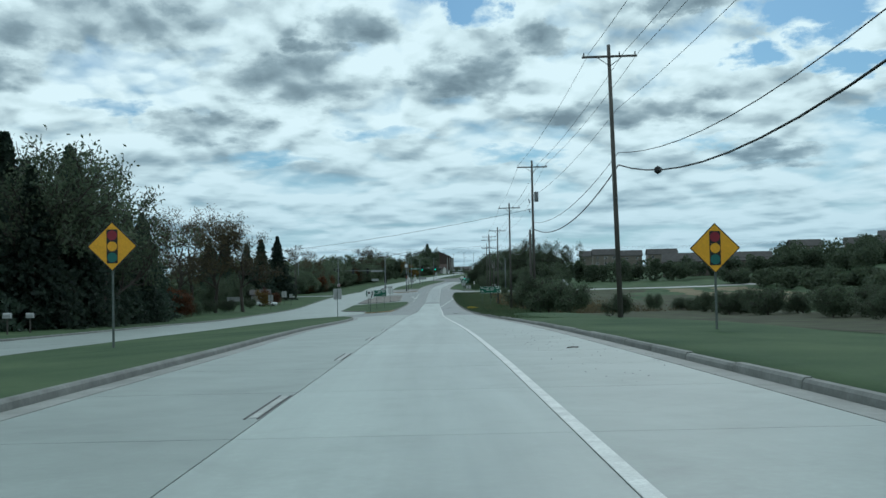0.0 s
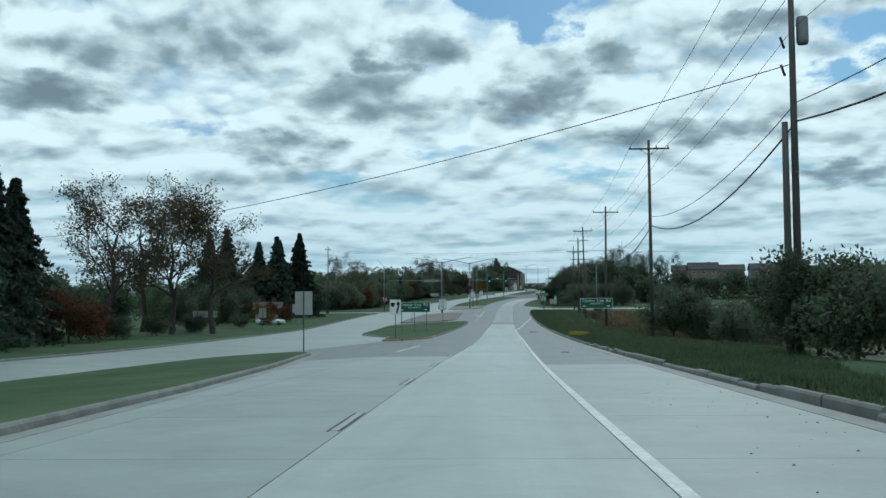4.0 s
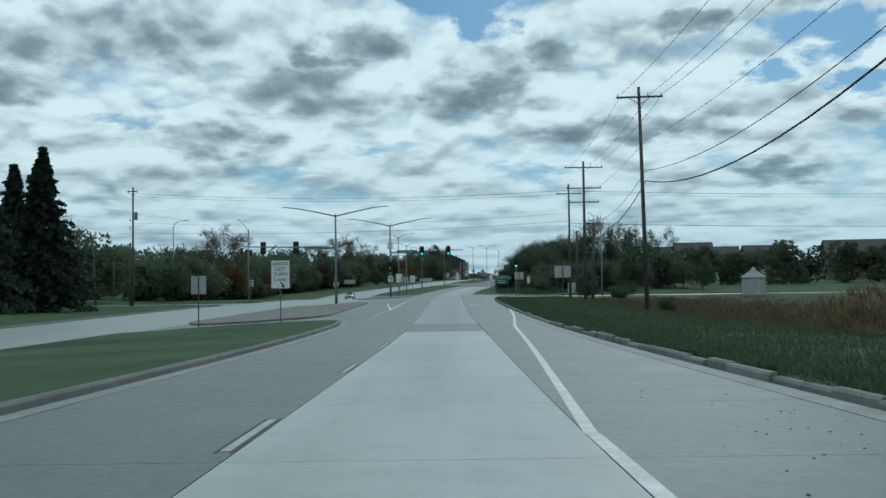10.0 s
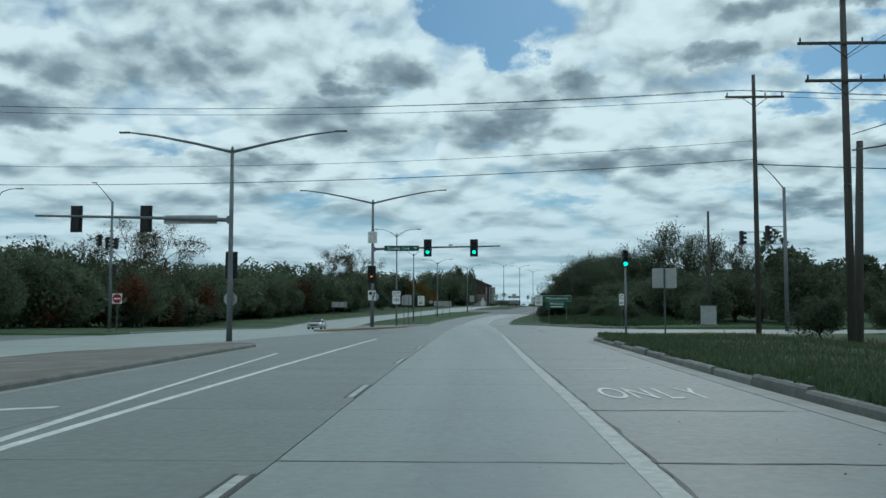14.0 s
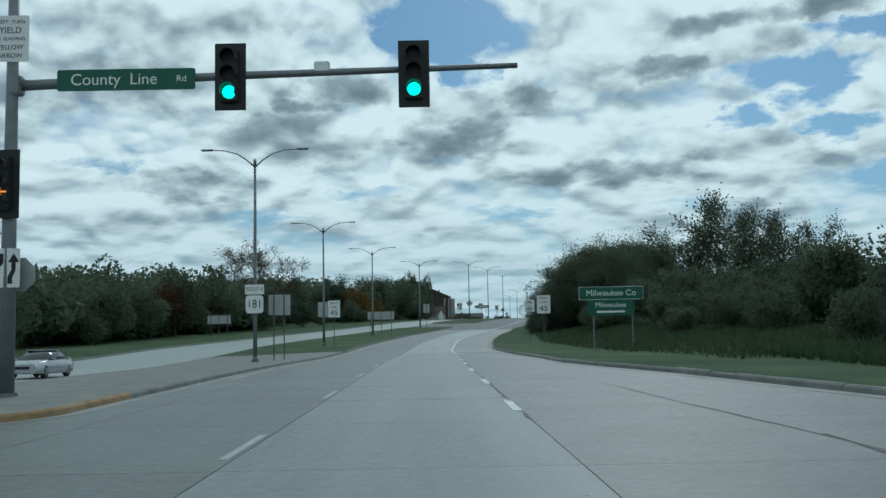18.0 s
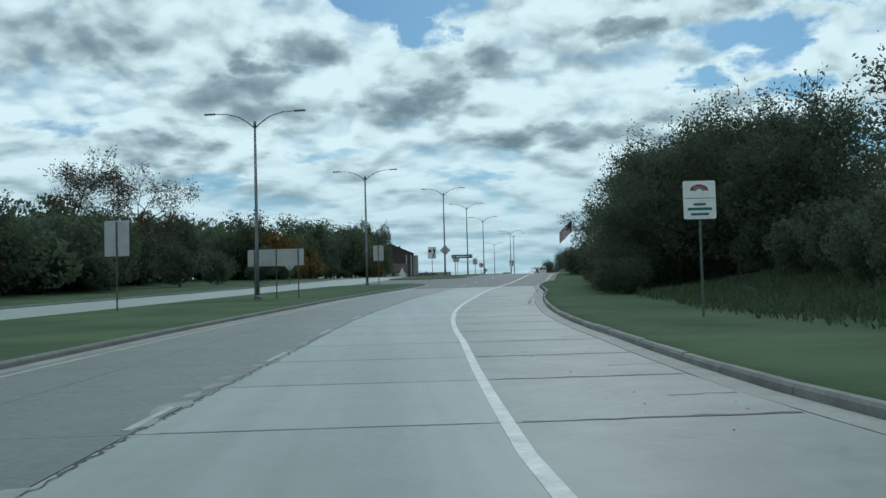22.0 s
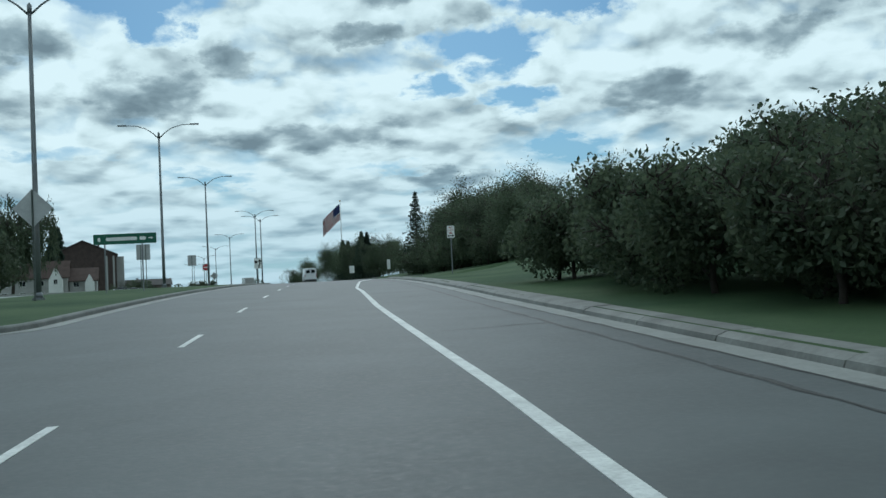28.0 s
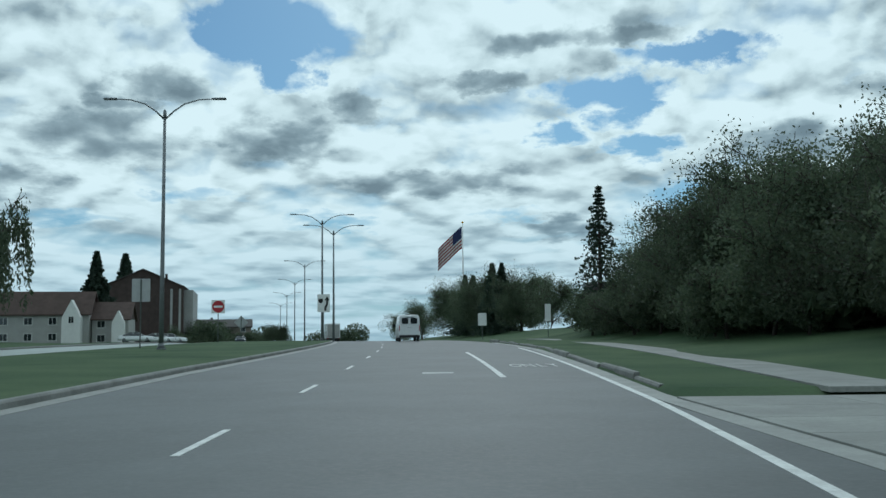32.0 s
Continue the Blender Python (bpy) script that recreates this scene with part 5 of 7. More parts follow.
# route marker on the first lamp and the board beside it
th = thing("route_sign", "white south and 181 route markers strapped to the lamp post", "road sign")
place(th, 375.8, -11.6, base_h(375.8, -11.6))
bm = outline(bmesh.new(), rounded(1.2, 0.62, 0.05), -0.2, -0.19, off=(0, 4.55))
pn = part("panel", bm, M_WHITE, th)
lettering("SOUTH", 0.34, 0, 4.55, -0.203, M_BLACK, pn, 0.95)
bm = outline(bmesh.new(), rounded(1.22, 1.22, 0.05), -0.2, -0.19, off=(0, 3.62))
pn = part("panel", bm, M_BLACK, th)
part("face_field", outline(bmesh.new(), rounded(1.12, 1.12, 0.2), -0.205, -0.2005, off=(0, 3.62)), M_WHITE, pn)
lettering("181", 0.68, 0, 3.62, -0.208, M_BLACK, pn, 0.95)
for z in (3.3, 3.9, 4.55):
    bm = tube(bmesh.new(), [(0, 0, z - 0.02), (0, 0, z + 0.02)], 0.17, 12)
    box(bm, (0.06, 0.2, 0.04), (0, -0.12, z))
    part("strap", bm, M_GALV, th)

GREY_BACK = "bare grey aluminium reverse of a road sign"
BACKS = [(127.2, -12.25, 1.1, 1.45, 2.25, (0,)), (230.5, -15.6, 0.95, 1.15, 2.0, (0,)), (377.2, -10.3, 1.4, 1.3, 2.9, (-0.3, 0.35)), (443, -33.0, 3.3, 1.15, 2.2, (-1.2, 0, 1.2)),
         (450.8, -12.05, 3.85, 1.12, 2.2, (-1.55, -0.05, 1.45)), (437.5, -16.9, 1.35, 1.9, 2.9, (0,)), (489.0, -12.9, 1.15, 1.65, 2.5, (0,)), (587.4, -18.6, 1.35, 1.55, 2.85, (-0.25, 0.25)),
         (620.4, -17.5, 1.1, 1.4, 2.8, (0,)), (244.1, 9.0, 1.25, 0.9, 2.3, (0,)), (287.0, 8.6, 1.1, 0.9, 2.3, (0,)), (194.5, -40.0, 3.4, 0.9, 2.1, (-1, 1)), (202.5, -34.2, 1.05, 1.35, 1.9, (0,)),
         (227, -33.6, 0.75, 0.9, 2.0, (0,)), (234, -36.3, 1.2, 1.5, 2.0, (0,))]
for u, d, w, h, b, ps in BACKS:
    sign(u, d, w, h, b, M_WHITE, GREY_BACK, posts=ps, back=True, category="sign back", group="sign backs")
for u, d, w, b in ((503.0, -27.5, 1.25, 2.0), (531.6, -12.3, 1.62, 3.05), (654.8, -15.9, 1.3, 1.2), (412.0, -57.0, 1.2, 1.0)):
    sign(u, d, w, w, b, M_YELLOW, "grey reverse of a diamond warning sign", back=True, category="sign back", group="diamond sign backs", shape=diamond(w))

# street name board on two posts
th, pn = sign(546.8, -11.9, 3.55, 0.6, 2.75, M_GREEN, "green street name board with white lettering on two posts", posts=(-1.15, 0.95), category="guide sign", post_mat=M_GALV)
bars([(3.05, 0.16, 0.24)], -1.45, -0.0095, pn, M_WHITE)
bars([(3.05, 1.75, 0.2)], -0.2, -0.0095, pn, M_WHITE)
bars([(3.05, 0.36, 0.2)], 1.0, -0.0095, pn, M_WHITE)
arrow(pn, 1.45, 3.05, 0.26, M_WHITE, -0.0095)

th, pn = sign(555.5, 8.15, 0.52, 0.84, 2.5, M_WHITE, "small white no parking sign on a grey post", category="traffic sign", post_mat=M_GALV)
lettering("NO", 0.17, 0, 3.2, -0.012, M_RED, pn)
lettering("PARKING", 0.115, 0, 3.02, -0.012, M_RED, pn, 0.85)
bars([(2.88, 0.2, 0.05), (2.79, 0.22, 0.05)], 0, -0.0095, pn, M_RED)
arrow(pn, 0.08, 2.63, 0.3, M_BLACK, -0.0095)
arrow(pn, -0.08, 2.63, 0.3, M_BLACK, -0.0095, mirror=True)

th, pn = sign(330.6, 12.9, 0.45, 1.05, 1.9, M_WHITE, "narrow white one way sign with a black arrow", category="traffic sign")
lettering("ONE", 0.19, 0, 2.76, -0.012, M_BLACK, pn, 0.85)
lettering("WAY", 0.19, 0, 2.52, -0.012, M_BLACK, pn, 0.8)
arrow(pn, 0, 2.12, 0.34, M_BLACK, -0.0095, mirror=True)


def no_entry(u, d, w, b):
    th, pn = sign(u, d, w, w, b, M_WHITE, "square red and white do not enter sign", category="traffic sign", group="no entry signs")
    part("symbol", outline(bmesh.new(), rounded(w * 0.9, w * 0.9, w * 0.449, 6), -0.0125, -0.0095, off=(0, b + w / 2)), M_RED, pn)
    part("symbol_bar", outline(bmesh.new(), rounded(w * 0.66, w * 0.16, 0.02), -0.016, -0.0127, off=(0, b + w / 2)), M_WHITE, pn)


no_entry(331.5, -33.9, 0.95, 2.6)
no_entry(646.3, -17.0, 1.15, 2.55)
for u, d, w, h, b in ((395, -59.5, 0.6, 0.9, 0.6), (420, -98, 0.9, 1.0, 1.8), (660, 8.2, 0.9, 1.3, 1.4), (655, 14.0, 0.6, 1.7, 1.6), (640, 17.5, 0.5, 1.2, 1.4)):
    sign(u, d, w, h, b, M_WHITE, "small plain white sign on a post", category="road sign", group="small white signs")

# mailboxes beside the far lanes
for u, d in ((78, -32.0), (70.5, -30.6)):
    th = thing("mailbox", "grey metal mailbox on a wooden post", "mailbox", "mailboxes beside the far lanes")
    place(th, u, d, base_h(u, d), 90)
    bm = bmesh.new()
    box(bm, (0.1, 0.1, 1.4), (0, 0, 0.5), 0.01)
    part("post", bm, M_POLE, th)
    bm = outline(bmesh.new(), [(-0.13, 0), (0.13, 0), (0.13, 0.18)] + [(0.13 * math.cos(radians(a)), 0.18 + 0.13 * math.sin(radians(a))) for a in range(20, 161, 20)] + [(-0.13, 0.18)], -0.28, 0.28, 1.3, (0, 1.2))
    part("box", bm, M_ALU, th)

# roadside cabinet at the junction
th = thing("utility_cabinet", "pale green metal utility cabinet on a concrete pad", "utility cabinet")
place(th, 311.5 + 14, 19.5, base_h(325.5, 19.5))
bm = bmesh.new()
box(bm, (1.5, 1.0, 0.2), (0, 0, 0.05), 0.02)
part("pad", bm, M_KERB, th)
bm = bmesh.new()
box(bm, (1.2, 0.7, 1.5), (0, 0, 0.9), 0.03)
part("body", bm, M_ALU, th)
bm = bmesh.new()
box(bm, (1.3, 0.8, 0.08), (0, 0, 1.69), 0.02)
part("lid", bm, M_ALU, th)


# ---- plants ----
def quads(name, centres, size, mat, flat=0.0, seed=1, tall=1.0, up=None):
    """Many small leaf-shaped faces round the given centres as one mesh."""
    rng = np.random.default_rng(seed)
    n = len(centres)
    a = rng.normal(size=(n, 3))
    if up is not None:
        a = a * 0.35 + up
    a /= np.linalg.norm(a, axis=1)[:, None] + 1e-9
    b = np.cross(a, rng.normal(size=(n, 3)))
    b[:, 2] *= 1 - flat
    b /= np.linalg.norm(b, axis=1)[:, None] + 1e-9
    s = size * rng.uniform(0.6, 1.3, (n, 1))
    v = np.empty((n, 4, 3))
    v[:, 0], v[:, 1], v[:, 2], v[:, 3] = centres - a * s * tall, centres - b * s * 0.5, centres + a * s * tall, centres + b * s * 0.5
    me = bpy.data.meshes.new(name)
    me.vertices.add(n * 4)
    me.vertices.foreach_set("co", v.ravel())
    me.loops.add(n * 4)
    me.loops.foreach_set("vertex_index", np.arange(n * 4))
    me.polygons.add(n)
    me.polygons.foreach_set("loop_start", np.arange(n) * 4)
    me.polygons.foreach_set("loop_total", np.full(n, 4))
    me.update(calc_edges=True)
    me.materials.append(mat)
    return me


def skeleton_tree(h, spread, rng, limbs=9, fork=0.35, depth=3, up=0.55):
    """Branch segments of a tree: lists of points with radii; and the twig ends."""
    paths, ends = [], []

    def grow(p, way, length, r, level):
        n = 4
        pts, rad = [p], [r]
        q, w = p.copy(), way.copy()
        for i in range(n):
            w = (w + Vector(rng.normal(size=3)) * 0.16 + Vector((0, 0, 0.06))).normalized()
            q = q + w * (length / n)
            pts.append(q.copy())
            rad.append(r * (1 - 0.75 * (i + 1) / n))
            if level > 0 and i >= 1:
                for _ in range(2 if level > 1 else 3):
                    side = Vector(rng.normal(size=3))
                    side = (side - w * side.dot(w)).normalized()
                    grow(q.copy(), (w * 0.75 + side * 0.75 + Vector((0, 0, 0.1))).normalized(), length * rng.uniform(0.38, 0.58), r * 0.42, level - 1)
            if level == 0:
                ends.append(q.copy())
        paths.append((pts, rad))

    trunk = [Vector((0, 0, -0.3))]
    rad = [h * 0.018 + 0.04]
    for i in range(1, 6):
        trunk.append(Vector((rng.normal() * 0.02 * h, rng.normal() * 0.02 * h, h * 0.13 * i)))
        rad.append(rad[0] * (1 - 0.13 * i))
    paths.append((trunk, rad))
    for k in range(limbs):
        i = min(5, 1 + int(fork * 5) + k * 4 // limbs)
        a = rng.uniform(0, 6.28)
        way = Vector((math.cos(a), math.sin(a), up + rng.uniform(0, 0.9))).normalized()
        grow(trunk[i].copy(), way, spread * rng.uniform(0.75, 1.15), rad[i] * 0.55, depth - 1)
    return paths, ends


def wood(name, paths, parent, mat=None, thin=0.0):
    bm = bmesh.new()
    for pts, rad in paths:
        tube(bm, pts, [max(r, thin) for r in rad], 5 if rad[0] < 0.1 else 8, cap=False)
    return part(name, bm, mat or M_BARK, parent)


def broadleaf(name, label, h, spread, leaf_mat, leaves, size, seed, limbs=9, fork=0.35, clump=0.55, shell=0, group="roadside trees", low=0.2, kind=""):
    """A leafy tree: trunk, limbs, and a crown of small leaves round the twigs, with filling inside if shell is set."""
    rng = np.random.default_rng(seed)
    th = thing(name, label, "tree", group, kind)
    paths, ends = skeleton_tree(h, spread, rng, limbs, fork)
    top = max(e.z for e in ends)
    k = h / top
    m = Matrix.Diagonal((1, 1, k))
    paths = [([m @ p for p in pts], rad) for pts, rad in paths]
    ends = np.array([m @ e for e in ends])
    wood("trunk", paths, th, thin=0.018)
    c = ends[rng.integers(0, len(ends), leaves)] + np.clip(rng.normal(size=(leaves, 3)), -1.35, 1.35) * clump
    if shell:
        # rounded lobes of foliage down to the ground
        lobes = rng.integers(0, len(ends), 26)
        cen = ends[lobes] * np.array([1.0, 1.0, 0.62]) + np.array([0, 0, h * 0.05])
        d = rng.normal(size=(shell, 3))
        d /= np.linalg.norm(d, axis=1)[:, None]
        rad = rng.uniform(0.55, 1.0, (shell, 1)) ** 0.5 * (0.16 * h + 0.12 * spread)
        f = cen[rng.integers(0, len(cen), shell)] + d * rad
        f[:, 2] = np.maximum(f[:, 2], low * rng.uniform(0, 1, shell))
        c = np.concatenate([c, f])
    me = quads("crown", c, size, leaf_mat, seed=seed)
    cr = new("crown", me)
    cr.parent = th
    return th


def spruce(name, label, h, r, seed, leaves=9000, group="conifers", leaf=0.34):
    rng = np.random.default_rng(seed)
    th = thing(name, label, "tree", group)
    paths = [([Vector((0, 0, -0.3)), Vector((0, 0, h * 0.5)), Vector((0, 0, h * 0.98))], [0.02 * h, 0.012 * h, 0.01])]
    pts = []
    lv = int(h * 2.4)
    for i in range(lv):
        k = i / lv
        z = h * (0.05 + 0.93 * k)
        rr = r * (1 - k) ** 1.02 * rng.uniform(0.72, 1.2) + 0.12
        n = max(5, int(11 * (1 - k) + 4))
        a0 = rng.uniform(0, 6.28)
        for j in range(n):
            a = a0 + 6.283 * j / n + rng.normal() * 0.12
            ln = rr * rng.uniform(0.6, 1.15)
            dr = -0.22 * ln
            e = Vector((math.cos(a) * ln, math.sin(a) * ln, z + dr))
            if i % 2 == 0:
                paths.append(([Vector((0, 0, z)), Vector((e.x * 0.6, e.y * 0.6, z + dr * 0.35)), e], [0.05, 0.03, 0.012]))
            m = max(6, int(leaves / lv / n))
            s = rng.uniform(0.1, 1.0, m) ** 0.55
            q = np.stack([math.cos(a) * ln * s, math.sin(a) * ln * s, z + dr * s * s], 1) + rng.normal(size=(m, 3)) * np.array([0.2, 0.2, 0.14]) * (0.25 + 0.75 * ln / r)
            pts.append(q)
    wood("trunk", paths, th)
    c = np.concatenate(pts)
    cr = new("crown", quads("crown", c, leaf, M_SPRUCE, seed=seed, tall=0.9))
    cr.parent = th
    return th


def put(ob, u, d, scale=1.0, turn=0.0, h=None, sz=None):
    """A copy of a plant standing at u, d."""
    p = at(u, d, base_h(u, d) if h is None else h)
    return copy_thing(ob, pose(p.x, p.y, p.z, 0, 0, turn) @ Matrix.Diagonal((scale, scale, sz or scale, 1)))


def settle(ob, u, d, scale=1.0, turn=0.0):
    p = at(u, d, base_h(u, d))
    ob.matrix_basis = pose(p.x, p.y, p.z, 0, 0, turn) @ Matrix.Diagonal((scale, scale, scale, 1))


def woods(name, label, spots, seed, mat, leaf=0.5, each=1300):
    """Far trees that nobody could count, as one mesh: spots of u, d, height, half width."""
    rng = np.random.default_rng(seed)
    out = []
    for u, d, h, r in spots:
        p = at(u, d, base_h(u, d))
        n = 11
        lob = rng.normal(size=(n, 3)) * np.array([0.45 * r, 0.45 * r, 0.2 * h]) + np.array([0, 0, h * 0.52])
        lob[:, 2] = np.clip(lob[:, 2], 0.15 * h, 0.82 * h)
        k = rng.integers(0, n, each)
        w = rng.normal(size=(each, 3))
        w /= np.linalg.norm(w, axis=1)[:, None]
        q = lob[k] + w * rng.uniform(0.5, 1.0, (each, 1)) ** 0.5 * np.array([0.55 * r, 0.55 * r, 0.24 * h])
        q[:, 2] = np.maximum(q[:, 2], rng.uniform(0, 0.8, each))
        out.append(q + np.array([p.x, p.y, p.z]))
    return tagged(new(name, quads(name, np.concatenate(out), leaf, mat, seed=seed)), label, "trees", kind="stuff")


def willow(name, label, h, r, seed):
    """A broad tree with hanging strings of narrow leaves."""
    rng = np.random.default_rng(seed)
    th = thing(name, label, "tree", "trees by the houses")
    paths, ends = skeleton_tree(h * 0.8, r * 0.62, rng, 12, 0.2)
    wood("trunk", paths, th, thin=0.03)
    ends = np.array(ends)
    ends[:, 2] *= h * 0.97 / ends[:, 2].max()
    pts = [ends[rng.integers(0, len(ends), 9000)] + rng.normal(size=(9000, 3)) * 0.4]
    for e in ends[rng.integers(0, len(ends), 520)]:
        ln = rng.uniform(0.25, 0.75) * e[2]
        out = np.array([e[0], e[1], 0]) / (np.hypot(e[0], e[1]) + 0.1)
        s = rng.uniform(0, 1, 34)[:, None]
        pts.append(e + out * np.sqrt(s) * 1.1 - np.array([0, 0, 1.0]) * s * ln + rng.normal(size=(34, 3)) * 0.16)
    cr = new("crown", quads("crown", np.concatenate(pts), 0.17, M_LEAF, seed=seed, tall=1.5, up=np.array([0, 0, 1.0])))
    cr.parent = th
    return th


rnd = random.Random(7)
sparse = broadleaf("tree", "tall half-bare autumn tree with thin brown leaves", 18, 6.0, M_LEAFB, 4600, 0.16, 11, limbs=10, fork=0.25, clump=0.5, group="half-bare trees")
settle(sparse, 190, -43, 1.1)
sparse2 = broadleaf("tree", "tall half-bare tree with dark sparse leaves", 12, 5.0, M_LEAF, 5200, 0.14, 12, limbs=9, fork=0.15, clump=0.4, group="half-bare trees")
settle(sparse2, 486, 11.4, 0.74)
dense = broadleaf("tree", "dense dark green leafy tree down to the ground", 9, 4.2, M_LEAF, 14000, 0.1, 13, limbs=10, fork=0.1, clump=0.5, shell=17000, group="dense roadside trees")
settle(dense, 455, 18.5, 1.0)
dense2 = broadleaf("tree", "dense dark green leafy tree with uneven crown", 10, 4.0, M_LEAF, 15000, 0.1, 14, limbs=12, fork=0.1, clump=0.6, shell=15000, group="dense roadside trees")
settle(dense2, 461, 15, 1.05)
mid = broadleaf("tree", "leafy green tree in the roadside woods", 10, 4.3, M_LEAF, 2600, 0.26, 18, limbs=8, fork=0.1, clump=0.6, shell=3600, group="roadside woods")
settle(mid, 352, -50, 0.95)
mid2 = broadleaf("tree", "leafy green tree with an uneven top in the woods", 11, 4.0, M_LEAF, 3000, 0.25, 19, limbs=9, fork=0.15, clump=0.7, shell=3000, group="roadside woods")
settle(mid2, 358, -54, 0.95)
shrub = broadleaf("bush", "low dense dark green bush", 3.4, 2.0, M_LEAF, 4200, 0.1, 15, limbs=8, fork=0.0, clump=0.35, shell=4200, group="bushes")
settle(shrub, 104, 13.2, 1.05)
gold = broadleaf("tree", "golden yellow autumn tree among green woods", 7.5, 2.8, M_LEAFY, 4200, 0.16, 16, limbs=9, fork=0.1, clump=0.45, shell=2600, group="autumn trees")
settle(gold, 545, -43, 0.9)
russet = broadleaf("tree", "russet red autumn tree", 6.5, 3.0, M_LEAFR, 4200, 0.16, 17, limbs=9, fork=0.1, clump=0.45, shell=2600, group="autumn trees")
settle(russet, 470, -48, 1.1)
fir = spruce("spruce", "tall dark spruce with drooping boughs", 18, 6.0, 21, leaves=17000)
settle(fir, 276, -45.0, 1.05)
fir2 = spruce("spruce", "tall dark narrow spruce", 16, 4.8, 22, leaves=14000)
settle(fir2, 282, -51.0, 1.1)
LEAFY, MIDS = (dense, dense2), (mid, mid2)


def line(kinds, us, d0, d1, s0, s1):
    """A row of plants at the given stations, between two offsets and two sizes."""
    for u in us:
        put(rnd.choice(kinds), float(u), rnd.uniform(d0, d1), rnd.uniform(s0, s1), rnd.uniform(0, 360))


# first stretch, beside the oncoming lanes: tall trees and conifers
for u, d, s in ((268, -48, 1.0), (272, -53, 0.95), (262, -57, 1.0), (266, -62, 0.95), (247, -56, 0.75), (240, -52, 0.66), (160, -48, 0.95), (150, -45, 0.9), (140, -50, 1.1), (128, -47, 1.15), (118, -44, 1.2), (105, -46, 1.25), (92, -44, 1.2), (92, -37.5, 0.85), (99, -36, 0.8), (104, -39, 0.9), (113, -38.5, 0.7), (121, -39, 0.62), (129, -38.5, 0.56), (136, -40, 0.6), (84, -40, 0.85)):
    put(rnd.choice((fir, fir2)), u, d, s, rnd.uniform(0, 360))
for u, d, s in ((190, -37.5, 1.0), (198, -50, 1.1), (183, -48, 1.05), (430, -66, 1.0), (345, -74, 0.8), (372, -48, 0.75), (505, -58, 0.95), (512, -52, 0.9)):
    put(sparse, u, d, s, rnd.uniform(0, 360))
for u, d, s in ((122, -41, 1.9), (108, -36, 2.3), (99, -36.5, 2.35), (93, -40, 2.2)):
    put(sparse2, u, d, s, rnd.uniform(0, 360))
line((mid, fir2, fir, fir2), np.arange(56, 150, 6.0), -50, -40, 0.8, 1.15)
line((mid, mid2, russet), np.arange(150, 262, 9.0), -56, -42, 0.6, 0.9)
line((shrub, russet, gold), np.arange(150, 245, 11.0), -46, -40, 0.45, 0.75)
# beyond the junction
line(MIDS, np.arange(336, 500, 5.0), -52, -45, 0.7, 0.95)
line(MIDS, np.arange(436, 545, 5.0), -60, -50, 0.7, 0.95)
line(MIDS, np.arange(540, 596, 3.4), -52, -43, 0.85, 1.15)
line(MIDS, np.arange(578, 612, 4.0), -44, -38, 0.8, 1.05)
line((shrub, mid), np.arange(500, 612, 8.0), -42, -39, 0.4, 0.65)
for u, d, s in ((538, -41, 1.3), (548, -40, 1.0), (590, -36.5, 0.5)):
    put(gold, u, d, s, rnd.uniform(0, 360))
for u, d, s in ((345, -47, 0.8), (362, -46, 0.9), (382, -47, 0.8), (395, -46, 0.9), (455, -47, 1.1)):
    put(russet, u, d, s, rnd.uniform(0, 360))
# the other side: scrub round the poles, fields and the wooded bank
for u, d, s in ((106, 12.4, 1.1), (101, 15, 0.9), (150, 14.5, 1.15), (154, 17, 1.0), (147, 17.5, 0.9), (162, 22, 0.9), (61, 12.2, 0.4), (178, 27, 1.0), (294, 18, 0.6), (288, 21, 0.5), (300, 24, 0.5), (240, 16, 0.3), (125, 13.5, 0.6), (131, 16, 0.7)):
    put(shrub, u, d, s, rnd.uniform(0, 360))
for u in np.arange(66, 152, 2.4):
    put(shrub, u, rnd.uniform(34, 44), rnd.uniform(0.55, 0.8), rnd.uniform(0, 360), sz=rnd.uniform(0.5, 0.85))
line((shrub, shrub, mid), np.arange(344, 404, 5.0), 17, 26, 0.5, 0.85)
line(MIDS, np.arange(340, 420, 6.0), 32, 48, 0.5, 0.75)
for u, d, s in ((468, 37, 2.35), (474, 43, 2.1), (482, 48, 2.05), (462, 32, 1.7), (490, 56, 1.95)):
    put(sparse2, u, d, s, rnd.uniform(0, 360))
for u, d, s in ((450, 11.8, 0.62), (453, 15, 0.98), (447, 17.5, 1.12), (443, 20.5, 1.0), (457, 13.0, 0.78), (459, 17, 1.2), (465, 14.5, 1.0), (467, 19, 1.25), (454, 21, 1.2)):
    put(rnd.choice(LEAFY), u, d, s, rnd.uniform(0, 360))
line((shrub,), np.arange(424, 447, 2.6), 17, 21, 0.6, 0.95)
line((shrub,), np.arange(444, 468, 3.0), 9.6, 11, 0.5, 0.8)
for u, d, s in ((472, 19, 1.1), (478, 17.5, 1.2), (484, 20, 1.35), (490, 18.5, 1.35), (496, 21, 1.5), (502, 19, 1.35), (508, 22, 1.4), (488, 26, 1.5), (500, 28, 1.5), (512, 25, 1.2)):
    put(rnd.choice(LEAFY), u, d, s, rnd.uniform(0, 360))
line((shrub,), np.arange(462, 515, 3.0), 12, 15, 0.7, 1.05)
line((shrub,), np.arange(503, 524.5, 1.5), 7.8, 11, 0.7, 0.9)
line((shrub,), np.arange(512, 534, 4.0), 15, 24, 0.8, 1.1)
line(LEAFY, np.arange(566, 582, 4.0), 24, 31, 0.42, 0.6)
line((shrub,), np.arange(350, 432, 3.0), 22, 33, 1.0, 1.5)
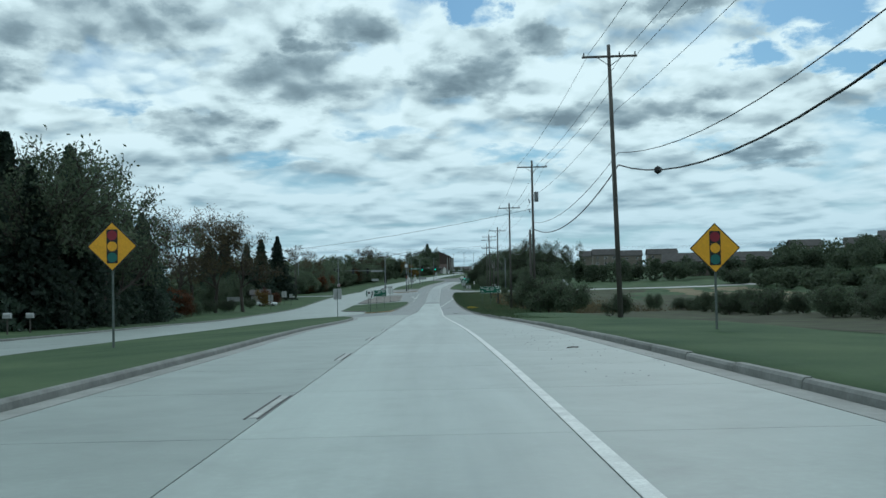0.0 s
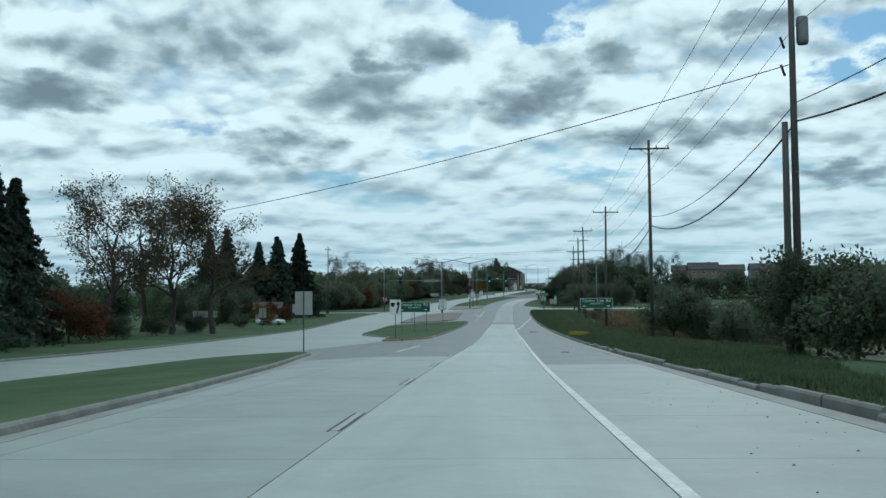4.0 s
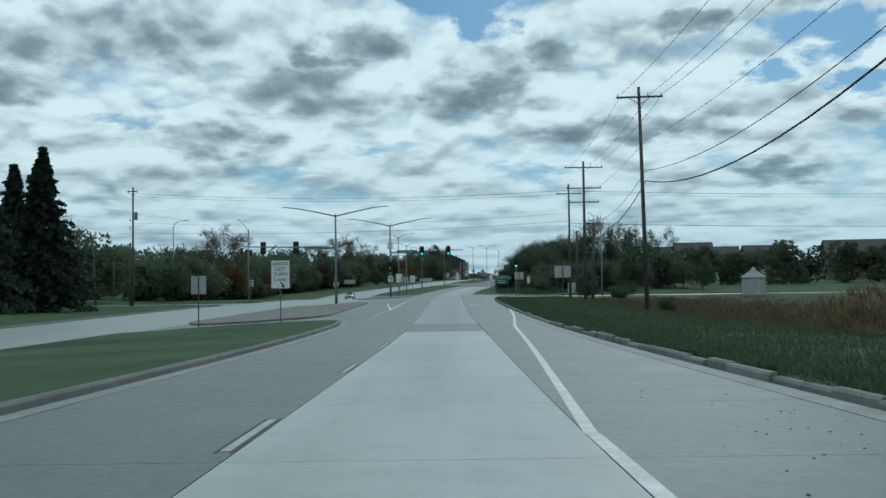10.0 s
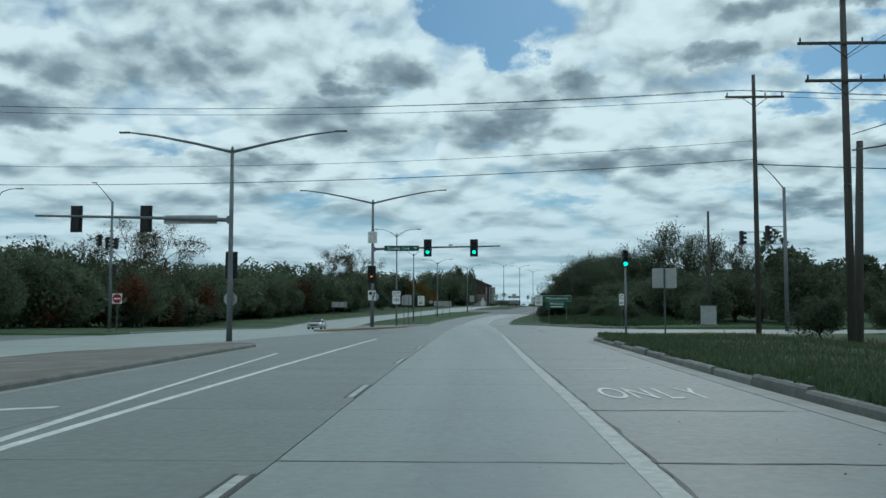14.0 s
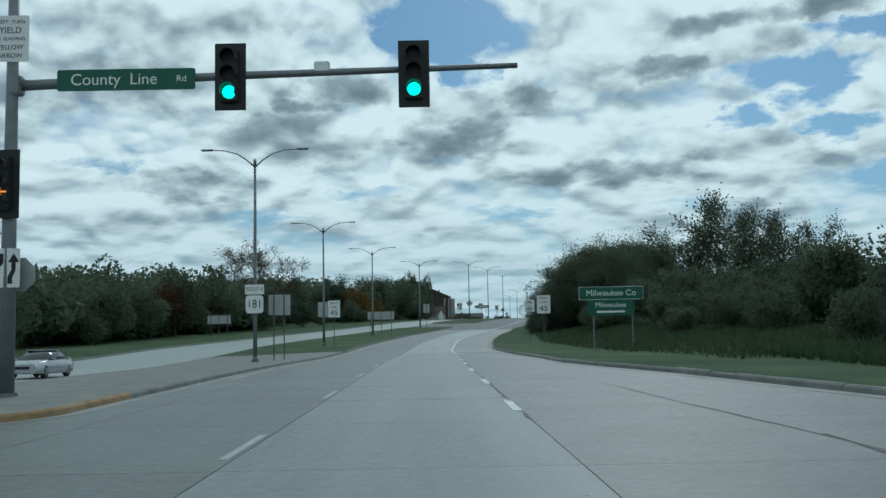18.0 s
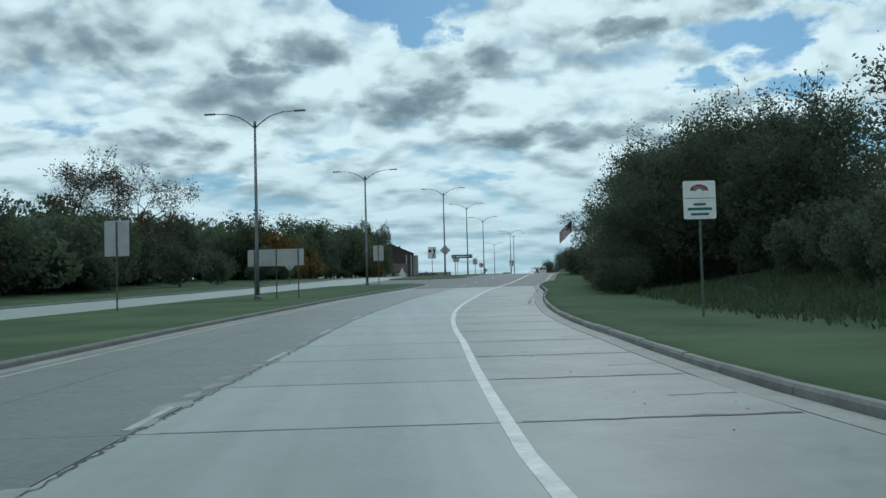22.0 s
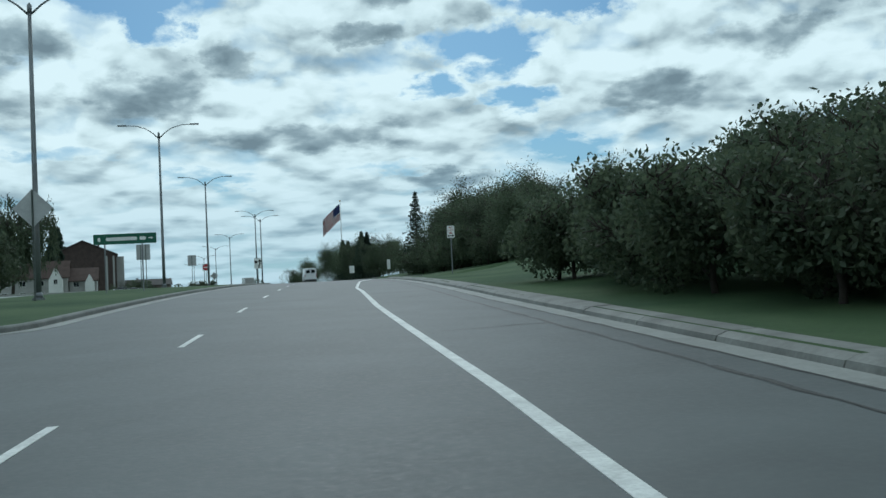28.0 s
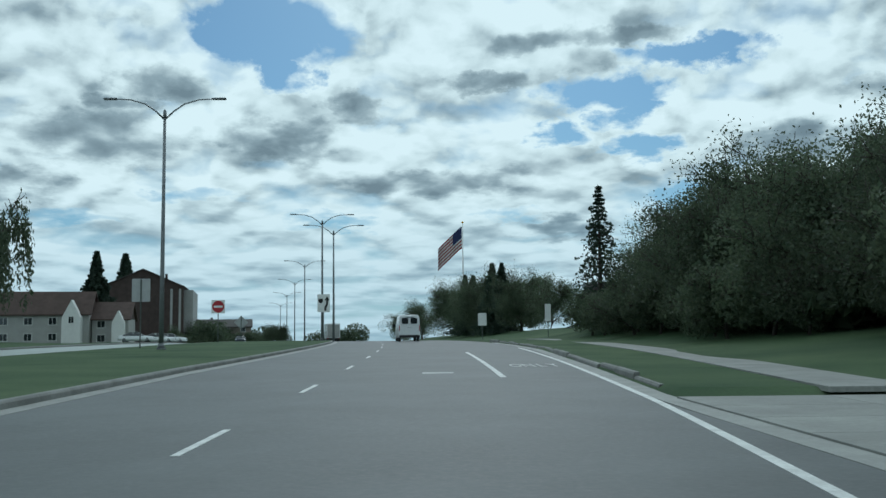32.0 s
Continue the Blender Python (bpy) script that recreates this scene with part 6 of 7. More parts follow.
for u, d, s in ((584, 20, 0.8), (589, 23, 0.9), (594, 19, 0.92), (599, 24, 1.05), (605, 19, 1.05), (611, 23, 1.15), (618, 19, 1.1), (626, 23, 1.2), (634, 21, 1.1), (642, 25, 1.2), (590, 31, 1.05), (602, 32, 1.15), (614, 31, 1.25), (652, 27, 1.15), (664, 27, 1.05)):
    put(rnd.choice(LEAFY), u, d, s, rnd.uniform(0, 360))
line((shrub,), np.arange(586, 646, 4.0), 14.5, 17.5, 0.7, 1.2)
settle(spruce("spruce", "slender dark spruce with gaps between its tiers", 14.6, 3.5, 27, leaves=4200, leaf=0.2), 653.2, 18.9)
for u, d, s in ((700, 26, 0.95), (710, 22, 1.0), (720, 27, 1.05), (730, 23, 1.0), (690, 19, 0.8), (705, 17, 0.9), (715, 18, 1.0), (735, 19, 1.0), (750, 15, 0.8), (770, 14, 0.7), (742, -13, 0.34), (760, -14, 0.45), (790, -13, 0.5)):
    put(rnd.choice(LEAFY), u, d, s, rnd.uniform(0, 360))
for u, d, s in ((705, 20, 0.62), (712, 17, 0.56), (720, 22, 0.68), (698, 16.5, 0.5), (728, 19, 0.62)):
    put(fir2, u, d, s, rnd.uniform(0, 360))
for u, d, s in ((830, -33, 0.8), (838, -28, 0.8), (846, -24, 0.75), (812, -36, 0.6), (858, -20, 0.7)):
    put(mid, u, d, s, rnd.uniform(0, 360))
# by the houses
settle(willow("willow", "broad drooping willow beside the town houses", 15.5, 8.2, 23), 690, -53, 1.3)
put(fir2, 796, -53.5, 1.3, 20)
put(fir2, 880, -57, 1.8, 80)
for u, d, s in ((672, -62, 1.5), (655, -58, 1.25), (668, -66, 1.3), (642, -50, 0.9)):
    put(mid2, u, d, s, rnd.uniform(0, 360))
# distance
W = np.random.default_rng(3)
far = [(u, 98 + W.uniform(0, 26), W.uniform(3.5, 6), W.uniform(2.5, 4)) for u in np.arange(30, 330, 3.4)]
far += [(u, 150 + W.uniform(0, 60), W.uniform(8, 13), W.uniform(4, 6)) for u in np.arange(40, 480, 5.0)]
far += [(352 + W.uniform(0, 26) + d * 0.2, d + 8, W.uniform(6.5, 10), W.uniform(3, 4.5)) for d in np.arange(28, 200, 5.0)]
woods("far_trees", "band of dark trees across the fields and along the ridge", far, 51, M_LEAF)
far = [(340 + W.uniform(0, 24), d, W.uniform(9, 13), W.uniform(4, 5.5)) for d in np.arange(-64, -330, -7.0)]
far += [(u, -53 - W.uniform(0, 6), W.uniform(3, 5), 4.0) for u in np.arange(436, 615, 5.0)]
far += [(292 - W.uniform(0, 16), d, W.uniform(5, 8), W.uniform(3, 4.5)) for d in np.arange(-70, -330, -9.0)]
far += [(u, -64 - W.uniform(0, 18), W.uniform(9, 12.5), W.uniform(4, 5.5)) for u in np.arange(332, 440, 5.0)]
far += [(u, -47 - W.uniform(0, 8), W.uniform(5.5, 8.5), W.uniform(3.4, 4.4)) for u in np.arange(334, 500, 4.0)]
far += [(u, -62 - W.uniform(0, 16), W.uniform(9.5, 13), W.uniform(4, 5.5)) for u in np.arange(440, 610, 5.0)]
far += [(u, -58 - W.uniform(0, 14), W.uniform(16, 22), W.uniform(4.5, 6)) for u in np.arange(60, 150, 6.0)]
woods("far_trees", "deep dark woods behind the roadside trees", far, 52, M_LEAF)
far = [(u, 34 + W.uniform(0, 7), W.uniform(6, 9), 4.0) for u in np.arange(546, 690, 4.5)]
far += [(u, 17 + W.uniform(0, 3), W.uniform(2, 3.2), 2.2) for u in np.arange(584, 650, 3.5)]
far += [(u, d, h, h * 0.5) for u, d, h in ((820, -28, 7), (830, -20, 5), (845, -24, 6), (860, 12, 7), (870, -16, 7), (880, -30, 9), (900, 20, 8), (840, -50, 10), (860, -70, 12), (920, -12, 6), (940, 14, 8), (960, -20, 9), (980, 10, 9), (1010, -14, 9), (1040, 0, 10), (1050, -30, 11), (1060, 25, 11))]
woods("far_trees", "round green trees where the road drops away", far, 53, M_LEAF, 0.4)


def scatter(name, label, us, ds, size, mat, seed, tall=1.6, height=0.25, category="grass"):
    """Blades at the given stations and offsets, as one mesh."""
    rng = np.random.default_rng(seed)
    near, far = kerb_left(us), opp_near(us)
    h = np.where((ds < near) & (ds > far), 0.14, land(us, ds))
    x, y = plan(us, ds)
    z = axis_z(us) + fall(us, ds) + h + rng.uniform(0.05, 0.9, len(us)) * height * 0.5
    ob = new(name, quads(name, np.stack([x, y, z], 1), size, mat, seed=seed, tall=tall, up=np.array([0, 0, 1.0])))
    return tagged(ob, label, category, kind="stuff")


def tufts(us, ds):
    """How tall the growth stands at a place, from thin to thick clumps."""
    return np.clip(0.5 + 0.32 * np.sin(us * 0.83 + 1.7 * np.sin(ds * 0.61)) + 0.3 * np.sin(ds * 1.07 + 1.3 * np.sin(us * 0.37)), 0.08, 1.0)


G = np.random.default_rng(5)
u = G.uniform(60, 296, 60000)
scatter("grass", "short green verge grass", u, kerb_right(u) + 0.2 + np.abs(G.normal(size=len(u))) * 1.6, 0.02, M_BLADE, 31, height=0.03)
u = 60 + 234 * G.uniform(0, 1, 26000) ** 0.8
scatter("grass", "overgrown grass spilling over the kerb", u, kerb_right(u) + 0.28 + G.normal(size=len(u)) * 0.22 * (0.5 + np.abs(np.sin(u * 0.37) + np.sin(u * 0.91))), 0.05, M_WEED, 33, height=0.22, tall=2.2)
u = G.uniform(84, 292, 110000)
d = kerb_right(u) + 0.5 + G.uniform(0, 1, len(u)) ** 1.5 * 12 * np.clip((u - 80) / 50, 0.15, 1)
scatter("weeds", "rank weeds and uncut grass on the verge", u, d, 0.035, M_WEED, 34, height=0.42 * tufts(u, d), tall=3.2)
u = G.uniform(120, 290, 9000)
d = kerb_right(u) + 2.5 + G.uniform(0, 1, len(u)) * 11
scatter("weeds", "dry seed heads among the verge weeds", u, d, 0.03, M_DRY, 40, height=0.8 * tufts(u, d), tall=4.0)
u = G.uniform(140, 288, 42000)
d = 16.5 + np.abs(G.normal(size=len(u))) * 9
scatter("tall_grass", "tall dry brown grass behind the verge", u, d, 0.10, M_DRY, 35, height=1.5 * tufts(u, d), tall=2.2)
u = G.uniform(160, 206, 40000)
d = 13.5 + np.abs(G.normal(size=len(u))) * 5.5
scatter("tall_grass", "stand of tall ochre brush beside the verge", u, d, 0.085, M_OCHRE, 39, height=5.2 * tufts(u * 0.6, d * 0.7), tall=2.4)
u = 149.5 + G.normal(size=900) * 0.7
scatter("flowers", "clump of yellow flowering weeds at the kerb", u, 6.3 + G.normal(size=len(u)) * 0.35, 0.05, M_GOLDROD, 41, height=0.9, tall=1.2, category="weeds")
u = G.uniform(350, 440, 40000)
scatter("weeds", "dark rank weeds on the slope below the bushes", u, 10.5 + G.uniform(0, 1, len(u)) ** 0.8 * 11, 0.07, M_WEED, 42, height=0.9, tall=2.6)
u = G.uniform(336, 420, 14000)
scatter("weeds", "tall mixed weeds below the wooded bank", u, 12.5 + np.abs(G.normal(size=len(u))) * 4, 0.13, M_BLADE, 36, height=0.7)
u = G.uniform(466, 506, 8000)
scatter("weeds", "tall mixed weeds along the thicket", u, 11.0 + np.abs(G.normal(size=len(u))) * 1.6, 0.17, M_DRY, 37, height=0.6)


# ---- buildings ----
M_BRICK = material("dark_brick", (0.058, 0.04, 0.036), 0.85, var=0.3, scale=0.8, fine=16, bump=0.3)
M_SIDING = material("pale_siding", (0.33, 0.33, 0.315), 0.7, var=0.12, scale=0.6, fine=12, bump=0.1)
M_SHINGLE = material("brown_shingles", (0.075, 0.05, 0.043), 0.9, var=0.3, scale=0.8, fine=10, bump=0.4)
M_SHINGLEG = material("grey_shingles", (0.075, 0.07, 0.068), 0.9, var=0.3, scale=0.8, fine=10, bump=0.4)
M_TAN = material("tan_siding", (0.17, 0.148, 0.122), 0.75, var=0.15, scale=0.6, fine=12, bump=0.1)
M_DUSK = material("brown_siding", (0.11, 0.092, 0.078), 0.8, var=0.2, scale=0.6, fine=12, bump=0.1)
M_TRIM = material("white_trim", (0.66, 0.66, 0.64), 0.6, var=0.08, bump=0.02)
M_GLASS = material("dark_window_glass", (0.02, 0.025, 0.03), 0.08, var=0.1, bump=0, spec=0.8)


def window(th_part, x, y, z, w, h, s=-1):
    """A framed window on a wall face that looks to -y (s=-1) or +y."""
    bm = bmesh.new()
    for dx, dz, sx, sz in ((0, h / 2, w + 0.16, 0.08), (0, -h / 2, w + 0.2, 0.1), (-w / 2, 0, 0.08, h), (w / 2, 0, 0.08, h), (0, 0, 0.05, h)):
        box(bm, (sx, 0.1, sz), (x + dx, y + s * 0.03, z + dz))
    fr = part("window_frame", bm, M_TRIM, th_part)
    for k in (-1, 1):
        bm = bmesh.new()
        box(bm, (w / 2 - 0.05, 0.03, h - 0.06), (x + k * w / 4, y + s * 0.01, z))
        part("pane", bm, M_GLASS, fr)


def house(name, label, w, dep, h, rise, wall, roof, rows, cols, category="house", group="", gable_front=False):
    """Walls, pitched roof with eaves, windows in rows on the front, and a chimney."""
    th = thing(name, label, category, group)
    bm = bmesh.new()
    box(bm, (w, dep, h + 2), (0, 0, h / 2 - 1))
    if gable_front:
        outline(bm, [(-w / 2, h - 0.01), (w / 2, h - 0.01), (0, h + rise)], -dep / 2, dep / 2)
    wl = part("wall", bm, wall, th)
    ov = 0.5
    bm = bmesh.new()
    if gable_front:
        for s in (-1, 1):
            outline(bm, [(0, h + rise), (s * (w / 2 + ov), h - ov * 2 * rise / w), (s * (w / 2 + ov), h - ov * 2 * rise / w + 0.22), (0, h + rise + 0.25)], -dep / 2 - ov, dep / 2 + ov)
    else:
        for s in (-1, 1):
            v = [(-w / 2 - ov, s * (dep / 2 + ov), h - 0.25), (w / 2 + ov, s * (dep / 2 + ov), h - 0.25), (w / 2 + ov, 0, h + rise), (-w / 2 - ov, 0, h + rise)]
            lo = [bm.verts.new(p) for p in v]
            hi = [bm.verts.new((p[0], p[1], p[2] + 0.22)) for p in v]
            bm.faces.new(lo)
            bm.faces.new(hi)
            for i in range(4):
                bm.faces.new((lo[i], lo[(i + 1) % 4], hi[(i + 1) % 4], hi[i]))
        for s in (-1, 1):
            vs = [bm.verts.new(p) for p in ((s * w / 2, -dep / 2, h - 0.01), (s * w / 2, dep / 2, h - 0.01), (s * w / 2, 0, h + rise))]
            bm.faces.new(vs)
        bmesh.ops.recalc_face_normals(bm, faces=bm.faces)
    rf = part("roof", bm, roof, th)
    bm = bmesh.new()
    box(bm, (0.7, 0.7, 1.6), (w * 0.22, dep * 0.1, h + rise * 0.75 + 0.4), 0.02)
    part("chimney", bm, M_BRICK, rf)
    for r in range(rows):
        for c in range(cols):
            window(wl, -w / 2 + w * (c + 0.5) / cols, -dep / 2, 1.6 + r * (h / rows), min(1.4, w / cols * 0.5), 1.3)
    return th


def stand(ob, u, d, turn=0.0, sink=0.0):
    p = at(u, d, base_h(u, d) - sink)
    ob.matrix_basis = pose(p.x, p.y, p.z, 0, 0, face(u) + turn)
    return ob


apt = house("apartment_building", "dark brick apartment block with a low pitched roof", 21, 30, 15.4, 4.6, M_BRICK, M_SHINGLEG, 0, 0, "apartment building", gable_front=True)
stand(apt, 845, -46.5, 0, -1.6)
bm = bmesh.new()
box(bm, (2.6, 26, 14.6), (11.6, 0.5, 7.3), 0.03)
part("balcony_bay", bm, M_SIDING, apt)
for x in (7.4, 9.6):
    bm = bmesh.new()
    box(bm, (0.6, 0.12, 14.4), (x, -15.03, 7.6))
    part("panel_strip", bm, M_SIDING, apt)
h1 = house("town_house", "pale sided town house with a brown shingled roof", 16.5, 10, 5.7, 4.1, M_SIDING, M_SHINGLE, 2, 4, "house", "town houses near the apartments")
stand(h1, 750, -55.3, 0, 0.3)
for x in (5.6,):
    bm = outline(bmesh.new(), [(-1.6, -1), (1.6, -1), (1.6, 5.0), (0, 8.2), (-1.6, 5.0)], -7.2, -4.9, off=(x, 0))
    g = part("gable_bay", bm, M_TRIM, h1)
    window(g, x, -7.2, 4.6, 0.9, 1.2)
h2 = house("town_house", "narrow pale sided town house with a brown shingled roof", 6.4, 10, 5.1, 3.1, M_SIDING, M_SHINGLE, 2, 2, "house", "town houses near the apartments")
stand(h2, 752, -43.6, 0, 0.3)
bm = outline(bmesh.new(), [(-1.1, -1), (1.1, -1), (1.1, 4.4), (0, 6.6), (-1.1, 4.4)], -7.0, -4.9, off=(1.6, 0))
part("gable_bay", bm, M_TRIM, h2)
far_block = house("apartment_building", "long tan apartment block beyond the town houses", 40, 14, 7.5, 2.0, M_TAN, M_SHINGLEG, 3, 9, "apartment building")
stand(far_block, 850, -38, 0, 1.0)
# houses on the far ridge
k = 0
for u, d, w in ((455, 235, 20), (462, 262, 16), (470, 285, 22), (440, 310, 20), (500, 205, 18), (520, 178, 16), (410, 335, 22), (545, 235, 20), (380, 360, 24)):
    ob = house("ridge_house", "grey roofed house on the ridge above the fields", w, 11, 6.2, 3.2, M_DUSK if k % 2 else M_TAN, M_SHINGLEG, 2, 4, "house", "houses on the ridge")
    stand(ob, u, d, rnd.uniform(-12, 12), 0.2)
    k += 1
for u, d, w in ((588, 62, 16), (596, 82, 18), (604, 104, 18), (560, 70, 14)):
    ob = house("hill_house", "dark roofed house behind the hillside trees", w, 10, 6.5, 3.2, M_TAN, M_SHINGLEG, 2, 3, "house", "houses behind the hillside")
    stand(ob, u, d, rnd.uniform(-8, 8), -1.5)
# long block behind the side road
th = house("apartment_building", "long dark roofed apartment block behind the trees", 46, 13, 6.4, 3.6, M_DUSK, M_SHINGLEG, 2, 12, "apartment building")
stand(th, 430, 122, -8, 0.3)
# small garage by the woods
th = house("garage", "small white garage under the trees", 7, 6, 2.8, 1.2, M_SIDING, M_SHINGLEG, 1, 2, "garage")
stand(th, 655, 22.0, -8)

# steel grain bin in the field
th = thing("grain_bin", "small pale metal grain bin with a conical roof", "grain bin")
stand(th, 295.0, 39.4)
n = 16
for i in range(n):
    a0, a1 = 2 * math.pi * i / n, 2 * math.pi * (i + 1) / n
    bm = bmesh.new()
    vs = [bm.verts.new((1.45 * math.cos(a), 1.45 * math.sin(a), z)) for a, z in ((a0 + 0.01, -0.2), (a1 - 0.01, -0.2), (a1 - 0.01, 2.2), (a0 + 0.01, 2.2))]
    bm.faces.new(vs)
    part("wall_sheet", bm, M_ALU, th)
bm = tube(bmesh.new(), [(0, 0, 2.15), (0, 0, 2.3), (0, 0, 3.2), (0, 0, 3.25), (0, 0, 3.6)], [1.6, 1.6, 0.35, 0.4, 0.05], n)
part("roof", bm, M_ALU, th)
bm = tube(bmesh.new(), [(0, 0, -0.2), (0, 0, 2.2)], 1.42, n)
part("liner", bm, M_GALV, th)

# ---- flag ----
M_FRED = material("flag_red", (0.24, 0.03, 0.04), 0.8, var=0.1, bump=0.05)
M_FWHITE = material("flag_white", (0.55, 0.55, 0.55), 0.8, var=0.1, bump=0.05)
M_FBLUE = material("flag_blue", (0.02, 0.03, 0.10), 0.8, var=0.1, bump=0.05)
th = thing("flag_pole", "tall white flag pole with a large striped flag", "flag pole")
stand(th, 749.1, 23.2)
part("pole", tube(bmesh.new(), [(0, 0, -0.3), (0, 0, 12), (0, 0, 22.2)], [0.2, 0.15, 0.07], 10), M_WHITE, th)
bm = bmesh.new()
bmesh.ops.create_uvsphere(bm, u_segments=10, v_segments=8, radius=0.22)
bmesh.ops.translate(bm, vec=(0, 0, 22.4), verts=bm.verts)
part("finial", bm, M_YELLOW, th)


def cloth(i0, i1, z0, z1, mat, name, y=0.0):
    """A piece of the waving flag between two shares of its length and height."""
    bm = bmesh.new()
    cols = 14
    grid = []
    for i in range(cols + 1):
        k = i0 + (i1 - i0) * i / cols
        row = []
        for z in (z0, z1):
            x = -0.15 - 4.9 * k
            row.append(bm.verts.new((x, 0.55 * math.sin(k * 9.0 + z * 0.6) * (0.25 + k) + y, 21.6 - 4.4 * (1 - z) - 4.6 * k ** 1.1)))
        grid.append(row)
    for a, b in zip(grid, grid[1:]):
        bm.faces.new((a[0], b[0], b[1], a[1]))
    part(name, bm, mat, fl)


fl = part("flag", tube(bmesh.new(), [(0, 0, 17.1), (0, 0, 21.7)], 0.03, 6), M_WHITE, th)
for i in range(13):
    lo, hi = i / 13, (i + 1) / 13
    cloth(0.4 if i >= 6 else 0.0, 1.0, lo, hi, M_FRED if i % 2 == 0 else M_FWHITE, "stripe")
cloth(0.0, 0.4, 6 / 13, 1.0, M_FBLUE, "canton")

# ---- vehicles ----
M_CARW = material("white_car_paint", (0.72, 0.74, 0.75), 0.25, var=0.05, bump=0, spec=0.6)
M_CARS = material("silver_car_paint", (0.42, 0.44, 0.46), 0.25, metal=0.4, var=0.05, bump=0, spec=0.6)
M_CARD = material("dark_car_paint", (0.03, 0.04, 0.06), 0.25, var=0.05, bump=0, spec=0.6)
M_TYRE = material("tyre_rubber", (0.02, 0.02, 0.02), 0.85, var=0.2, bump=0.1)
M_TAIL = material("tail_light_red", (0.35, 0.01, 0.015), 0.2, bump=0)
M_LAMPW = material("headlight_clear", (0.75, 0.78, 0.8), 0.1, bump=0, spec=0.8)


def wheel(th, x, y, r, w):
    bm = tube(bmesh.new(), [(x - w / 2, y, r), (x - w / 2 + 0.03, y, r), (x + w / 2 - 0.03, y, r), (x + w / 2, y, r)], [r * 0.9, r, r, r * 0.9], 20)
    ty = part("wheel", bm, M_TYRE, th)
    s = 1 if x > 0 else -1
    bm = tube(bmesh.new(), [(x + s * (w / 2 - 0.02), y, r), (x + s * (w / 2 + 0.015), y, r)], [r * 0.62, r * 0.55], 12)
    part("rim", bm, M_GALV, ty)


def loft(sections, mat, name, th):
    """Closed cross-sections along y: (y, half width bottom, half width top, z0, z1, corner)."""
    bm = bmesh.new()
    rings = []
    for y, wb, wt, z0, z1, c in sections:
        pts = [(-wb, z0), (-wb, z0 + (z1 - z0) * 0.45), (-wt, z1 - c), (-wt + c, z1), (wt - c, z1), (wt, z1 - c), (wb, z0 + (z1 - z0) * 0.45), (wb, z0)]
        rings.append([bm.verts.new((x, y, z)) for x, z in pts])
    for a, b in zip(rings, rings[1:]):
        for k in range(8):
            f = bm.faces.new((a[k], a[(k + 1) % 8], b[(k + 1) % 8], b[k]))
            f.smooth = True
    bm.faces.new(rings[0])
    bm.faces.new(rings[-1][::-1])
    bmesh.ops.recalc_face_normals(bm, faces=bm.faces)
    return part(name, bm, mat, th)


def flat(th, name, mat, sx, sy, sz, x, y, z, bevel=0.015, label=""):
    bm = bmesh.new()
    box(bm, (sx, sy, sz), (x, y, z), bevel)
    return part(name, bm, mat, th, label)


def van():
    """A high-roofed cargo van; its tail is at -y."""
    th = thing("cargo_van", "white high-roofed cargo van with two tail doors", "van")
    loft([(-3.0, 1.0, 0.9, 0.42, 2.45, 0.16), (-2.9, 1.02, 0.93, 0.38, 2.52, 0.18), (1.2, 1.02, 0.93, 0.38, 2.52, 0.18), (1.9, 1.02, 0.86, 0.38, 2.3, 0.22), (2.45, 1.0, 0.8, 0.38, 1.4, 0.2), (2.95, 0.95, 0.75, 0.4, 1.1, 0.2)], M_CARW, "body", th)
    for s in (-1, 1):
        dr = flat(th, "tail_door", M_CARW, 0.86, 0.04, 1.75, s * 0.44, -3.01, 1.45, 0.03)
        flat(dr, "window", M_GLASS, 0.62, 0.02, 0.55, s * 0.42, -3.035, 1.95, 0.05)
        flat(dr, "door_handle", M_BLACK, 0.12, 0.03, 0.05, s * 0.12, -3.04, 1.3)
        flat(th, "tail_light", M_TAIL, 0.10, 0.06, 0.55, s * 0.95, -2.99, 1.25, 0.02)
        flat(th, "wing_mirror", M_BLACK, 0.22, 0.12, 0.34, s * 1.17, 1.9, 1.55, 0.04)
        wheel(th, s * 0.88, -1.9, 0.35, 0.24)
        wheel(th, s * 0.88, 1.95, 0.35, 0.24)
    bars([(2.28, 0.9, 0.08)], 0, -3.03, th, M_GALV, "wordmark")
    flat(th, "number_plate", M_WHITE, 0.34, 0.02, 0.16, -0.3, -3.04, 0.95)
    flat(th, "bumper", M_BLACK, 1.95, 0.16, 0.24, 0, -3.02, 0.5, 0.04)
    flat(th, "windscreen", M_GLASS, 1.5, 0.03, 0.6, 0, 2.22, 1.75, 0.02)
    return th


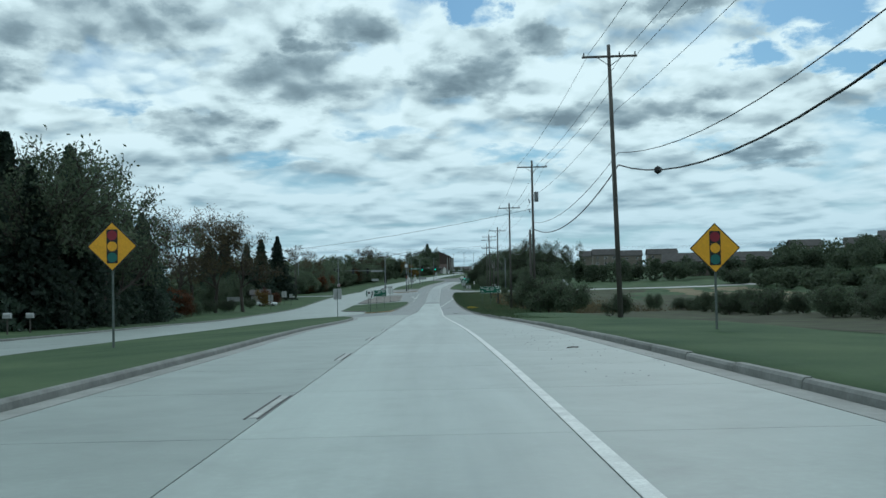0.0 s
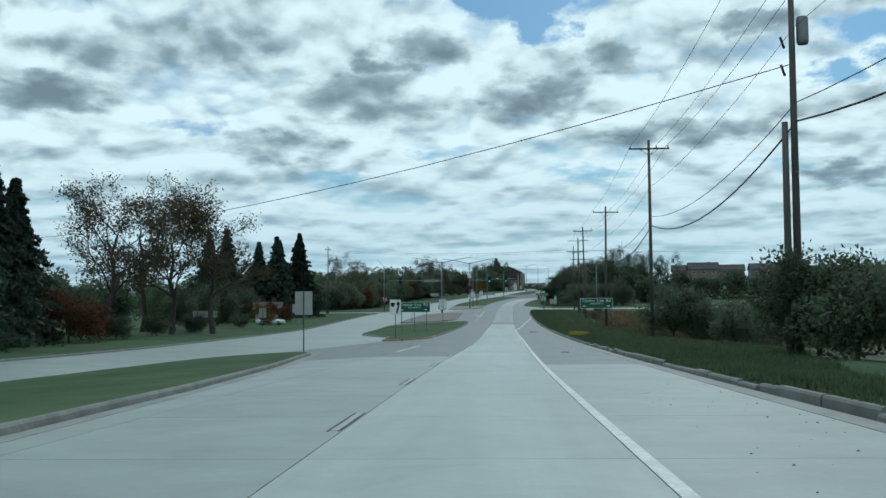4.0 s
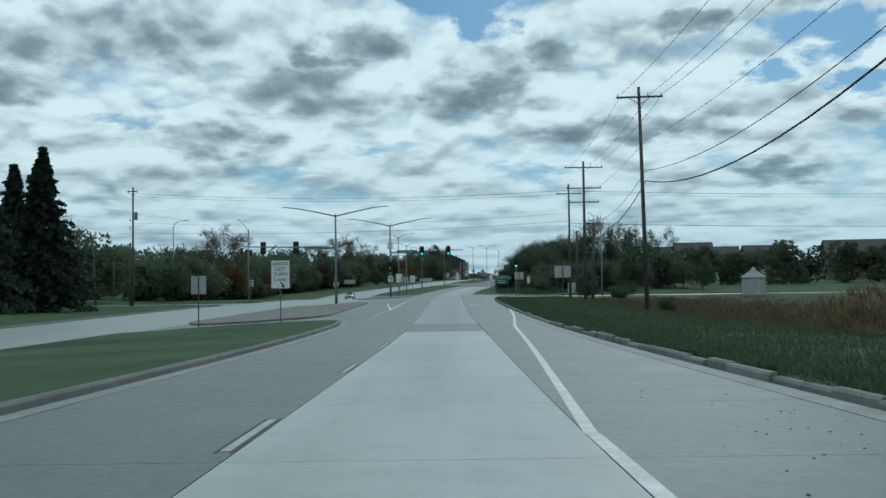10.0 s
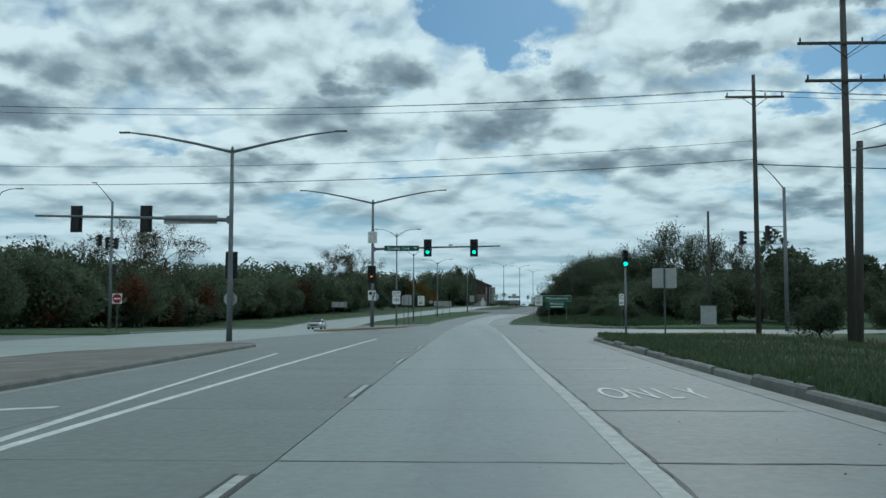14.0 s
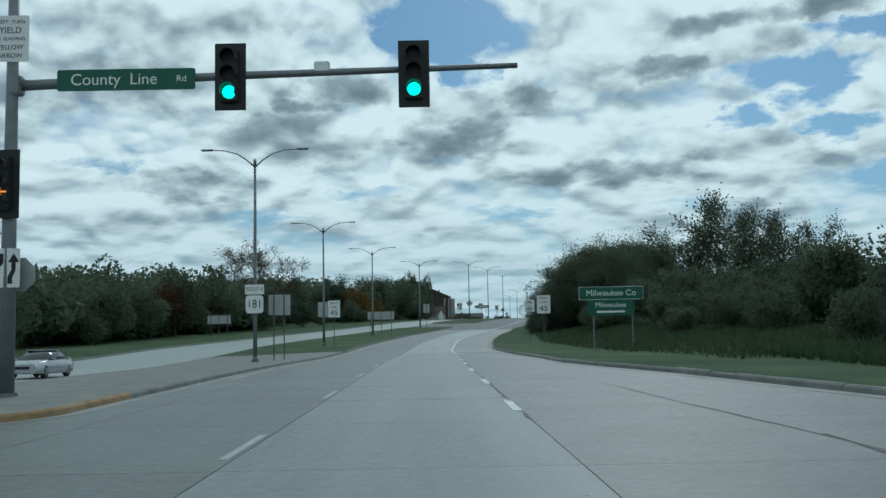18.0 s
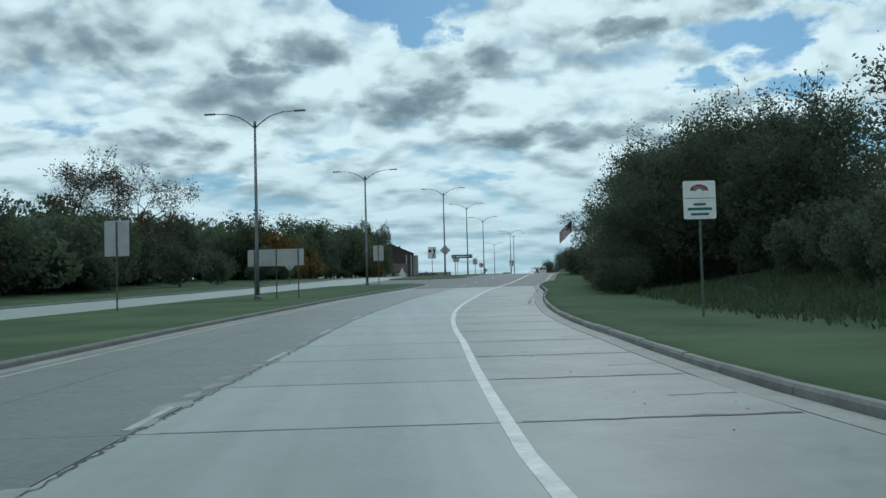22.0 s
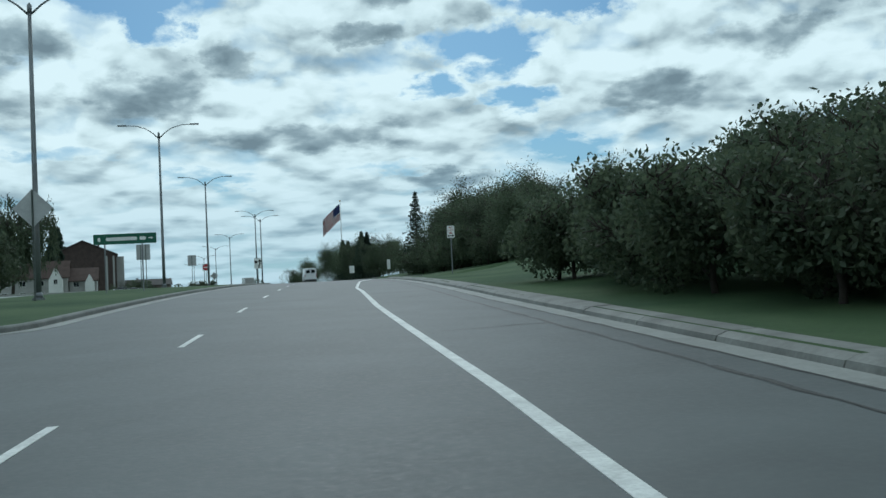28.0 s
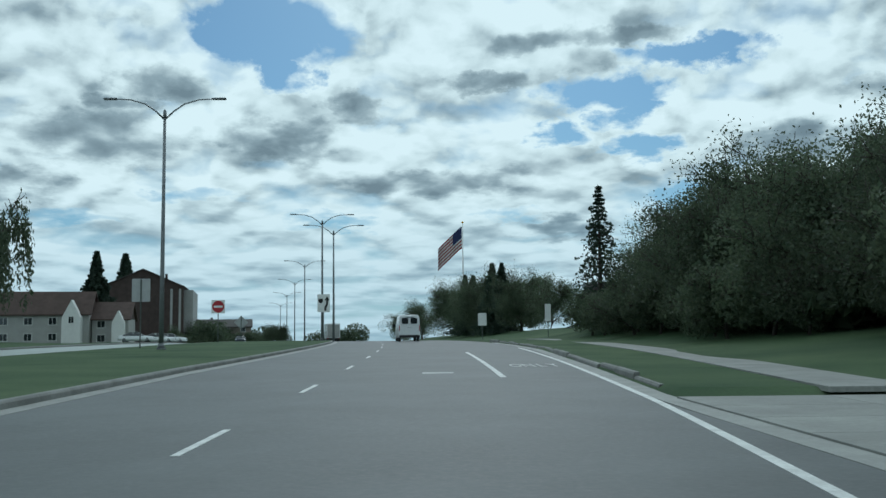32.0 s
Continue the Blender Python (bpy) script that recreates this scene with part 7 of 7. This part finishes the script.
def car(mat, label, group=""):
    """A four-door saloon; its nose is at -y."""
    th = thing("car", label, "car", group)
    loft([(-2.4, 0.82, 0.72, 0.34, 0.72, 0.1), (-2.2, 0.9, 0.84, 0.26, 0.82, 0.1), (-1.0, 0.92, 0.86, 0.22, 0.95, 0.08), (0.9, 0.92, 0.86, 0.22, 0.98, 0.08), (2.1, 0.9, 0.82, 0.26, 1.0, 0.1), (2.4, 0.82, 0.7, 0.36, 0.9, 0.1)], mat, "body", th)
    loft([(-1.05, 0.84, 0.78, 0.9, 0.96, 0.03), (-0.3, 0.84, 0.62, 0.9, 1.4, 0.1), (0.9, 0.84, 0.62, 0.9, 1.42, 0.1), (1.75, 0.84, 0.74, 0.9, 1.02, 0.05)], M_GLASS, "glasshouse", th)
    flat(th, "roof", mat, 1.2, 1.25, 0.05, 0, 0.3, 1.43, 0.02)
    for s in (-1, 1):
        flat(th, "headlight", M_LAMPW, 0.36, 0.1, 0.16, s * 0.62, -2.3, 0.68, 0.04)
        flat(th, "tail_light", M_TAIL, 0.3, 0.08, 0.16, s * 0.62, 2.34, 0.8, 0.03)
        flat(th, "wing_mirror", mat, 0.18, 0.12, 0.12, s * 0.98, -0.75, 1.0, 0.03)
        flat(th, "pillar", mat, 0.06, 0.08, 0.5, s * 0.74, 0.35, 1.16, 0.01)
        wheel(th, s * 0.8, -1.45, 0.33, 0.22)
        wheel(th, s * 0.8, 1.45, 0.33, 0.22)
    flat(th, "grille", M_BLACK, 0.95, 0.05, 0.2, 0, -2.39, 0.55, 0.03)
    flat(th, "bumper", mat, 1.6, 0.12, 0.16, 0, -2.38, 0.36, 0.03)
    return th


def drive(ob, u, d, turn=0.0):
    p = at(u, d, 0.01)
    slope = math.degrees(math.atan(float(axis_z(u + 2) - axis_z(u - 2)) / 4))
    ob.matrix_basis = pose(p.x, p.y, p.z, slope if turn < 90 else -slope, 0, face(u) + turn)


drive(van(), 655, 0.0)
drive(car(M_CARS, "silver saloon car driving in the oncoming lanes"), 366.0, -21.0)
parked = car(M_CARW, "white saloon car parked by the apartments", "parked cars")
for i, (u, d) in enumerate(((700, -33.0), (708, -31.0), (715, -30.0))):
    ob = parked if i == 0 else copy_thing(parked, Matrix())
    stand(ob, u, d, 90)
yard = car(M_CARW, "white car parked in a yard under the trees", "yard cars")
stand(yard, 231, -40.0, 90)
th = house("shed", "small tan shed under the spruces", 4.5, 4, 2.4, 1.0, M_SIDING, M_SHINGLEG, 1, 1, "shed")
stand(th, 247, -44.5, 12)
drive(car(M_CARD, "dark saloon car further along the road"), 735, -20.0)


def truck():
    """A box truck seen from behind; tail at -y."""
    th = thing("box_truck", "white box truck with a plain square body", "truck")
    flat(th, "cargo_box", M_CARW, 2.45, 6.5, 2.6, 0, 0, 2.2, 0.04)
    flat(th, "tail_door", M_SIDING, 2.2, 0.06, 2.3, 0, -3.27, 2.15, 0.02)
    flat(th, "chassis", M_BLACK, 1.0, 8.6, 0.3, 0, 1.0, 0.7, 0.02)
    flat(th, "cab", M_CARW, 2.2, 1.9, 2.0, 0, 4.4, 1.65, 0.2)
    flat(th, "bumper", M_BLACK, 2.3, 0.15, 0.2, 0, -3.25, 0.55, 0.02)
    for s in (-1, 1):
        flat(th, "tail_light", M_TAIL, 0.2, 0.05, 0.14, s * 1.0, -3.29, 0.85, 0.02)
        wheel(th, s * 0.95, -1.8, 0.48, 0.45)
        wheel(th, s * 0.98, 4.2, 0.48, 0.28)
    return th


drive(truck(), 740, -3.6)

# bare field beyond the verge
f_us, f_ds = np.arange(24, 298, 6.0), np.array([18.0, 21, 25, 31, 38, 46, 56, 67])
v = [at(float(a), float(b) + 1.5 * math.sin(a * 0.2), land(float(a), float(b) + 1.5 * math.sin(a * 0.2)) + 0.05) for a in f_us for b in f_ds]
k = len(f_ds)
f = [(i * k + j, i * k + j + 1, (i + 1) * k + j + 1, (i + 1) * k + j) for i in range(len(f_us) - 1) for j in range(k - 1)]
tagged(mesh_object("field", v, f, M_SOIL, smooth=True), "bare brown field beyond the grass verge", "field", kind="structure")

v = [at(float(a), b, land(float(a), b) + 0.06) for a in f_us for b in (68.0, 74.0, 81.0, 88.0, 95.0)]
f = [(i * 5 + j, i * 5 + j + 1, (i + 1) * 5 + j + 1, (i + 1) * 5 + j) for i in range(len(f_us) - 1) for j in range(4)]
tagged(mesh_object("field", v, f, M_STUBBLE, smooth=True), "pale strip of cut stubble below the hedge", "field", kind="structure")

# ---- small litter on the shoulder ----
rng = np.random.default_rng(77)
v, f = [], []
for i in range(620):
    u = float(rng.choice((rng.uniform(14, 40), rng.uniform(58, 90), rng.uniform(112, 135), rng.uniform(160, 190), rng.uniform(225, 280), rng.uniform(380, 470))))
    d = float(rng.uniform(2.4, 4.8))
    p, r = at(u, d, 0.004), float(rng.uniform(0.005, 0.017))
    k = len(v)
    for a in range(4):
        v.append(p + Vector((math.cos(a * 1.57 + i) * r * rng.uniform(0.7, 2.0), math.sin(a * 1.57 + i) * r * rng.uniform(0.7, 1.6), 0)))
    v.append(p + Vector((0, 0, r * 0.8)))
    f += [(k + a, k + (a + 1) % 4, k + 4) for a in range(4)]
tagged(mesh_object("gravel", v, f, M_JOINT), "scattered dark stones and bits on the shoulder", "gravel", kind="stuff")
for u, d, ln, tn in ((171.5, 3.3, 0.9, 75), (170.4, 3.1, 0.5, 80), (24, 3.5, 0.35, 60), (114.5, 3.2, 0.4, 80)):
    th = part("stick", tube(bmesh.new(), [(-ln / 2, 0, 0.02), (0, 0.03, 0.025), (ln / 2, 0, 0.02)], 0.016, 5), M_BARK)
    tagged(th, "dark broken stick lying on the shoulder", "stick")
    place(th, u, d, 0.0, 90 - tn)
